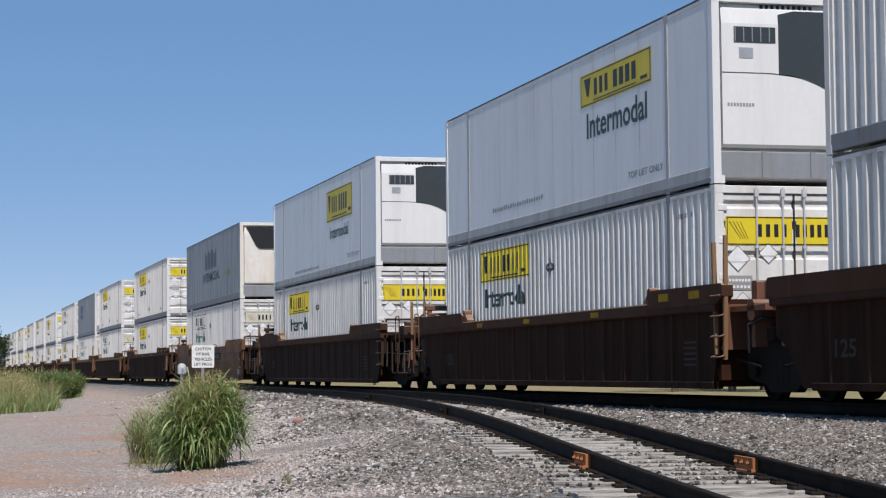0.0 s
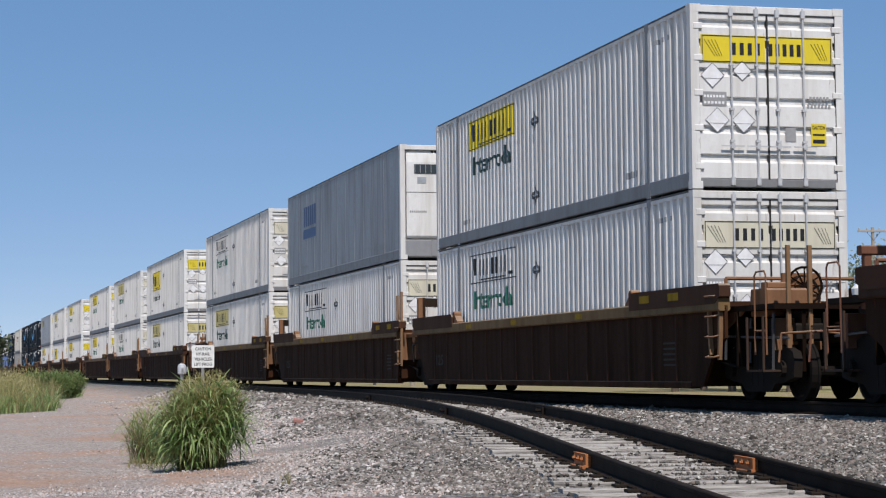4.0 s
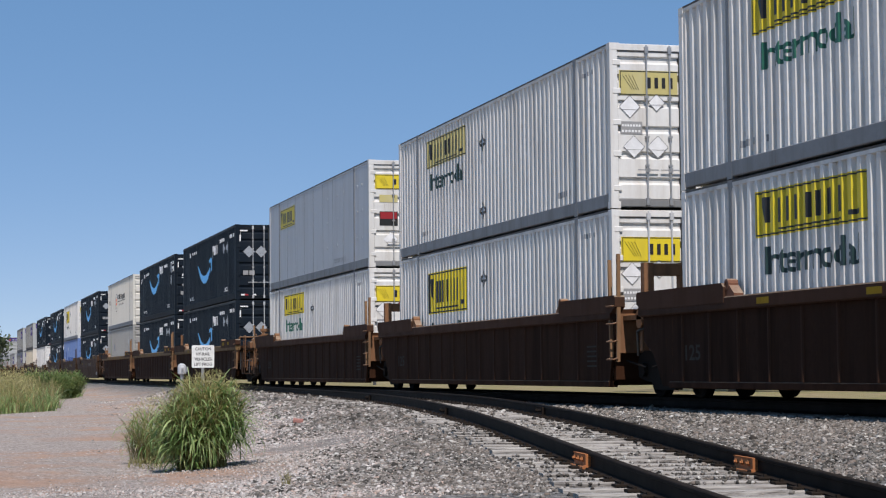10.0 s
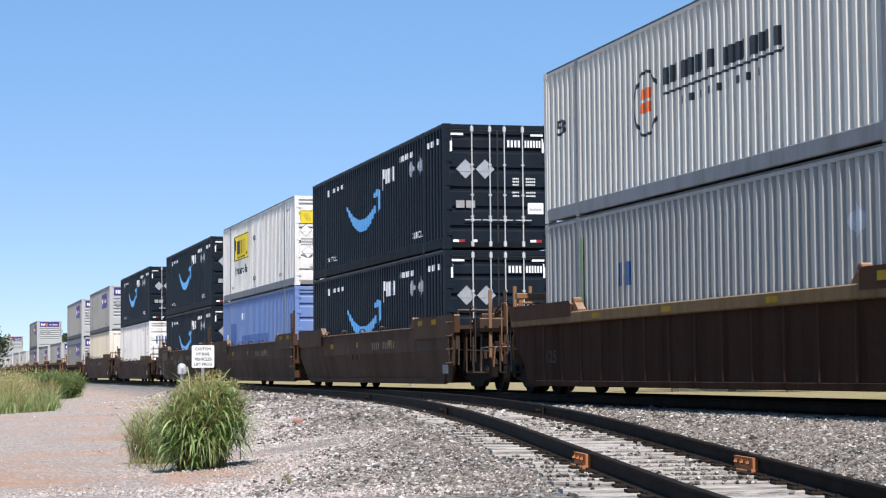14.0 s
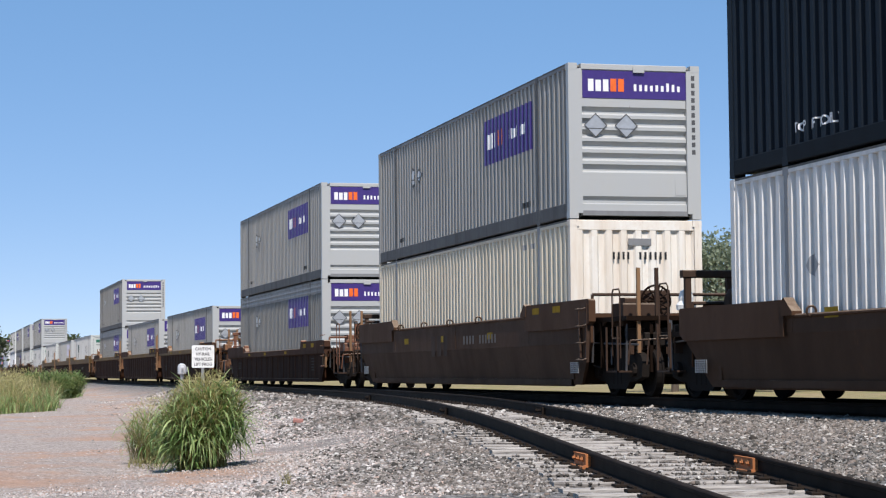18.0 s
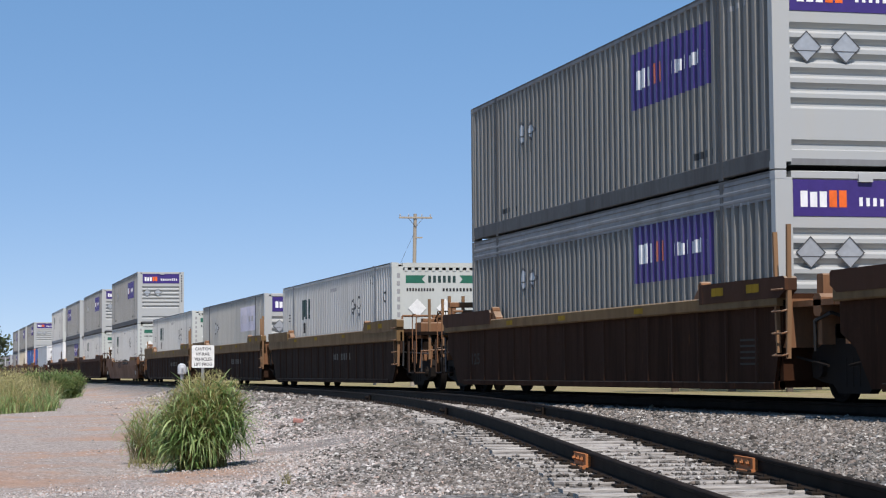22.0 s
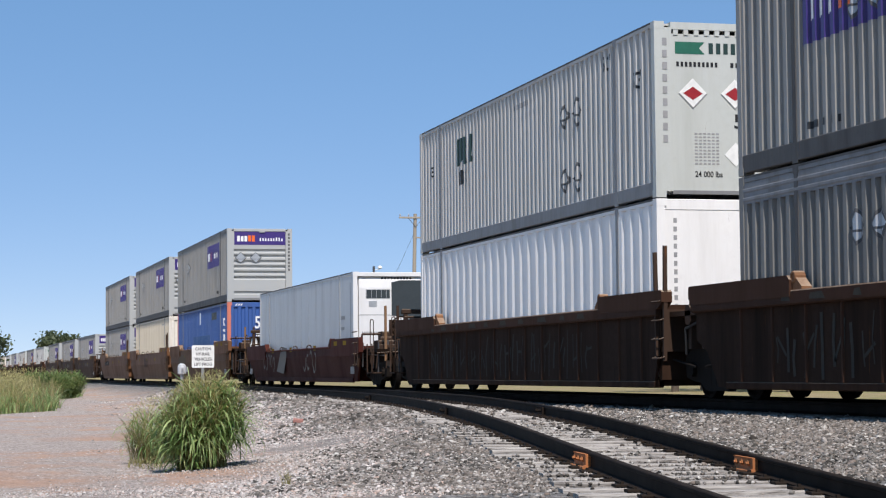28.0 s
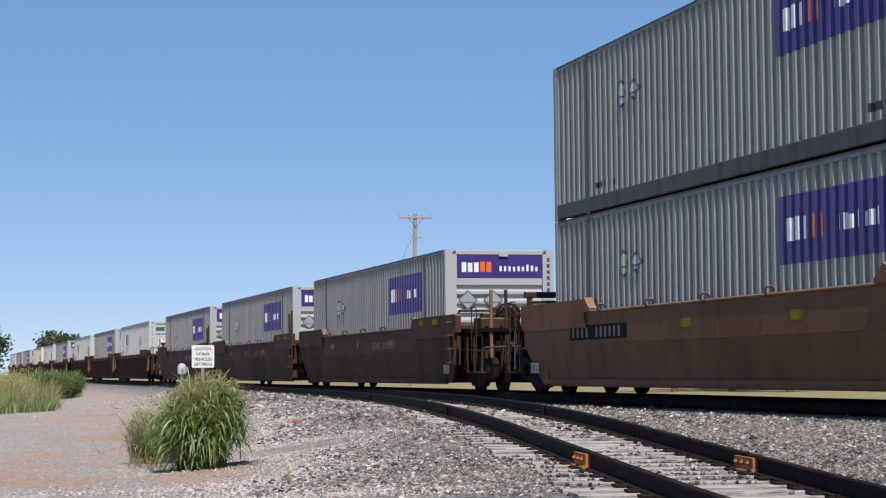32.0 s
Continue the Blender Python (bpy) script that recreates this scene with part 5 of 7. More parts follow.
def end_fittings(car, e, fit, top, smooth):
    """Pipes, levers, step and gussets at a coupler end."""
    part("cross_pipe", Form().pipe([(e * 9.5, -1.36, top - 0.1), (e * 9.5, -1.36, top + 0.28), (e * 9.5, 1.3, top + 0.28)], 0.03), fit, car)
    f = Form().pipe([(e * 11.45, -1.4, 0.55), (e * 11.45, -1.36, 0.95), (e * 11.5, -0.8, 0.98), (e * 11.55, -0.2, 0.9)], 0.016)
    part("uncoupling_lever", f, fit, car)
    g = Form()
    for x, y, z0, z1 in ((9.3, -1.3, 0.6, 1.25), (9.75, -1.1, 0.55, 1.2), (10.6, -0.9, 0.5, 1.3), (10.8, -1.2, 0.45, 1.25), (11.25, -0.6, 0.5, 1.3)):
        g.tube((e * x, y, z0), (e * (x + 0.05), y, z1), 0.022, 6)
    for x0, x1, y, z in ((9.1, 11.2, -1.28, 0.95), (9.0, 10.9, -1.05, 0.78), (10.1, 11.3, -0.7, 1.05)):
        g.tube((e * x0, y, z), (e * x1, y + 0.15, z - 0.06), 0.018, 6)
    part("pipework", g, DARK_STEEL, car, "thin brake pipes and rods")["kind"] = "stuff"
    for x0, x1, y0, y1, z0, z1 in ((10.15, 10.5, -1.0, -0.7, 0.92, 1.2), (10.8, 11.05, -0.95, -0.5, 0.85, 1.1), (9.0, 9.3, -1.15, -0.8, 0.8, 1.12)):
        part("valve_block", Form().box(*sorted((e * x0, e * x1)), y0, y1, z0, z1, 0.03), TRUCK, car)
    for y in (-1.25, -0.6):
        part("gusset", Form().prism([(e * 8.45, top - 0.22), (e * 9.9, top - 0.22), (e * 9.7, top - 0.32), (e * 8.45, 0.8)], "y", y - 0.02, y + 0.02), fit, car)
    if not smooth:
        return
    t = Form()
    for k in range(6):
        t.box(*sorted((e * 8.62, e * 9.08)), -1.5, -1.488, 0.42 + k * 0.035, 0.43 + k * 0.035)
        t.box(*sorted((e * (8.62 + k * 0.087), e * (8.632 + k * 0.087))), -1.5, -1.485, 0.41, 0.61)
    part("step_tread", t, LIGHT_STEEL, car, "open steel step grid")


def well_car(label, style, front, rear, low=False, art=0):
    """A single well unit. style: ribbed or smooth, with its paints; front and rear: joint or coupler."""
    kind, wall, chord, fit = style
    car = thing("well_car", label, "rail car", "well cars of the train")
    top = 1.20 if low else 1.56 if style is RIB_WIDE else 1.52
    thick = 0.34 if style is RIB_WIDE else 0.2
    end_top = top + 0.20
    xf, xr = 9.65 if front == "coupler" else 8.62, -9.65 if rear == "coupler" else -9.45
    af, ar = 0.9 if front == "coupler" else 0.35, 0.85
    side_outline = [(xr + ar, 0.2), (xf - af, 0.2), (xf - af / 2, 0.72), (xf, 0.92), (xf, top - 0.12), (xr, top - 0.12), (xr, 0.92), (xr + ar / 2, 0.72)]
    for s in (-1, 1):
        y0, y1 = sorted((s * 1.40, s * 1.45))
        if kind == "smooth":
            f = Form()
            ring = [(xr, 0.95), (xf, 0.95), (xf, top - 0.05), (xr, top - 0.05)]
            for pts, dy in ((ring, (0.0, 0.0, 0.0, 0.0)), ([(xr + ar, 0.2), (xf - af, 0.2), (xf, 0.95), (xr, 0.95)], (0.12, 0.12, 0.0, 0.0))):
                vs = [(x, s * (1.45 - d), z) for (x, z), d in zip(pts, dy)] + [(x, s * (1.40 - d), z) for (x, z), d in zip(pts, dy)]
                f.add(vs, [(0, 1, 2, 3), (7, 6, 5, 4), (0, 4, 5, 1), (1, 5, 6, 2), (2, 6, 7, 3), (3, 7, 4, 0)])
            side = part("side_wall", f, wall, car)
        else:
            side = part("side_wall", Form().prism(side_outline, "y", y0, y1), wall, car)
        c0, c1 = sorted((s * 1.36, s * 1.545 if kind == "ribbed" else s * 1.47))
        part("top_chord", Form().box(xr, xf, c0, c1, top - (thick if kind == "ribbed" else 0.06), top, 0.02), chord if kind == "ribbed" else wall, car)
        part("bottom_chord", Form().box(-8.3, 8.3, *sorted((s * 1.3, s * (1.462 if kind == "ribbed" else 1.36))), 0.17, 0.28, 0.015), wall, car)
        for e in (-1, 1):
            out = 1.555 if kind == "ribbed" else 1.5
            low = top - (0.09 if kind == "ribbed" else 0.3)
            tip = xf + (0.3 if front == "joint" else 0.06) if e > 0 else -xr + 0.06
            pts = [(5.8, low), (tip - 0.2, low), (tip, low + 0.1), (tip, end_top - 0.03), (tip - 0.05, end_top), (5.88, end_top), (5.8, end_top - 0.06)]
            f = Form().prism([(e * p, z) for p, z in pts], "y", *sorted((s * 1.375, s * out)))
            part("end_chord", f, (CAR_RUST if style is RIB_TAN else chord) if kind == "ribbed" else wall, car)
        if s < 0:
            if kind == "ribbed":
                n = 15
                rib = Form().prism([(-0.045, -1.445), (-0.02, -1.474), (0.02, -1.474), (0.045, -1.445)], "z", 0.28, top - thick + 0.01).mesh("rib", CAR_RUST)
                for k in range(n):
                    part("rib", rib, CAR_RUST, side, at=Matrix.Translation((-7.7 + k * 1.1, 0, 0)))
            else:
                part("weld_seam", Form().box(xr + 0.1, xf - 0.1, -1.4535, -1.449, 0.935, 0.95), wall, side)
                for x in (-5.75, 0.15, 5.75):
                    part("cover_plate", Form().box(x - 0.14, x + 0.14, -1.4545, -1.449, 0.96, top - 0.07), wall, side)
                for k in range(4):
                    part("lashing_ring", Form().ring((-5.0 + k * 2.4, -1.45, top + 0.02), (1, 0, 0), 0.07, 0.018, 10), fit, side)
    # yellow reflective patches and reporting marks
    pl = -1.545 if kind == "ribbed" else -1.45
    zz = (top - 0.15, top - 0.06) if kind == "ribbed" else (1.12, 1.26)
    if style not in (RIB_DARK, RIB_UMBER):
        mark("reflector", [rect(x, x + 0.42, *zz) for x in (-4.6, -1.2, 2.9)], STRIPE, car, "worn yellow reflector patches", plane=pl)
        mark("reflector", [rect(x, x + 0.45, end_top - 0.19, end_top - 0.07) for x in (6.3, 7.6)], STRIPE, car, "worn yellow reflector patches", plane=-1.555 if kind == "ribbed" else -1.5)
    if kind == "smooth" and art in (0, 7):
        faint = bars(-1.9, -0.2, 0.8, 1.26, 3, 0.6)
        mark("faded_emblem", faint, FITTING_DARK, car, "faded dark block emblem", plane=-1.452, lift=0.003)
    elif style is not RIB_WIDE and kind == "ribbed" and art != 2:
        mark("load_figure", word("125", -7.6, -6.98, 0.6, 0.84), GRAFFITI_DIM, car, "the figures 125", plane=-1.45, lift=0.003)
        mark("data_panel", [rect(7.1, 7.75, 0.52 + k * 0.085, 0.55 + k * 0.085) for k in range(5)], GRAFFITI_DIM, car, "worn data lines", plane=-1.45, lift=0.003)
    if style in (RIB_WIDE, SMOOTH_BROWN, SMOOTH_DULL) and art != 7:
        px = -7.6 if art == 6 else 0.0
        f = part("number_plate", Form().box(px + 0.85, px + 3.9, -1.456, -1.449, 1.0, 1.26), CAR_DARK, car) if style is SMOOTH_BROWN else car
        z0, lift = (1.04, 0.008) if kind == "smooth" else (0.8, 0.002)
        mark("number", bars(px + 1.0, px + 2.0, z0, z0 + 0.18, 4, 0.45) + bars(px + 2.3, px + 3.7, z0, z0 + 0.18, 6, 0.45), GRAFFITI, car, "pale number bars", plane=-1.452, lift=lift)
    if art == 1:
        r = random.Random(31)
        shake = lambda pts, d=0.05: [(x + r.uniform(-d, d), z + r.uniform(-d, d)) for x, z in pts]
        block = [[(-7.95, 1.06), (-6.0, 1.1), (-5.92, 1.4), (-6.5, 1.46), (-7.7, 1.44), (-8.0, 1.3)], [(-7.8, 0.5), (-7.5, 0.42), (-7.2, 0.5), (-7.15, 0.95), (-7.7, 1.02)]]
        mark("graffiti", block, GRAFFITI_TAN, car, "tan sprayed block letters", plane=-1.5, lift=0.004)
        lines = stroke([(-8.55 + 0.13 * k, 0.5 - 0.009 * k + 0.035 * math.sin(k * 1.3)) for k in range(25)], 0.035)
        lines += stroke(shake([(-8.5, 0.48), (-8.35, 0.75), (-8.45, 1.05), (-8.25, 1.3), (-7.9, 1.48), (-7.3, 1.6), (-6.6, 1.58), (-6.1, 1.52), (-5.8, 1.3), (-5.85, 1.05), (-5.65, 0.8), (-5.4, 0.4)], 0.03), 0.032)
        for k in range(7):
            x = -7.95 + 0.36 * k
            lines += stroke(shake([(x, 1.02), (x + 0.06, 0.8), (x + 0.02, 0.62), (x + 0.12, 0.46)]), 0.03) + stroke(shake([(x + 0.12, 0.46), (x + 0.2, 0.7), (x + 0.16, 0.98)]), 0.022)
        for k in range(5):
            x = -7.75 + 0.38 * k
            lines += stroke(shake([(x, 1.16), (x + 0.03, 1.36), (x + 0.14, 1.38), (x + 0.15, 1.18)], 0.03), 0.022)
        mark("graffiti", lines, GRAFFITI, car, "pale sprayed outlines", plane=-1.5, lift=0.009)
        mark("graffiti", scribble(3, -5.3, -3.9, 1.0, 1.25, 7), GRAFFITI, car, "pale sprayed scrawl", plane=-1.452, lift=0.008)
        mark("number", bars(-3.7, -2.5, 0.88, 1.1, 4, 0.34) + bars(-2.1, -0.2, 0.88, 1.1, 6, 0.4), GRAFFITI, car, "pale number bars", plane=-1.452, lift=0.006)
    elif art == 2:
        r = random.Random(8)
        drips = []
        for k in range(40):
            x = -6.4 + k * 0.29 + r.uniform(-0.08, 0.08)
            z0, z1 = r.uniform(0.3, 0.55), r.uniform(0.85, 1.22)
            drips += stroke([(x, z0), (x + r.uniform(-0.07, 0.07), (z0 + z1) / 2), (x + r.uniform(-0.05, 0.12), z1)], r.uniform(0.02, 0.09))
            if k % 3 == 0:
                drips += stroke([(x, r.uniform(0.5, 0.9)), (x + 0.3, r.uniform(0.5, 1.15))], 0.05)
        mark("graffiti", drips, GRAFFITI_DIM, car, "pale sprayed letters run into drips", plane=-1.45, lift=0.006)
        chips = [[(x, top - 0.14), (x + w, top - 0.15), (x + w * 0.8, top - 0.05), (x + 0.05, top - 0.06)] for x, w in ((-6.1, 0.3), (-5.2, 0.5), (-3.9, 0.25), (-2.8, 0.6), (-1.6, 0.35), (-0.4, 0.5), (0.9, 0.4), (2.2, 0.6), (3.6, 0.3), (4.6, 0.45))]
        mark("chipped_paint", chips, GRAFFITI_DIM, car, "chipped pale paint on the chord", plane=-1.545, lift=0.003)
    elif art == 3:
        pale = [[(-3.6, 0.5), (-2.3, 0.42), (-1.9, 0.8), (-1.7, 1.25), (-2.5, 1.3), (-3.0, 1.05)]]
        mark("graffiti", pale + scribble(6, -6.4, -4.0, 0.5, 1.1, 5) + scribble(9, 1.2, 3.4, 0.4, 1.1, 4), GRAFFITI, car, "pale sprayed shapes", plane=-1.452, lift=0.006)
    elif art == 4:
        mark("grey_patch", [[(-6.6, 0.5), (-5.2, 0.42), (-4.1, 0.6), (-3.7, 1.1), (-4.6, 1.28), (-6.2, 1.32)]], GRAFFITI_TAN, car, "dull tan painted-over patch", plane=-1.452)
    part("well_floor", Form().box(-8.3, 8.3, -1.38, 1.38, 0.2, 0.3), wall, car)
    for e, joint in ((1, front), (-1, rear)):
        q = lambda a, b: sorted((e * a, e * b))
        part("bulkhead", Form().box(*q(8.32, 8.44), -1.38, 1.38, 0.3, top - 0.02), wall, car)
        deck_end = 9.9 if joint == "joint" else 11.1
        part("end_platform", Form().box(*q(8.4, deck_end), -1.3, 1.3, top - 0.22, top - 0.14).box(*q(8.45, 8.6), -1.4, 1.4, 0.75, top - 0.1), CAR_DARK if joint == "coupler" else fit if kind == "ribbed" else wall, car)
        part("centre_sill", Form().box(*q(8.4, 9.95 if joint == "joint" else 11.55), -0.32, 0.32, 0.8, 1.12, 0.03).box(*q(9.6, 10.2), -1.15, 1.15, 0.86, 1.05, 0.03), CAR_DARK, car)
        # guide block on the sill
        g = Form().prism([(e * 5.5, top - 0.02), (e * 5.86, top - 0.02), (e * 5.86, end_top - 0.02), (e * 5.76, end_top + 0.03), (e * 5.62, top + 0.12), (e * 5.5, top + 0.04)], "y", -1.51, -1.36)
        if kind == "ribbed":
            g.disc((e * 5.76, -1.36, end_top - 0.03), (0, -1, 0), [(0.08, 0.0), (0.09, 0.01), (0.09, 0.15), (0.08, 0.162), (0.045, 0.162), (0.04, 0.1), (0.02, 0.1)], 12)
        part("guide_block", g, FITTING if style in (RIB_TAN, RIB_UMBER, RIB_DARK) else fit if kind == "ribbed" else wall, car, "rolled guide block on the sill")
        # ladder at the near corner
        lad = Form()
        lx = 8.68 if e > 0 and joint == "joint" else e * 9.35
        high = 2.42 if e > 0 and joint == "joint" else top + 0.12
        for d, dz in ((-0.2, 0.08), (0.2, 0.0)):
            lad.prism([(lx + d * 0.8 - 0.02, 0.6 + dz), (lx + d * 0.8 + 0.02, 0.6 + dz), (lx + d + 0.032, high * 0.62), (lx + d * 1.15 + 0.024, high - dz), (lx + d * 1.15 - 0.024, high - dz), (lx + d - 0.032, high * 0.62)], "y", -1.51, -1.45)
        if e > 0:
            lad = part("ladder", lad, POST_TAN if kind == "ribbed" and style is not RIB_DARK else fit, car, "ladder with grab posts")
            rung = Form().pipe([(lx - 0.2, -1.5, 0), (lx - 0.17, -1.57, -0.02), (lx + 0.17, -1.57, -0.02), (lx + 0.2, -1.5, 0)], 0.014).mesh("rung", fit)
            for k in range(4):
                part("rung", rung, fit, lad, at=Matrix.Translation((0, 0, 0.66 + k * 0.3)))
        if joint == "coupler":
            for y in (-1.05, -0.72) if e > 0 or style is RIB_TAN else ():
                part("hand_post", Form().box(*q(11.0, 11.05), y - 0.034, y + 0.034, 0.75, 2.2, 0.01).box(*q(11.05, 11.065), y - 0.034, y - 0.022, 0.75, 2.2), POST_TAN if kind == "ribbed" or y < -1 else FITTING_DARK, car)
            part("equipment_box", Form().box(*q(9.85, 10.45), -1.12, -0.5, top - 0.3, top + 0.1, 0.03).box(*q(9.95, 10.2), -1.0, -0.7, top + 0.1, top + 0.2, 0.02), fit, car)
            # Dark panel added to deepen the shade behind the end fittings.
            part("underframe", Form().box(*q(9.7, 11.05), -0.86, -0.8, 0.42, top - 0.24, 0.01).box(*q(9.7, 9.76), -1.3, -0.3, 0.5, top - 0.2), CAR_DARK, car, "dark panel added for the shade behind the end fittings")
            part("end_plate", Form().box(*q(10.72, 10.8), -1.18, -0.45, 0.72, 1.18, 0.01).box(*q(10.8, 10.92), -1.02, -0.82, 0.8, 1.08, 0.02), fit, car)
            g = Form()
            g.pipe([(e * 10.55, -1.36, 0.66), (e * 10.55, -1.36, 1.78), (e * 10.62, -1.36, 1.84), (e * 10.9, -1.36, 1.84), (e * 10.95, -1.36, 1.78), (e * 10.95, -1.36, 0.66)], 0.0135)
            g.pipe([(e * 10.55, -1.36, 1.0), (e * 10.95, -1.36, 1.0)], 0.0135)
            part("grab_rail", g, fit, car)
            part("step", Form().box(*q(10.35, 10.95), -1.42, -1.15, 0.42, 0.45).box(*q(10.35, 10.38), -1.42, -1.39, 0.42, 1.2).box(*q(10.92, 10.95), -1.42, -1.39, 0.42, 1.2), FITTING_DARK, car)
            part("coupler", Form().box(*q(11.5, 12.0), -0.12, 0.12, 0.78, 0.98, 0.03).box(*q(11.8, 12.0), -0.2, 0.2, 0.74, 1.02, 0.03), TRUCK, car)
            part("air_hose", Form().pipe([(e * 11.4, -0.35, 0.85), (e * 11.6, -0.37, 0.55), (e * 11.85, -0.3, 0.45), (e * 12.0, -0.2, 0.5)], 0.03), RUBBER, car)
            end_fittings(car, e, fit, top, kind == "smooth")
            if e > 0:
                part("brake_stand", Form().box(10.1, 10.16, -0.75, -0.15, 1.3, 1.85).box(9.95, 10.1, -0.55, -0.35, 1.3, 1.8), fit, car)
                w = Form()
                for k in range(12):
                    a = k * math.tau / 12
                    w.tube((10.26, -0.45, 1.66), (10.26, -0.45 + 0.27 * math.cos(a), 1.66 + 0.27 * math.sin(a)), 0.012, 5)
                rim = part("brake_wheel", Form().ring((10.26, -0.45, 1.66), (1, 0, 0), 0.27, 0.02, 20), CAR_DARK, car, "dark spoked brake wheel")
                part("spokes", w, CAR_DARK, rim)["kind"] = "stuff"
                part("hub", Form().tube((10.14, -0.45, 1.66), (10.25, -0.45, 1.66), 0.13, 14), fit, rim)
                part("valve_box", Form().box(9.2, 9.75, -0.85, -0.2, 1.3, 1.55, 0.03), fit, car)
            else:
                fr = Form()
                for yy in (-1.2, -0.5):
                    fr.box(-10.15, -10.05, yy - 0.05, yy + 0.05, 1.3, 2.0, 0.01)
                fr.box(-10.17, -10.03, -1.3, -0.4, 1.9, 2.02, 0.015)
                part("equipment_frame", fr, fit, car)
                part("vent_cap", Form().disc((-10.3, -1.15, 1.4), (0, 0, 1), [(0.15, 0.0), (0.16, 0.08), (0.11, 0.14), (0.12, 0.2), (0.09, 0.3), (0.03, 0.33)], 12), SIGN_WHITE, car, "white domed cap")
                part("air_tank", Form().disc((-9.2, -0.9, 1.5), (0, 1, 0), [(0.1, -0.02), (0.2, 0.05), (0.22, 0.1), (0.22, 0.95), (0.2, 1.0), (0.1, 1.07)], 16), fit, car, "cylindrical air tank")
        else:
            if e > 0:
                b = Form().box(9.3, 9.42, -1.26, -0.72, 0.78, top - 0.06, 0.01).box(9.26, 9.5, -1.3, -0.86, top - 0.36, top - 0.06, 0.05)
                b.box(9.42, 9.62, -0.8, -0.72, 0.86, top - 0.3)
                part("side_bracket", b, fit, car, "welded joint bracket")
                if style in (RIB_TAN, RIB_UMBER) and art == 0:
                    u = Form().box(9.0, 9.18, -1.12, -0.94, top - 0.2, 2.26, 0.012).box(9.0, 9.18, -0.48, -0.26, top - 0.2, 2.26, 0.012).box(9.01, 9.17, -0.96, -0.46, 2.04, 2.25, 0.012)
                    part("brace_frame", u, fit, car, "boxed brace frame standing on the deck")
                else:
                    part("brace_frame", Form().box(9.0, 9.2, -1.12, -0.5, top - 0.2, top + 0.22, 0.02), fit, car, "low boxed brace on the deck")
                part("pipework", Form().pipe([(9.2, -1.25, 0.7), (9.3, -1.3, 1.1), (9.6, -1.2, 1.2), (9.7, -0.6, 1.0)], 0.025).pipe([(9.1, -1.0, top - 0.1), (9.1, -0.4, top + 0.02), (9.3, 0.3, top - 0.05)], 0.05), RUBBER, car)
            else:
                part("side_bracket", Form().box(-9.62, -9.5, -1.3, -1.0, 0.78, top - 0.1, 0.012), fit, car, "welded joint bracket")
                part("vent_cap", Form().disc((-9.0, -0.95, top - 0.12), (0, 0, 1), [(0.12, 0.0), (0.13, 0.07), (0.09, 0.12), (0.1, 0.18), (0.07, 0.26), (0.02, 0.28)], 12), SIGN_WHITE, car, "white domed cap")
        part("brake_rod", Form().pipe([(e * 8.5, -1.2, 0.62), (e * 9.6, -1.25, 0.5)], 0.02).tube((e * 8.55, -0.7, 0.62), (e * 8.9, -0.7, 0.62), 0.13, 10), TRUCK, car)
    bogie(car, BOGIE_X)
    if rear == "coupler":
        bogie(car, -BOGIE_X)
    return car


RIB_BROWN = ("ribbed", CAR_BROWN, CAR_RUST, FITTING_RED)
RIB_TAN = ("ribbed", CAR_UMBER, CAR_TAN, FITTING)
RIB_UMBER = ("ribbed", CAR_UMBER, CAR_RUST, FITTING)
RIB_WIDE = ("ribbed", CAR_WIDE, CAR_TAN, FITTING)
RIB_DARK = ("ribbed", CAR_WIDE, CAR_RUST, FITTING_DARK)
SMOOTH_BROWN = ("smooth", CAR_SMOOTH, CAR_SMOOTH, FITTING_DARK)
SMOOTH_DULL = ("smooth", CAR_GREYBROWN, CAR_GREYBROWN, FITTING_DARK)
SMOOTH_RED = ("smooth", CAR_RED, CAR_RED, FITTING_DARK)
LABELS = {id(RIB_UMBER): "dark umber ribbed well car with orange-brown end fittings", id(RIB_WIDE): "dark well car with deep tan-brown top chord", id(RIB_BROWN): "rust-brown ribbed well car with dark sides", id(RIB_TAN): "dark ribbed well car with faded tan-yellow top chord", id(RIB_DARK): "blackened ribbed well car with rusty chord",
          id(SMOOTH_BROWN): "brown smooth-sided well car", id(SMOOTH_DULL): "dull grey-brown smooth-sided well car", id(SMOOTH_RED): "oxide-red smooth-sided well car with sprayed marks"}

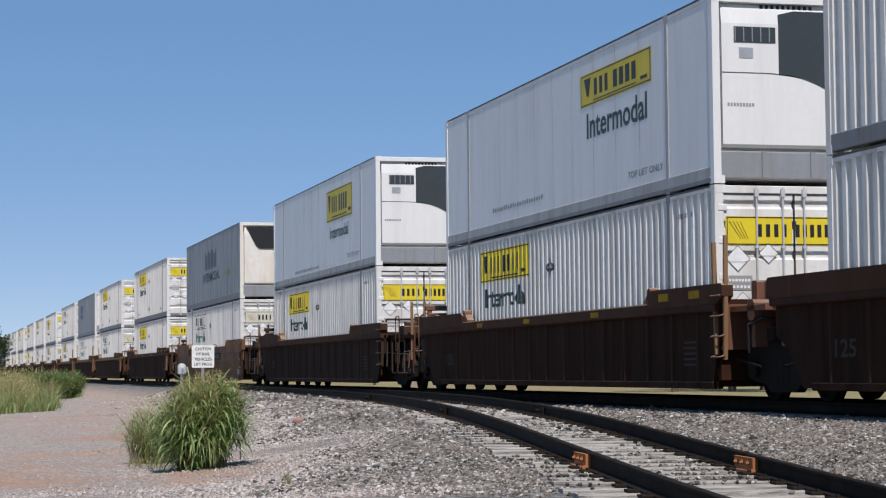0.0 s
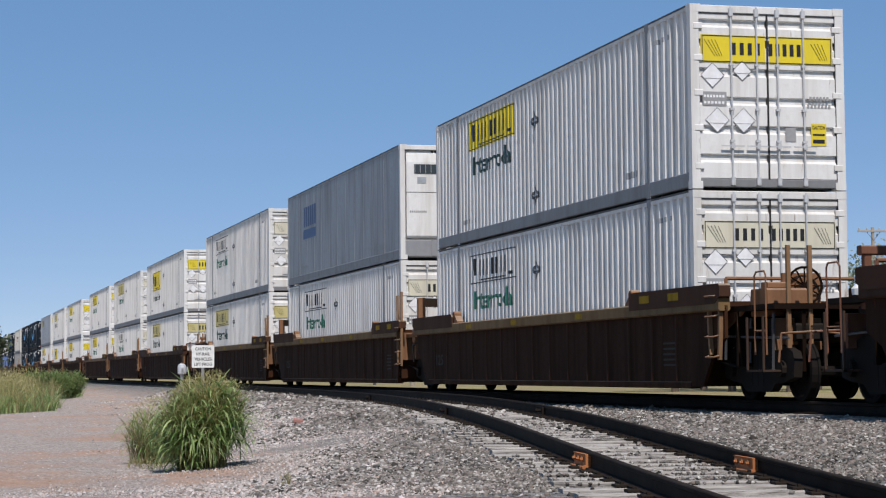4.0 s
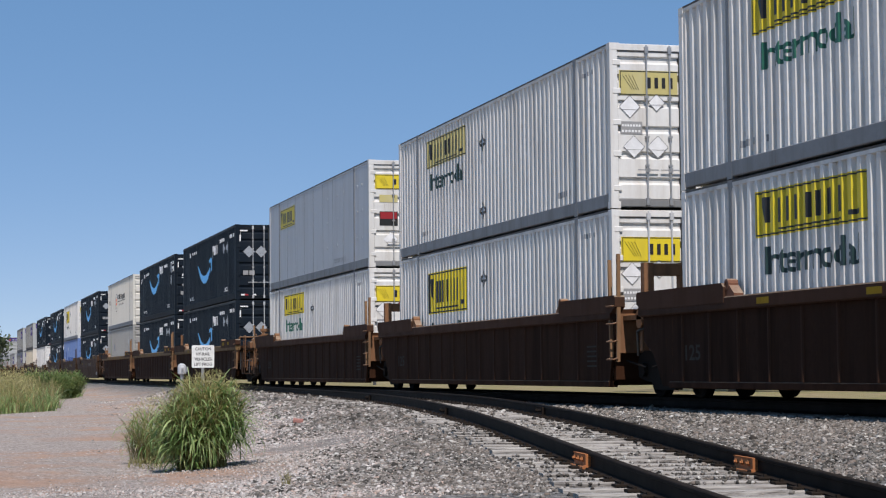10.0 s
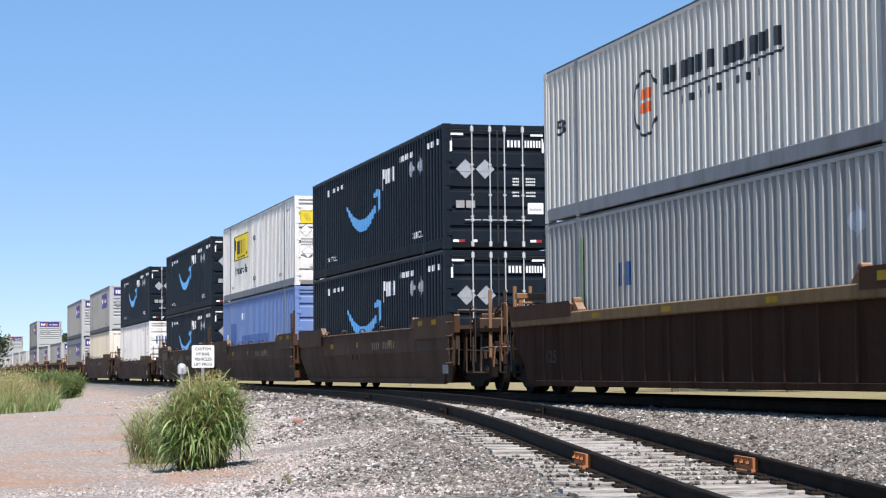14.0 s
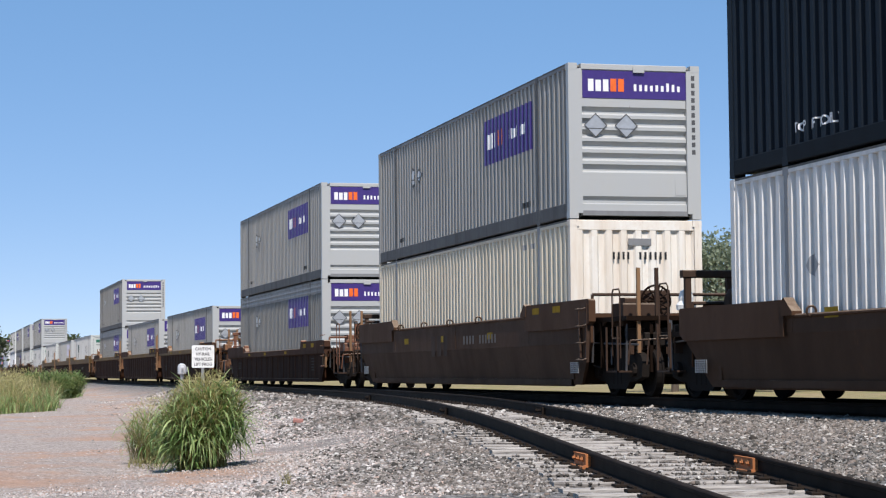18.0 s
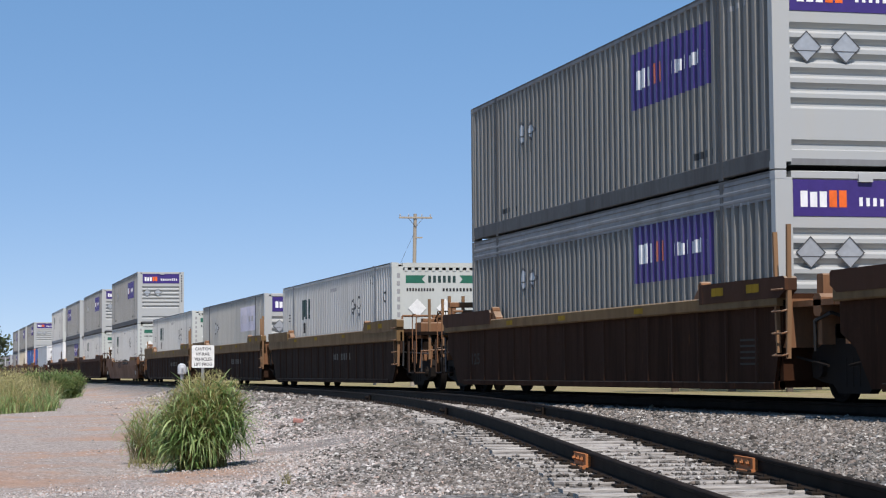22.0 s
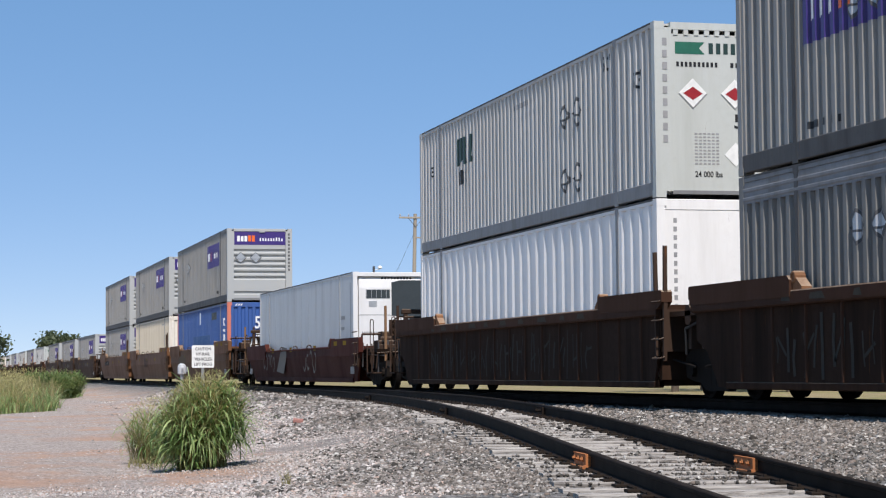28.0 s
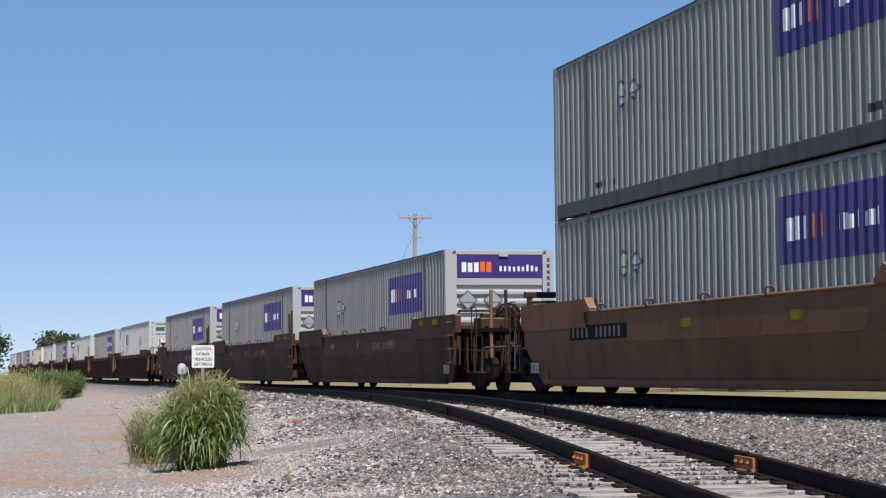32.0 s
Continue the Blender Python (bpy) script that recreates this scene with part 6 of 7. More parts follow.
# the train: front of the container at 13 s, style, couplers (front, rear), lower and upper load, painted marks
C, J = "coupler", "joint"
LOADS = {
    "yellow": lambda: white_corrugated("white corrugated container with yellow sign and banner"),
    "yellow_green": lambda: white_corrugated("white corrugated container with yellow sign, green word", word_ink=INK_GREEN, seed=2),
    "outline": lambda: white_corrugated("white corrugated container with faded outline sign, green word", None, BLACK, INK_GREEN, WHITE_WORN, BANNER_PALE, seed=3),
    "rusty": lambda: white_corrugated("white corrugated container with rust-stained doors", YELLOW_FADED, BLACK, INK_GREEN, WHITE_WORN, BANNER_PALE, seed=4),
    "faded": lambda: white_corrugated("white corrugated container with faded yellow sign", YELLOW_FADED, BLACK, INK_DARK, WHITE, YELLOW_FADED, seed=6),
    "big": lambda: white_corrugated("white corrugated container with large square yellow sign", YELLOW, BLACK, INK_DARK, WHITE, YELLOW, True, 5),
    "reefer": lambda: smooth_reefer("smooth white refrigerated container with yellow sign", REEFER_WHITE, REEFER_WHITE),
    "reefer_big": lambda: smooth_reefer("smooth white refrigerated container with large yellow sign", REEFER_WHITE, REEFER_WHITE, False, "carrier_big"),
    "reefer_dark": lambda: smooth_reefer("dirty grey refrigerated container with black hood", REEFER_GREY, STAINED, True, "dark"),
    "grey_smooth": lambda: smooth_reefer("smooth grey refrigerated container with blue lettering", REEFER_GREY, WHITE, False, "swoosh"),
    "reefer_plain": lambda: smooth_reefer("plain grey-white refrigerated container", REEFER_PALE, REEFER_WHITE, False, "plain"),
    "panel": lambda: panel_box("grey flat-panel container with riveted plates"),
    "navy": lambda: navy_box("dark navy container with bright blue arc"),
    "navy_high": lambda: navy_box("dark navy container with bright blue arc set high", 0.285),
    "station": lambda: station_box("off-white container with round black badge"),
    "grey": lambda: grey_corrugated("grey corrugated container with green streak"),
    "letter": lambda: letter_box("white corrugated container with blue letters on doors"),
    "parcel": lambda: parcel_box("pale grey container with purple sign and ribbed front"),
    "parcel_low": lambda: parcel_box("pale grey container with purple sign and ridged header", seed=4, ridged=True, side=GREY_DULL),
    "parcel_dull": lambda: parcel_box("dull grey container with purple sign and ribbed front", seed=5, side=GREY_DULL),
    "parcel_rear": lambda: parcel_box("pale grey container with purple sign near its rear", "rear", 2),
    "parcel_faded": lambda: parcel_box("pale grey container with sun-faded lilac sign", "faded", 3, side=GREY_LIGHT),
    "freight": lambda: freight_box("pale grey container with green marks, white front"),
    "freight_red": lambda: freight_box("pale grey container with green marks, red placards", True),
    "wide_ribbed": lambda: plain_box("white container with wide vertical ribs", COOL_WHITE, COOL_WHITE, "flat", WIDE_FOLDS),
    "cream": lambda: cream_box("cream corrugated container with rust streaks"),
    "blue": lambda: blue_box("blue corrugated container with salmon corner posts"),
    "blue_faded": lambda: blue_box("faded blue container with darker repainted patches", True),
}
TRAIN = [
    (299.94, RIB_BROWN, J, J, "yellow", "yellow", 0), (279.89, RIB_BROWN, J, C, "yellow", "reefer", 0), (256.34, RIB_DARK, C, C, "yellow", "reefer_big", 0),
    (232.59, SMOOTH_BROWN, C, C, "outline", "reefer_dark", 0), (208.73, RIB_BROWN, C, C, "yellow", "yellow", 0), (184.85, RIB_TAN, C, J, "outline", "yellow", 0),
    (165.02, RIB_TAN, J, J, "outline", "grey_smooth", 0), (145.01, RIB_TAN, J, C, "faded", "outline", 0), (121.32, RIB_BROWN, C, J, "faded", "big", 0),
    (101.87, RIB_BROWN, J, J, "outline", "rusty", 0), (82.25, RIB_TAN, J, C, "yellow_green", "yellow_green", 0), (58.2, RIB_BROWN, C, J, "yellow", "yellow_green", 0),
    (38.72, RIB_UMBER, J, J, "big", "faded", 0), (19.01, RIB_UMBER, J, C, "yellow_green", "panel", 0), (-5.05, RIB_TAN, C, J, "navy", "navy", 0),
    (-24.64, RIB_TAN, J, J, "navy", "navy_high", 0), (-44.57, RIB_TAN, J, C, "grey", "station", 0), (-68.51, SMOOTH_DULL, C, J, "navy", "navy", 0),
    (-87.8, SMOOTH_DULL, J, J, "blue_faded", "big", 0), (-107.43, SMOOTH_DULL, J, C, "navy", "navy", 1), (-131.56, SMOOTH_DULL, C, C, "letter", "navy", 0),
    (-155.36, SMOOTH_DULL, C, C, "cream", "parcel", 0), (-179.39, RIB_BROWN, C, C, "parcel_low", "parcel", 0), (-203.21, RIB_TAN, C, J, "parcel", "", 5),
    (-222.99, RIB_TAN, J, J, "parcel", "", 5), (-242.82, RIB_TAN, J, C, "parcel_low", "parcel_dull", 5), (-266.8, RIB_WIDE, C, J, "freight", "", 0),
    (-286.77, RIB_WIDE, J, J, "parcel_faded", "", 0), (-306.54, RIB_WIDE, J, C, "freight", "", 0), (-330.42, SMOOTH_BROWN, C, C, "freight", "parcel", 0),
    (-354.01, RIB_DARK, C, J, "freight", "parcel", 0), (-374.13, RIB_DARK, J, J, "parcel_low", "parcel_rear", 2), (-393.71, RIB_DARK, J, C, "wide_ribbed", "freight_red", 2),
    (-417.76, SMOOTH_RED, C, C, "reefer_plain", "", 3), (-441.88, SMOOTH_BROWN, C, J, "blue", "parcel", 4), (-461.48, SMOOTH_BROWN, J, J, "cream", "parcel", 7),
    (-481.19, SMOOTH_BROWN, J, C, "parcel", "parcel", 6), (-505.66, SMOOTH_DULL, C, J, "parcel", "", 0), (-525.43, SMOOTH_DULL, J, J, "parcel", "", 0),
    (-545.0, SMOOTH_DULL, J, C, "parcel", "", 0), (-568.86, RIB_BROWN, C, J, "freight", "", 0), (-588.5, RIB_BROWN, J, J, "parcel", "", 0),
    (-608.2, RIB_BROWN, J, C, "freight", "", 0), (-632.1, RIB_BROWN, C, J, "parcel", "", 0), (-651.8, RIB_BROWN, J, J, "freight", "", 0),
    (-671.4, RIB_BROWN, J, C, "cream", "", 0), (-695.3, RIB_TAN, C, J, "parcel", "", 0), (-715.0, RIB_TAN, J, J, "parcel", "", 0), (-734.6, RIB_TAN, J, C, "freight", "", 0),
]
LOW_SILL = {-179.39, -131.56, -330.42, -417.76}
LOWER_Z, UPPER_Z = 0.35, 3.265


def travelled(t):
    """How far the train has come at t seconds, from where it is at 13 s."""
    u = t - 13.0
    return -0.08 + 23.9325 * u + 0.0179 * u * u


made_cars, made_boxes, MOVERS = {}, {}, []


SMALL_PARTS = {"hinge", "handle", "number", "data_lines", "data_plate", "placard", "placard_rim", "placard_edge", "rung", "lashing_ring", "size_mark", "note", "weight_mark", "reflector",
               "valve_block", "gusset", "air_hose", "pipework", "brake_rod", "spokes", "hub", "cover_plate", "weld_seam", "uncoupling_lever", "step", "grab_rail", "vent_cap", "load_figure"}


def stand(made, key, build, x, z):
    """The first of a kind is built, the next are copies of it."""
    m = pose(x + travelled(0.0), TRACK_Y, z)
    if key in made:
        ob = copy_thing(made[key], m)
        if x < -600:
            for o in [o for o in ob.children_recursive if o.name.split(".")[0] in SMALL_PARTS]:
                bpy.data.objects.remove(o)
    else:
        ob = made[key] = build()
        ob.matrix_basis = m
    MOVERS.append((ob, x, z))


for front_x, style, fr, re, low_load, up_load, art in TRAIN:
    x = front_x - HALF
    sunk = front_x in LOW_SILL
    stand(made_cars, (id(style), fr, re, sunk, art), lambda: well_car(LABELS[id(style)], style, fr, re, sunk, art), x, 0.0)
    stand(made_boxes, low_load, LOADS[low_load], x, LOWER_Z)
    if up_load:
        stand(made_boxes, up_load, LOADS[up_load], x, UPPER_Z)

# ---------------------------------------------------------------- ties, plates and ballast
def build_ties():
    r = random.Random(5)
    shapes = []
    for k in range(4):
        f = Form().box(-0.115 - 0.006 * k, 0.115, -1.3, 1.3, -0.16, 0.0, 0.014)
        shapes.append(f.mesh("tie", TIE))
    plate = Form().box(-0.09, 0.09, -0.17, 0.17, -0.004, 0.02, 0.005).box(-0.05, -0.02, 0.085, 0.115, 0.0, 0.045).box(0.02, 0.05, -0.115, -0.085, 0.0, 0.045).mesh("tie_plate", RAIL)
    x = -64.0
    while x < -5.0:
        c, turn = siding_point(x, 0.75)
        m = Matrix.Translation(c + Vector((0, 0, -0.178 - r.random() * 0.012))) @ Matrix.Rotation(turn + r.uniform(-0.02, 0.02), 4, "Z") @ Matrix.Rotation(r.uniform(-0.01, 0.01), 4, "X")
        t = part("tie", r.choice(shapes), TIE, siding, at=m @ Matrix.Translation((0, r.uniform(-0.06, 0.06), 0)))
        for off in (0.035, 1.47):
            p, turn2 = siding_point(x, off)
            part("tie_plate", plate, RAIL, siding, at=Matrix.Translation(p + Vector((0, 0, -0.176))) @ Matrix.Rotation(turn2, 4, "Z"))
        x += 0.53


build_ties()


def scatter_stones(name, label, xs, ys, sizes, lift, material, seed):
    """Loose angular stones: eight jittered corners each."""
    g = np.random.default_rng(seed)
    n = len(xs)
    zs = ground_z(xs, ys) + lift
    base = np.array([(x, y, z) for x in (-1, 1) for y in (-1, 1) for z in (-1, 1)], float)
    v = base[None] * g.uniform(0.4, 1.0, (n, 8, 3)) * g.uniform(0.45, 1.6, (n, 1, 3)) * sizes[:, None, None]
    q = g.normal(size=(n, 4))
    q /= np.linalg.norm(q, axis=1, keepdims=True)
    a, b, c, d = q.T
    rot = np.stack([np.stack([1 - 2 * (c * c + d * d), 2 * (b * c - a * d), 2 * (b * d + a * c)], -1),
                    np.stack([2 * (b * c + a * d), 1 - 2 * (b * b + d * d), 2 * (c * d - a * b)], -1),
                    np.stack([2 * (b * d - a * c), 2 * (c * d + a * b), 1 - 2 * (b * b + c * c)], -1)], 1)
    v = np.einsum("nij,nkj->nki", rot, v)
    v[:, :, 2] *= 0.8
    v += np.stack([xs, ys, zs + sizes * g.uniform(-0.25, 0.45, n)], -1)[:, None]
    quad = np.array([(0, 1, 3, 2), (4, 6, 7, 5), (0, 4, 5, 1), (2, 3, 7, 6), (0, 2, 6, 4), (1, 5, 7, 3)])
    faces = (np.arange(n)[:, None, None] * 8 + quad[None]).reshape(-1)
    me = bpy.data.meshes.new(name)
    me.vertices.add(n * 8)
    me.vertices.foreach_set("co", v.reshape(-1).astype(np.float32))
    me.loops.add(n * 24)
    me.loops.foreach_set("vertex_index", faces.astype(np.int32))
    me.polygons.add(n * 6)
    me.polygons.foreach_set("loop_start", np.arange(0, n * 24, 4, dtype=np.int32))
    me.update(calc_edges=True)
    me.materials.append(material)
    return tagged(new(name, me), label, "gravel", kind="stuff")


def ballast():
    g = np.random.default_rng(11)
    px, py, ps, pz = ([], []), ([], []), ([], []), ([], [])
    for x0, x1, dens, size in ((-17, -7, 60, 0.02), (-24, -17, 1500, 0.0152), (-31, -24, 1150, 0.0172), (-46, -31, 480, 0.0228), (-85, -46, 100, 0.037)):
        lo, hi = (-11.5 if x0 > -32 else -9.0), 0.6
        n = int((x1 - x0) * (hi - lo) * dens)
        x, y = g.uniform(x0, x1, n), g.uniform(lo, hi, n)
        near = (y < -11.0 - 0.55 * x) & (y > -11.9 - 0.02 * x)
        x, y = x[near], y[near]
        n = len(x)
        s = near_rail(x) - y
        wob = 0.9 * np.sin(x * 0.55) + 0.7 * np.sin(x * 1.3 + 1.0) + 0.5 * np.sin(y * 2.1 + x)
        thin = np.clip((s - 2.0 - wob) / 2.6, 0, 1)
        keep = g.random(n) > thin * 0.985
        across = y - near_rail(x)
        on_tie = (np.abs(((x + 64.0 + 0.115 + 0.2 * across) / 0.53) % 1.0 - 0.25) < 0.24) & (across > -0.5) & (across < 2.0)
        patch = np.sin(x * 0.8 + 0.4) + 0.6 * np.sin(x * 2.1 + y * 1.7)
        keep &= ~(on_tie & (g.random(n) < 0.9 + 0.1 * np.clip(patch, -1, 1)))
        for off in (0.03, 1.47):
            keep &= np.abs(across - off * 1.02) > 0.075
        pale = g.random(n) < np.clip((s - 0.9 - 0.5 * wob) / 1.9, 0, 1)
        size_all = size * np.exp(g.normal(0, 0.27, n)) * (1 - 0.55 * thin) * np.where(pale, 0.8, 1.0)
        for k, pick in enumerate((keep & ~pale, keep & pale)):
            px[k].append(x[pick]), py[k].append(y[pick]), ps[k].append(size_all[pick]), pz[k].append(np.where(on_tie, 0.036, 0.0)[pick])
    for k, (name, label, mat) in enumerate((("ballast", "loose grey crushed-stone ballast along the tracks", STONE), ("gravel", "pale tan gravel between the track and the road", GRAVEL))):
        scatter_stones(name, label, np.concatenate(px[k]), np.concatenate(py[k]), np.concatenate(ps[k]), np.concatenate(pz[k]), mat, 12 + k)


ballast()

# ---------------------------------------------------------------- plants


def blades(name, n, place, length, width, lean, material, seed, parent=None, segs=5, droop=1.0):
    """n arching grass blades. place(rng, n) gives the roots."""
    g = np.random.default_rng(seed)
    root = place(g, n)
    ang = g.uniform(0, math.tau, n) if lean[2] is None else lean[2](g, root)
    L = g.uniform(length[0], length[1], n) * (0.82 + 0.18 * np.sin(root[:, 0] * 1.7 + 2.0 * np.sin(root[:, 1] * 1.3)))
    W = g.uniform(width[0], width[1], n)
    k = g.uniform(lean[0], lean[1], n)
    u = np.linspace(0, 1, segs + 1)[None]
    out = L[:, None] * (k[:, None] * u ** 1.3 + 0.25 * droop * k[:, None] * u ** 3)
    up = L[:, None] * (u - (0.25 + 0.75 * k[:, None]) * droop * 0.62 * u ** 2.6)
    dx, dy = np.cos(ang)[:, None], np.sin(ang)[:, None]
    cx, cy, cz = root[:, :1] + dx * out, root[:, 1:2] + dy * out, root[:, 2:3] + up
    wob = g.uniform(-0.6, 0.6, (n, 1))
    sx, sy = -np.sin(ang[:, None] + wob), np.cos(ang[:, None] + wob)
    half = W[:, None] * (1 - u ** 2.2) * 0.5 + 0.0008
    a = np.stack([cx - sx * half, cy - sy * half, cz], -1)
    b = np.stack([cx + sx * half, cy + sy * half, cz], -1)
    v = np.stack([a, b], 2).reshape(-1, 3)
    j = np.arange(segs) * 2
    quad = np.stack([j, j + 1, j + 3, j + 2], -1)
    faces = (np.arange(n)[:, None, None] * (segs + 1) * 2 + quad[None]).reshape(-1)
    m = n * segs
    me = bpy.data.meshes.new(name)
    me.vertices.add(len(v))
    me.vertices.foreach_set("co", v.reshape(-1).astype(np.float32))
    me.loops.add(m * 4)
    me.loops.foreach_set("vertex_index", faces.astype(np.int32))
    me.polygons.add(m)
    me.polygons.foreach_set("loop_start", np.arange(0, m * 4, 4, dtype=np.int32))
    me.update(calc_edges=True)
    me.materials.append(material)
    ob = new(name, me)
    ob.parent = parent
    return ob


def around(cx, cy, r):
    def place(g, n):
        a, d = g.uniform(0, math.tau, n), r * np.sqrt(g.random(n))
        x, y = cx + d * np.cos(a), cy + d * np.sin(a)
        return np.stack([x, y, ground_z(x, y) - 0.01], -1)
    return place


def outward(cx, cy):
    return lambda g, root: np.arctan2(root[:, 1] - cy, root[:, 0] - cx) + g.normal(0, 0.8, len(root))


def leaves(name, n, centre, spread, length, width, material, seed, parent, segs=7, low=0.0):
    """Broad grass leaves that leave their stems at all heights, rise a little and arch over."""
    g = np.random.default_rng(seed)
    a = g.uniform(0, math.tau, n)
    h = low + (1 - low) * g.random(n) ** 0.9
    rad = np.sqrt(g.random(n)) * (0.2 + 0.65 * np.sin(2.2 * h))
    x, y = centre[0] + spread[0] * rad * np.cos(a), centre[1] + spread[1] * rad * np.sin(a)
    z = ground_z(x, y) + spread[2] * h * (1 - 0.35 * rad ** 2)
    ang = a + g.normal(0, 1.3, n)
    rise = g.uniform(0.2, 1.4, n)
    sag = g.uniform(0.6, 3.0, n)
    L, W = g.uniform(*length, n), width[0] + (width[1] - width[0]) * g.random(n) ** 2
    step = L / segs
    px, py, pz = x.copy(), y.copy(), z.copy()
    twist = ang + math.pi / 2 + g.normal(0, 0.35, n)
    rows = []
    for k in range(segs + 1):
        u = k / segs
        half = W * 0.5 * (min(1.0, 0.45 + 2.2 * u) * (1 - u ** 2.4)) + 0.0006
        for s in (-1, 1):
            rows.append(np.stack([px + s * half * np.cos(twist), py + s * half * np.sin(twist), pz], -1))
        e = rise - sag * u
        px, py, pz = px + step * np.cos(e) * np.cos(ang), py + step * np.cos(e) * np.sin(ang), pz + step * np.sin(e)
    v = np.stack(rows, 1)
    v[..., 2] = np.maximum(v[..., 2], ground_z(v[..., 0], v[..., 1]) + 0.012)
    j = np.arange(segs) * 2
    quad = np.stack([j, j + 1, j + 3, j + 2], -1)
    faces = (np.arange(n)[:, None, None] * (segs + 1) * 2 + quad[None]).reshape(-1, 4)
    me = bpy.data.meshes.new(name)
    me.from_pydata(v.reshape(-1, 3).tolist(), [], faces.tolist())
    me.materials.append(material)
    ob = new(name, me)
    ob.parent = parent
    return ob


clump = thing("grass_clump", "tall green grass clump with straw seed heads beside the road", "grass clump")
BX, BY = -22.8, -8.53
LX, LY = -24.9, -8.80
leaves("leaf_tuft", 1000, (BX + 0.02, BY - 0.04), (0.40, 0.38, 0.62), (0.22, 0.5), (0.012, 0.044), BLADE, 21, clump)
leaves("leaf_tuft", 1100, (BX, BY + 0.08), (0.50, 0.50, 0.88), (0.22, 0.48), (0.012, 0.042), BLADE, 22, clump, low=0.2)
leaves("leaf_tuft", 260, (BX + 0.1, BY + 0.16), (0.40, 0.46, 0.70), (0.32, 0.6), (0.010, 0.024), BLADE, 20, clump, low=0.3)
leaves("leaf_tuft", 480, (LX, LY), (0.44, 0.32, 0.58), (0.2, 0.42), (0.006, 0.020), BLADE, 23, clump)
leaves("dry_leaf_tuft", 260, (LX, LY), (0.46, 0.34, 0.58), (0.2, 0.42), (0.006, 0.016), BLADE_DRY, 30, clump)
leaves("dry_leaf_tuft", 360, (BX, BY + 0.05), (0.55, 0.50, 0.85), (0.22, 0.46), (0.008, 0.02), BLADE_DRY, 27, clump, low=0.15)
blades("seed_stalk_tuft", 480, around(BX, BY + 0.05, 0.28), (0.85, 1.22), (0.004, 0.009), (0.08, 0.5, outward(BX, BY)), BLADE_DRY, 24, clump, 5, 0.5)
blades("seed_stalk_tuft", 280, around(LX, LY, 0.28), (0.5, 0.84), (0.004, 0.008), (0.1, 0.6, outward(LX, LY)), BLADE_DRY, 25, clump, 5, 0.6)
leaves("seed_head_tuft", 2000, (BX, BY + 0.06), (0.54, 0.48, 1.06), (0.03, 0.12), (0.004, 0.012), SEED, 28, clump, 3)
leaves("seed_head_tuft", 3000, (BX, BY + 0.10), (0.54, 0.52, 1.10), (0.03, 0.11), (0.004, 0.012), SEED, 19, clump, 3, 0.6)
leaves("seed_head_tuft", 1300, (LX, LY), (0.48, 0.36, 0.82), (0.03, 0.09), (0.004, 0.011), SEED, 29, clump, 3, 0.3)
blades("dry_litter", 90, around(LX + 0.9, LY - 0.05, 0.35), (0.2, 0.45), (0.005, 0.009), (0.9, 1.0, None), BLADE_DRY, 26, clump, 4)
for o in clump.children:
    o["kind"] = "stuff"


road_edge = smooth_table([-150, -125, -93, -91, -87.5, -75, -60, -58, -56], [-2.4, -4.2, -5.0, -5.4, -6.5, -7.4, -8.3, -9.0, -10.5])


def roadside(x0, x1, depth):
    """Roots along the far edge of the road."""
    def place(g, n):
        x = g.uniform(x0, x1, n)
        y = road_edge(x) + 0.12 * np.sin(x * 2.9) - depth * g.random(n) ** 1.2
        return np.stack([x, y, ground_z(x, y)], -1)
    return place


tagged(blades("tall_grass", 7000, roadside(-100, -57, 4.0), (0.5, 1.25), (0.016, 0.036), (0.15, 0.85, None), BLADE, 31, None, 4), "tall green roadside grass", "grass", kind="stuff")
tagged(blades("dry_grass", 9000, roadside(-125, -57, 4.5), (0.85, 1.5), (0.008, 0.018), (0.08, 0.55, None), BLADE_DRY, 32, None, 4, 0.7), "straw-coloured seed stalks above the roadside grass", "grass", kind="stuff")
shrub = thing("shrub", "dark green leafy weed bush at the road edge", "bush")
for k, (sx, sy, sr, sn) in enumerate(((-89.5, -6.1, 1.0, 1500), (-91.0, -5.3, 0.9, 1300), (-88.8, -7.0, 0.8, 900))):
    leaves("leafage", sn, (sx, sy), (sr, sr, 1.15), (0.15, 0.4), (0.03, 0.08), BUSH_LEAF, 33 + 7 * k, shrub, 4)["kind"] = "stuff"


seed_mist = thing("seed_heads", "straw seed heads over the roadside grass", "grass", kind="stuff")
for k, (c, sp, n) in enumerate((((-59.2, -9.1), (1.7, 0.9, 1.15), 2200), ((-91.0, -6.6), (3.0, 2.3, 1.4), 3200), ((-73.0, -9.2), (11.0, 1.5, 1.3), 4200), ((-80.0, -8.2), (6.0, 1.2, 1.35), 2200))):
    leaves("seed_tuft", n, c, sp, (0.06, 0.2), (0.008, 0.022), SEED, 70 + k, seed_mist, 3)["kind"] = "stuff"


def field_roots(x0, x1, y0, y1):
    def place(g, n):
        x, y = g.uniform(x0, x1, n), g.uniform(y0, y1, n)
        return np.stack([x, y, ground_z(x, y)], -1)
    return place


tagged(blades("field_grass", 9000, field_roots(-150, -24, 5.4, 13), (0.15, 0.42), (0.012, 0.03), (0.1, 0.6, None), FIELD_BLADE, 34, None, 3), "dry yellow grass beyond the line", "grass", kind="stuff")
tagged(blades("weeds", 2600, field_roots(-95, -24, 5.6, 12), (0.15, 0.38), (0.015, 0.03), (0.1, 0.7, None), BUSH_LEAF, 35, None, 3), "low green weeds in the dry grass", "grass", kind="stuff")


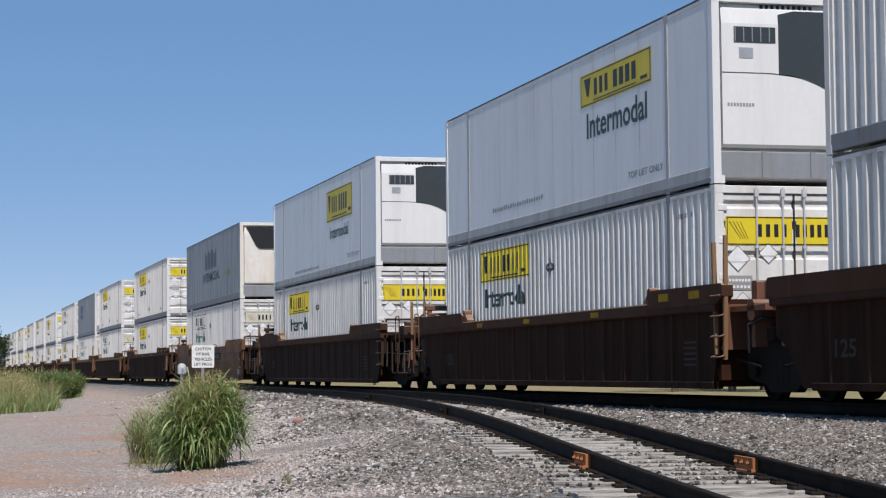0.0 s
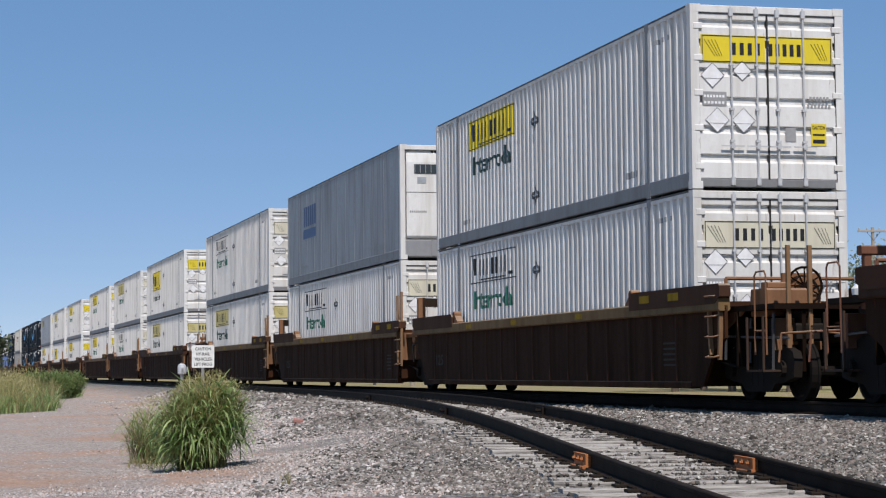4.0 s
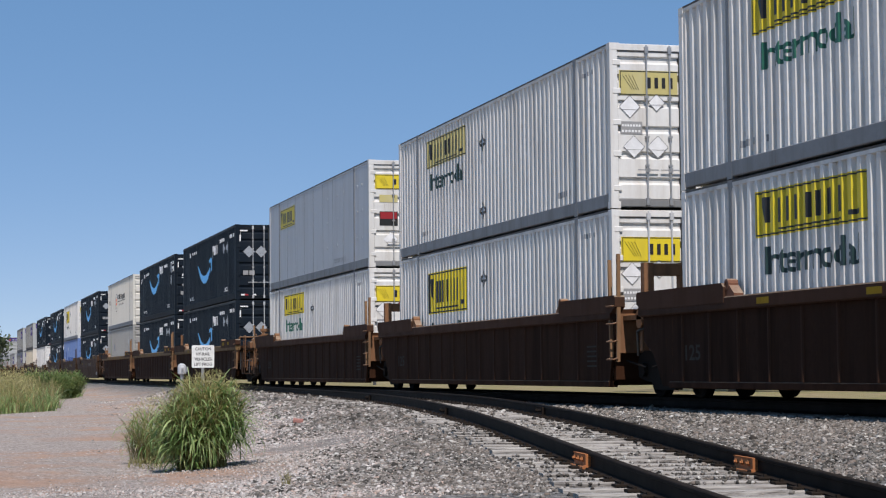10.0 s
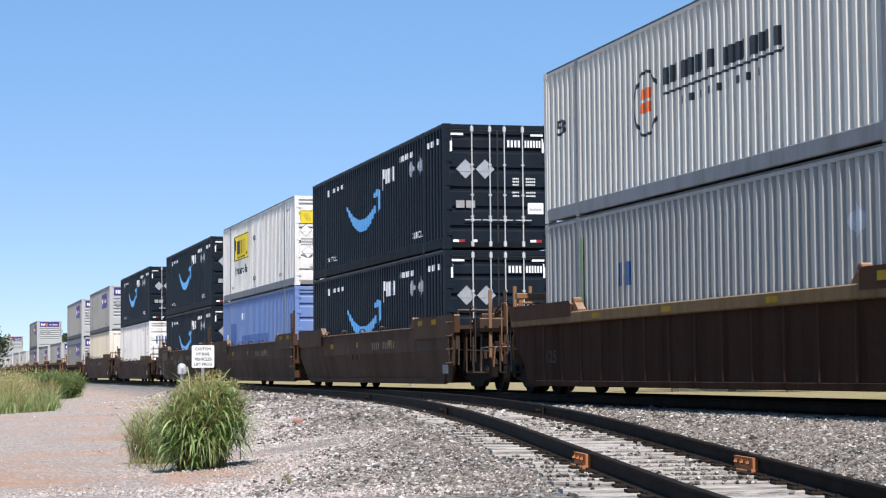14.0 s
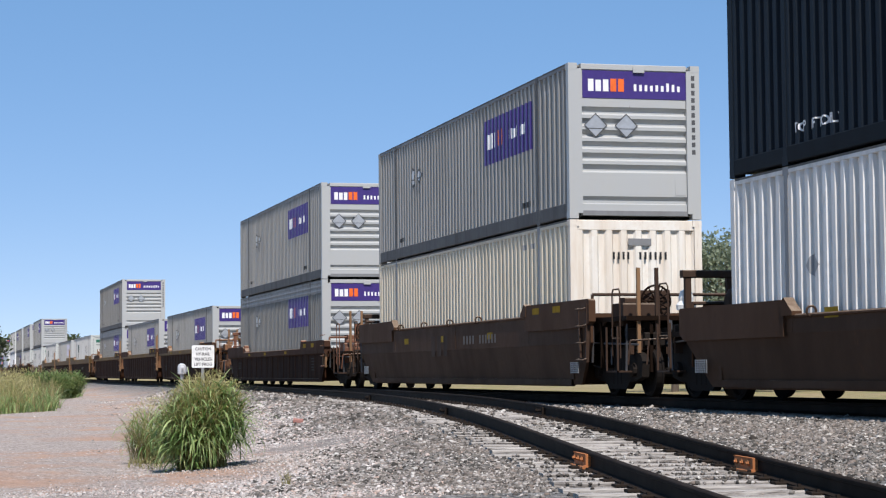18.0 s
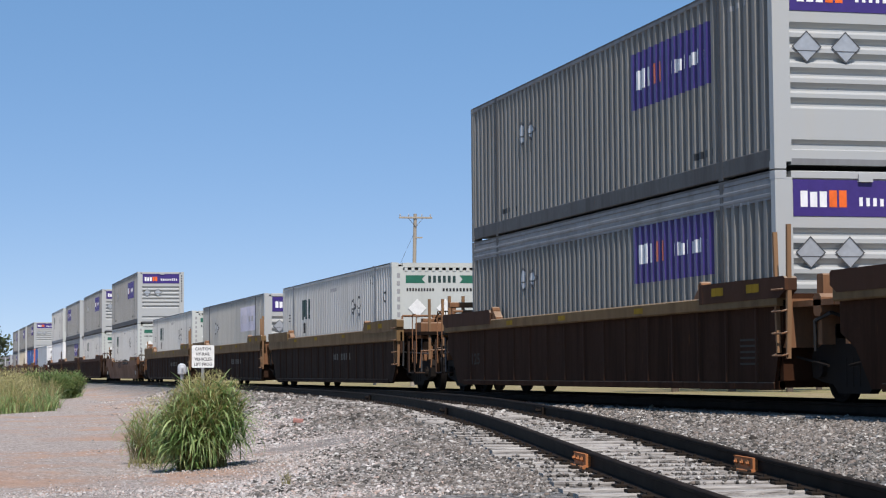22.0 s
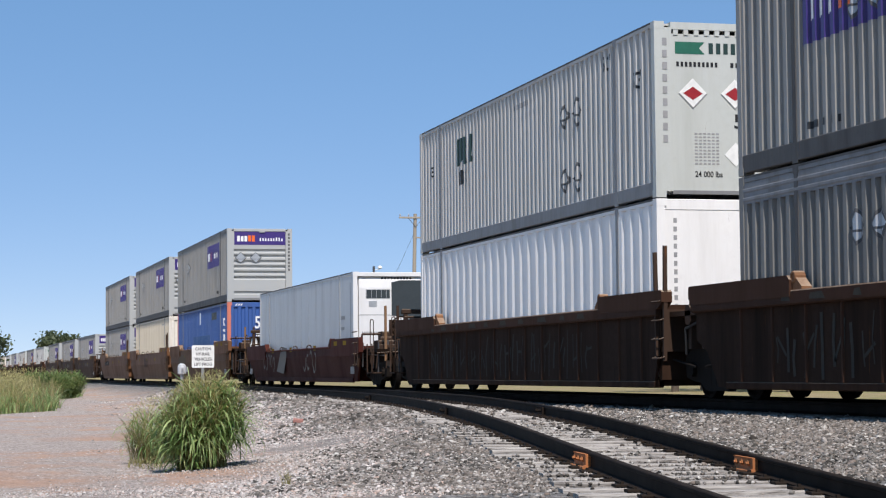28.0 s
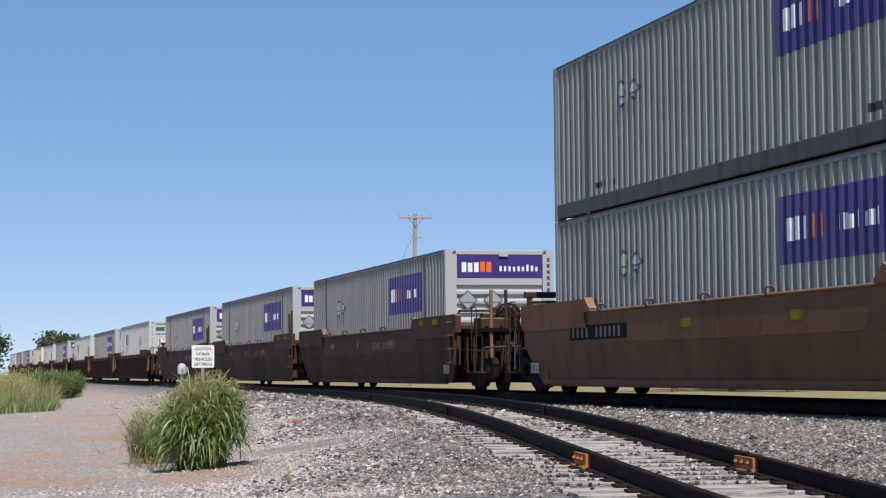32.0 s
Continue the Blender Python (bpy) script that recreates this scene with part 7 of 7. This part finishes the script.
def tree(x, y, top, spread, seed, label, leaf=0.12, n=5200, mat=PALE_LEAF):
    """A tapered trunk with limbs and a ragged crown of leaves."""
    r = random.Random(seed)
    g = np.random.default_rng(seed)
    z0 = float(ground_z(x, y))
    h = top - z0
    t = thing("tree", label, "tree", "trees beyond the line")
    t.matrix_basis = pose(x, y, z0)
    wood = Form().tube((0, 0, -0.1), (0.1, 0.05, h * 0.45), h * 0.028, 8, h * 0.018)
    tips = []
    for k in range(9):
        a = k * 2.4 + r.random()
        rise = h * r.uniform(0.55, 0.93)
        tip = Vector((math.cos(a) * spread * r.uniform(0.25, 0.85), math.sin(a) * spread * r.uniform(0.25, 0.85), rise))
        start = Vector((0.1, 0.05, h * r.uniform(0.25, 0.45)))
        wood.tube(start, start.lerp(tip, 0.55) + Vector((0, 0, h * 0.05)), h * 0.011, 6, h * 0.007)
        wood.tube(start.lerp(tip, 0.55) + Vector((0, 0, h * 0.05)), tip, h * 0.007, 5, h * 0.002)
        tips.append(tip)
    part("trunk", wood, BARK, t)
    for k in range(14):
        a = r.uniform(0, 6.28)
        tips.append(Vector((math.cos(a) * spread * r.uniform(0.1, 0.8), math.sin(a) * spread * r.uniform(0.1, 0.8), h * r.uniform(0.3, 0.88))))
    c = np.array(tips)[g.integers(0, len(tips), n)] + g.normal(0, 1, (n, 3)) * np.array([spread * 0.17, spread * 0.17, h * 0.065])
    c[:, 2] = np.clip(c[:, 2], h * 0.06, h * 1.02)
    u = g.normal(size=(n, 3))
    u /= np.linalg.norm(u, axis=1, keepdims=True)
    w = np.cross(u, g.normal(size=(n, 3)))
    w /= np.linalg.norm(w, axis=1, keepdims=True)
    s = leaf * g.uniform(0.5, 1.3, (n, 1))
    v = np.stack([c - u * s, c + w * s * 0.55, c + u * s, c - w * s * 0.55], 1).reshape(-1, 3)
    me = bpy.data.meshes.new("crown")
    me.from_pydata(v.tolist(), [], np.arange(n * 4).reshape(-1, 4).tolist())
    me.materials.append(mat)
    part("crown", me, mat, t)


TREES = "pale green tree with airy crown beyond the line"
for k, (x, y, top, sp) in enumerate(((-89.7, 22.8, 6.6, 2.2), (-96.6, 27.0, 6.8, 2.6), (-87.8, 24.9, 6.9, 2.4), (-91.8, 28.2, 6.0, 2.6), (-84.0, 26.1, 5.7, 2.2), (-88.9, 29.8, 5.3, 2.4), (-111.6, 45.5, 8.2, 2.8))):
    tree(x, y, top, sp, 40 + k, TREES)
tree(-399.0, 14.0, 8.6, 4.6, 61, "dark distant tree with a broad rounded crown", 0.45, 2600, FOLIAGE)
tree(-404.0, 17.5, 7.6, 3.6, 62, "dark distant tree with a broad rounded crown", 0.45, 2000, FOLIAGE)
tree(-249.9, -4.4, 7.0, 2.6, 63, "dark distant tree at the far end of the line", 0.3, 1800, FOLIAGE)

# ---------------------------------------------------------------- poles, sign and small things


def utility_pole(x, y, top, lean, transformer):
    z0 = float(ground_z(x, y))
    p = thing("utility_pole", "weathered grey wooden utility pole with one crossarm", "utility pole", "utility poles")
    p.matrix_basis = pose(x, y, z0)
    h = top - z0
    part("pole", Form().tube((-lean, -lean, -0.3), (0, 0, h), 0.17, 10, 0.12), WOOD_GREY, p)
    part("crossarm", Form().box(0.05, 0.17, -1.2, 1.2, h - 0.35, h - 0.22, 0.01), WOOD_GREY, p)
    for yy in (-1.12, -0.5, 0.45, 1.08):
        part("insulator", Form().disc((0.11, yy, h - 0.22), (0, 0, 1), [(0.02, 0.0), (0.03, 0.06), (0.06, 0.08), (0.05, 0.16), (0.02, 0.2)], 8), SILVER, p)
    part("brace", Form().tube((0.12, -0.55, h - 0.3), (0.12, 0, h - 0.95), 0.02, 5).tube((0.12, 0.55, h - 0.3), (0.12, 0, h - 0.95), 0.02, 5), DARK_STEEL, p)
    if transformer:
        part("transformer", Form().disc((0.3, 0.35, h - 2.6), (0, 0, 1), [(0.2, 0.0), (0.24, 0.05), (0.24, 0.9), (0.16, 1.0), (0.05, 1.05)], 14), SILVER, p, "grey transformer can")
    else:
        part("side_arm", Form().box(0.0, 0.1, 0.0, 0.5, h - 1.75, h - 1.65), WOOD_GREY, p)
        part("guy_wire", Form().pipe([(0.0, -0.1, h - 1.4), (-0.2, -1.0, h - 3.4), (-1.0, -4.0, h * 0.2), (-1.4, -5.4, -0.05)], 0.012, 4), DARK_STEEL, p)


utility_pole(-138.6, 22.1, 11.6, 0.25, False)
utility_pole(-131.3, 53.9, 10.4, 0.0, True)
mast = thing("lamp_mast", "slim dark mast far behind the line", "mast")
mast.matrix_basis = pose(-156.0, 22.9, float(ground_z(-156.0, 22.9)))
part("post", Form().tube((0, 0, -0.2), (0, 0, 9.4), 0.13, 8, 0.1), DARK_STEEL, mast)
part("lamp_head", Form().disc((0, 0.5, 9.2), (0, 0, 1), [(0.05, 0.0), (0.2, 0.08), (0.16, 0.2), (0.04, 0.26)], 10).tube((0, 0, 9.1), (0, 0.5, 9.2), 0.03, 5), SIGN_WHITE, mast)


def caution_sign():
    x, y = -41.6, -5.95
    s = thing("caution_sign", "white square track-side caution sign on a steel post", "sign")
    z0 = float(ground_z(x, y))
    s.matrix_basis = pose(x, y, z0, rz=4)
    c = 0.815 - z0
    b = part("board", Form().prism([(-0.215, c - 0.232), (0.215, c - 0.232), (0.235, c - 0.212), (0.235, c + 0.212), (0.215, c + 0.232), (-0.215, c + 0.232), (-0.235, c + 0.212), (-0.235, c - 0.212)], "x", -0.004, 0.004), SIGN_WHITE, s, "white board with black letters")
    for k, (text, half) in enumerate((("CAUTION", 0.165), ("HY-RAIL", 0.15), ("VEHICLES", 0.18), ("LIFT FROG", 0.185))):
        zc = c + 0.155 - k * 0.105
        mark("word", word(text, -half, half, zc - 0.032, zc + 0.032), BLACK, b, "the words " + text, "end", 0.003, plane=0.004)
    part("post", Form().box(-0.045, -0.006, -0.03, 0.03, -0.3, c + 0.2, 0.006), LIGHT_STEEL, s)


caution_sign()


def marker_post():
    x, y = -39.7, -6.62
    s = thing("marker_post", "grey steel marker post with a rounded pale head", "post")
    z0 = float(ground_z(x, y))
    s.matrix_basis = pose(x, y, z0)
    c = 0.55 - z0
    part("post", Form().tube((0, 0, -0.3), (0, 0, c - 0.08), 0.035, 8), LIGHT_STEEL, s)
    part("head", Form().disc((0, 0, c - 0.1), (0, 0, 1), [(0.06, 0.0), (0.085, 0.02), (0.085, 0.14), (0.07, 0.19), (0.03, 0.215)], 12), ROD_GREY, s)
    part("bracket", Form().box(0.0, 0.1, -0.02, 0.02, c - 0.04, c + 0.02).box(-0.02, 0.02, 0.07, 0.12, c - 0.05, c + 0.05), LIGHT_STEEL, s)


marker_post()

lump = Form().box(-0.08, 0.08, -0.05, 0.05, -0.03, 0.05, 0.02)
lump_ob = tagged(new("broken_brick", lump.mesh("broken_brick", BRICK_RED)), "reddish broken brick lying on the gravel", "brick")
lump_ob.matrix_basis = pose(-33.0, -5.52, float(ground_z(-33.0, -5.52)) + 0.035, 4, 6, 70)
plank = tagged(new("wood_scrap", Form().box(-0.16, 0.16, -0.03, 0.03, 0.0, 0.035, 0.006).mesh("wood_scrap", TIE)), "pale splinter of old tie wood on the ballast", "wood scrap")
plank.matrix_basis = pose(-43.5, -4.0, float(ground_z(-43.5, -4.0)) + 0.02, 0, 5, 60)
twig = thing("dry_weed", "small dry weed growing out of the gravel", "weed")
blades("stems", 26, around(-19.4, -8.1, 0.04), (0.12, 0.3), (0.005, 0.009), (0.1, 0.5, None), BLADE_DRY, 51, twig, 4)


# ---------------------------------------------------------------- motion of the train
def motions():
    times = [0.0, 4.0, 8.0, 12.0, 16.0, 20.0, 24.0, 28.0, 32.0]
    for ob, x, z in MOVERS:
        walk(ob, [(t, pose(x + travelled(t), TRACK_Y, z)) for t in times])
    # the wheels roll, one key a thirtieth of a second
    first = WHEELSETS[0]
    walk(first, [(k / 30.0, Matrix.Rotation(radians(88.0 * k), 4, "Y")) for k in range(0, 961)])
    act, slot = first.animation_data.action, first.animation_data.action_slot
    for ob in [o for o in scene.objects if o.name.startswith("wheelset") and o is not first]:
        ob.rotation_mode = "QUATERNION"
        keys = ob.animation_data_create()
        keys.action = act
        keys.action_slot = slot


motions()
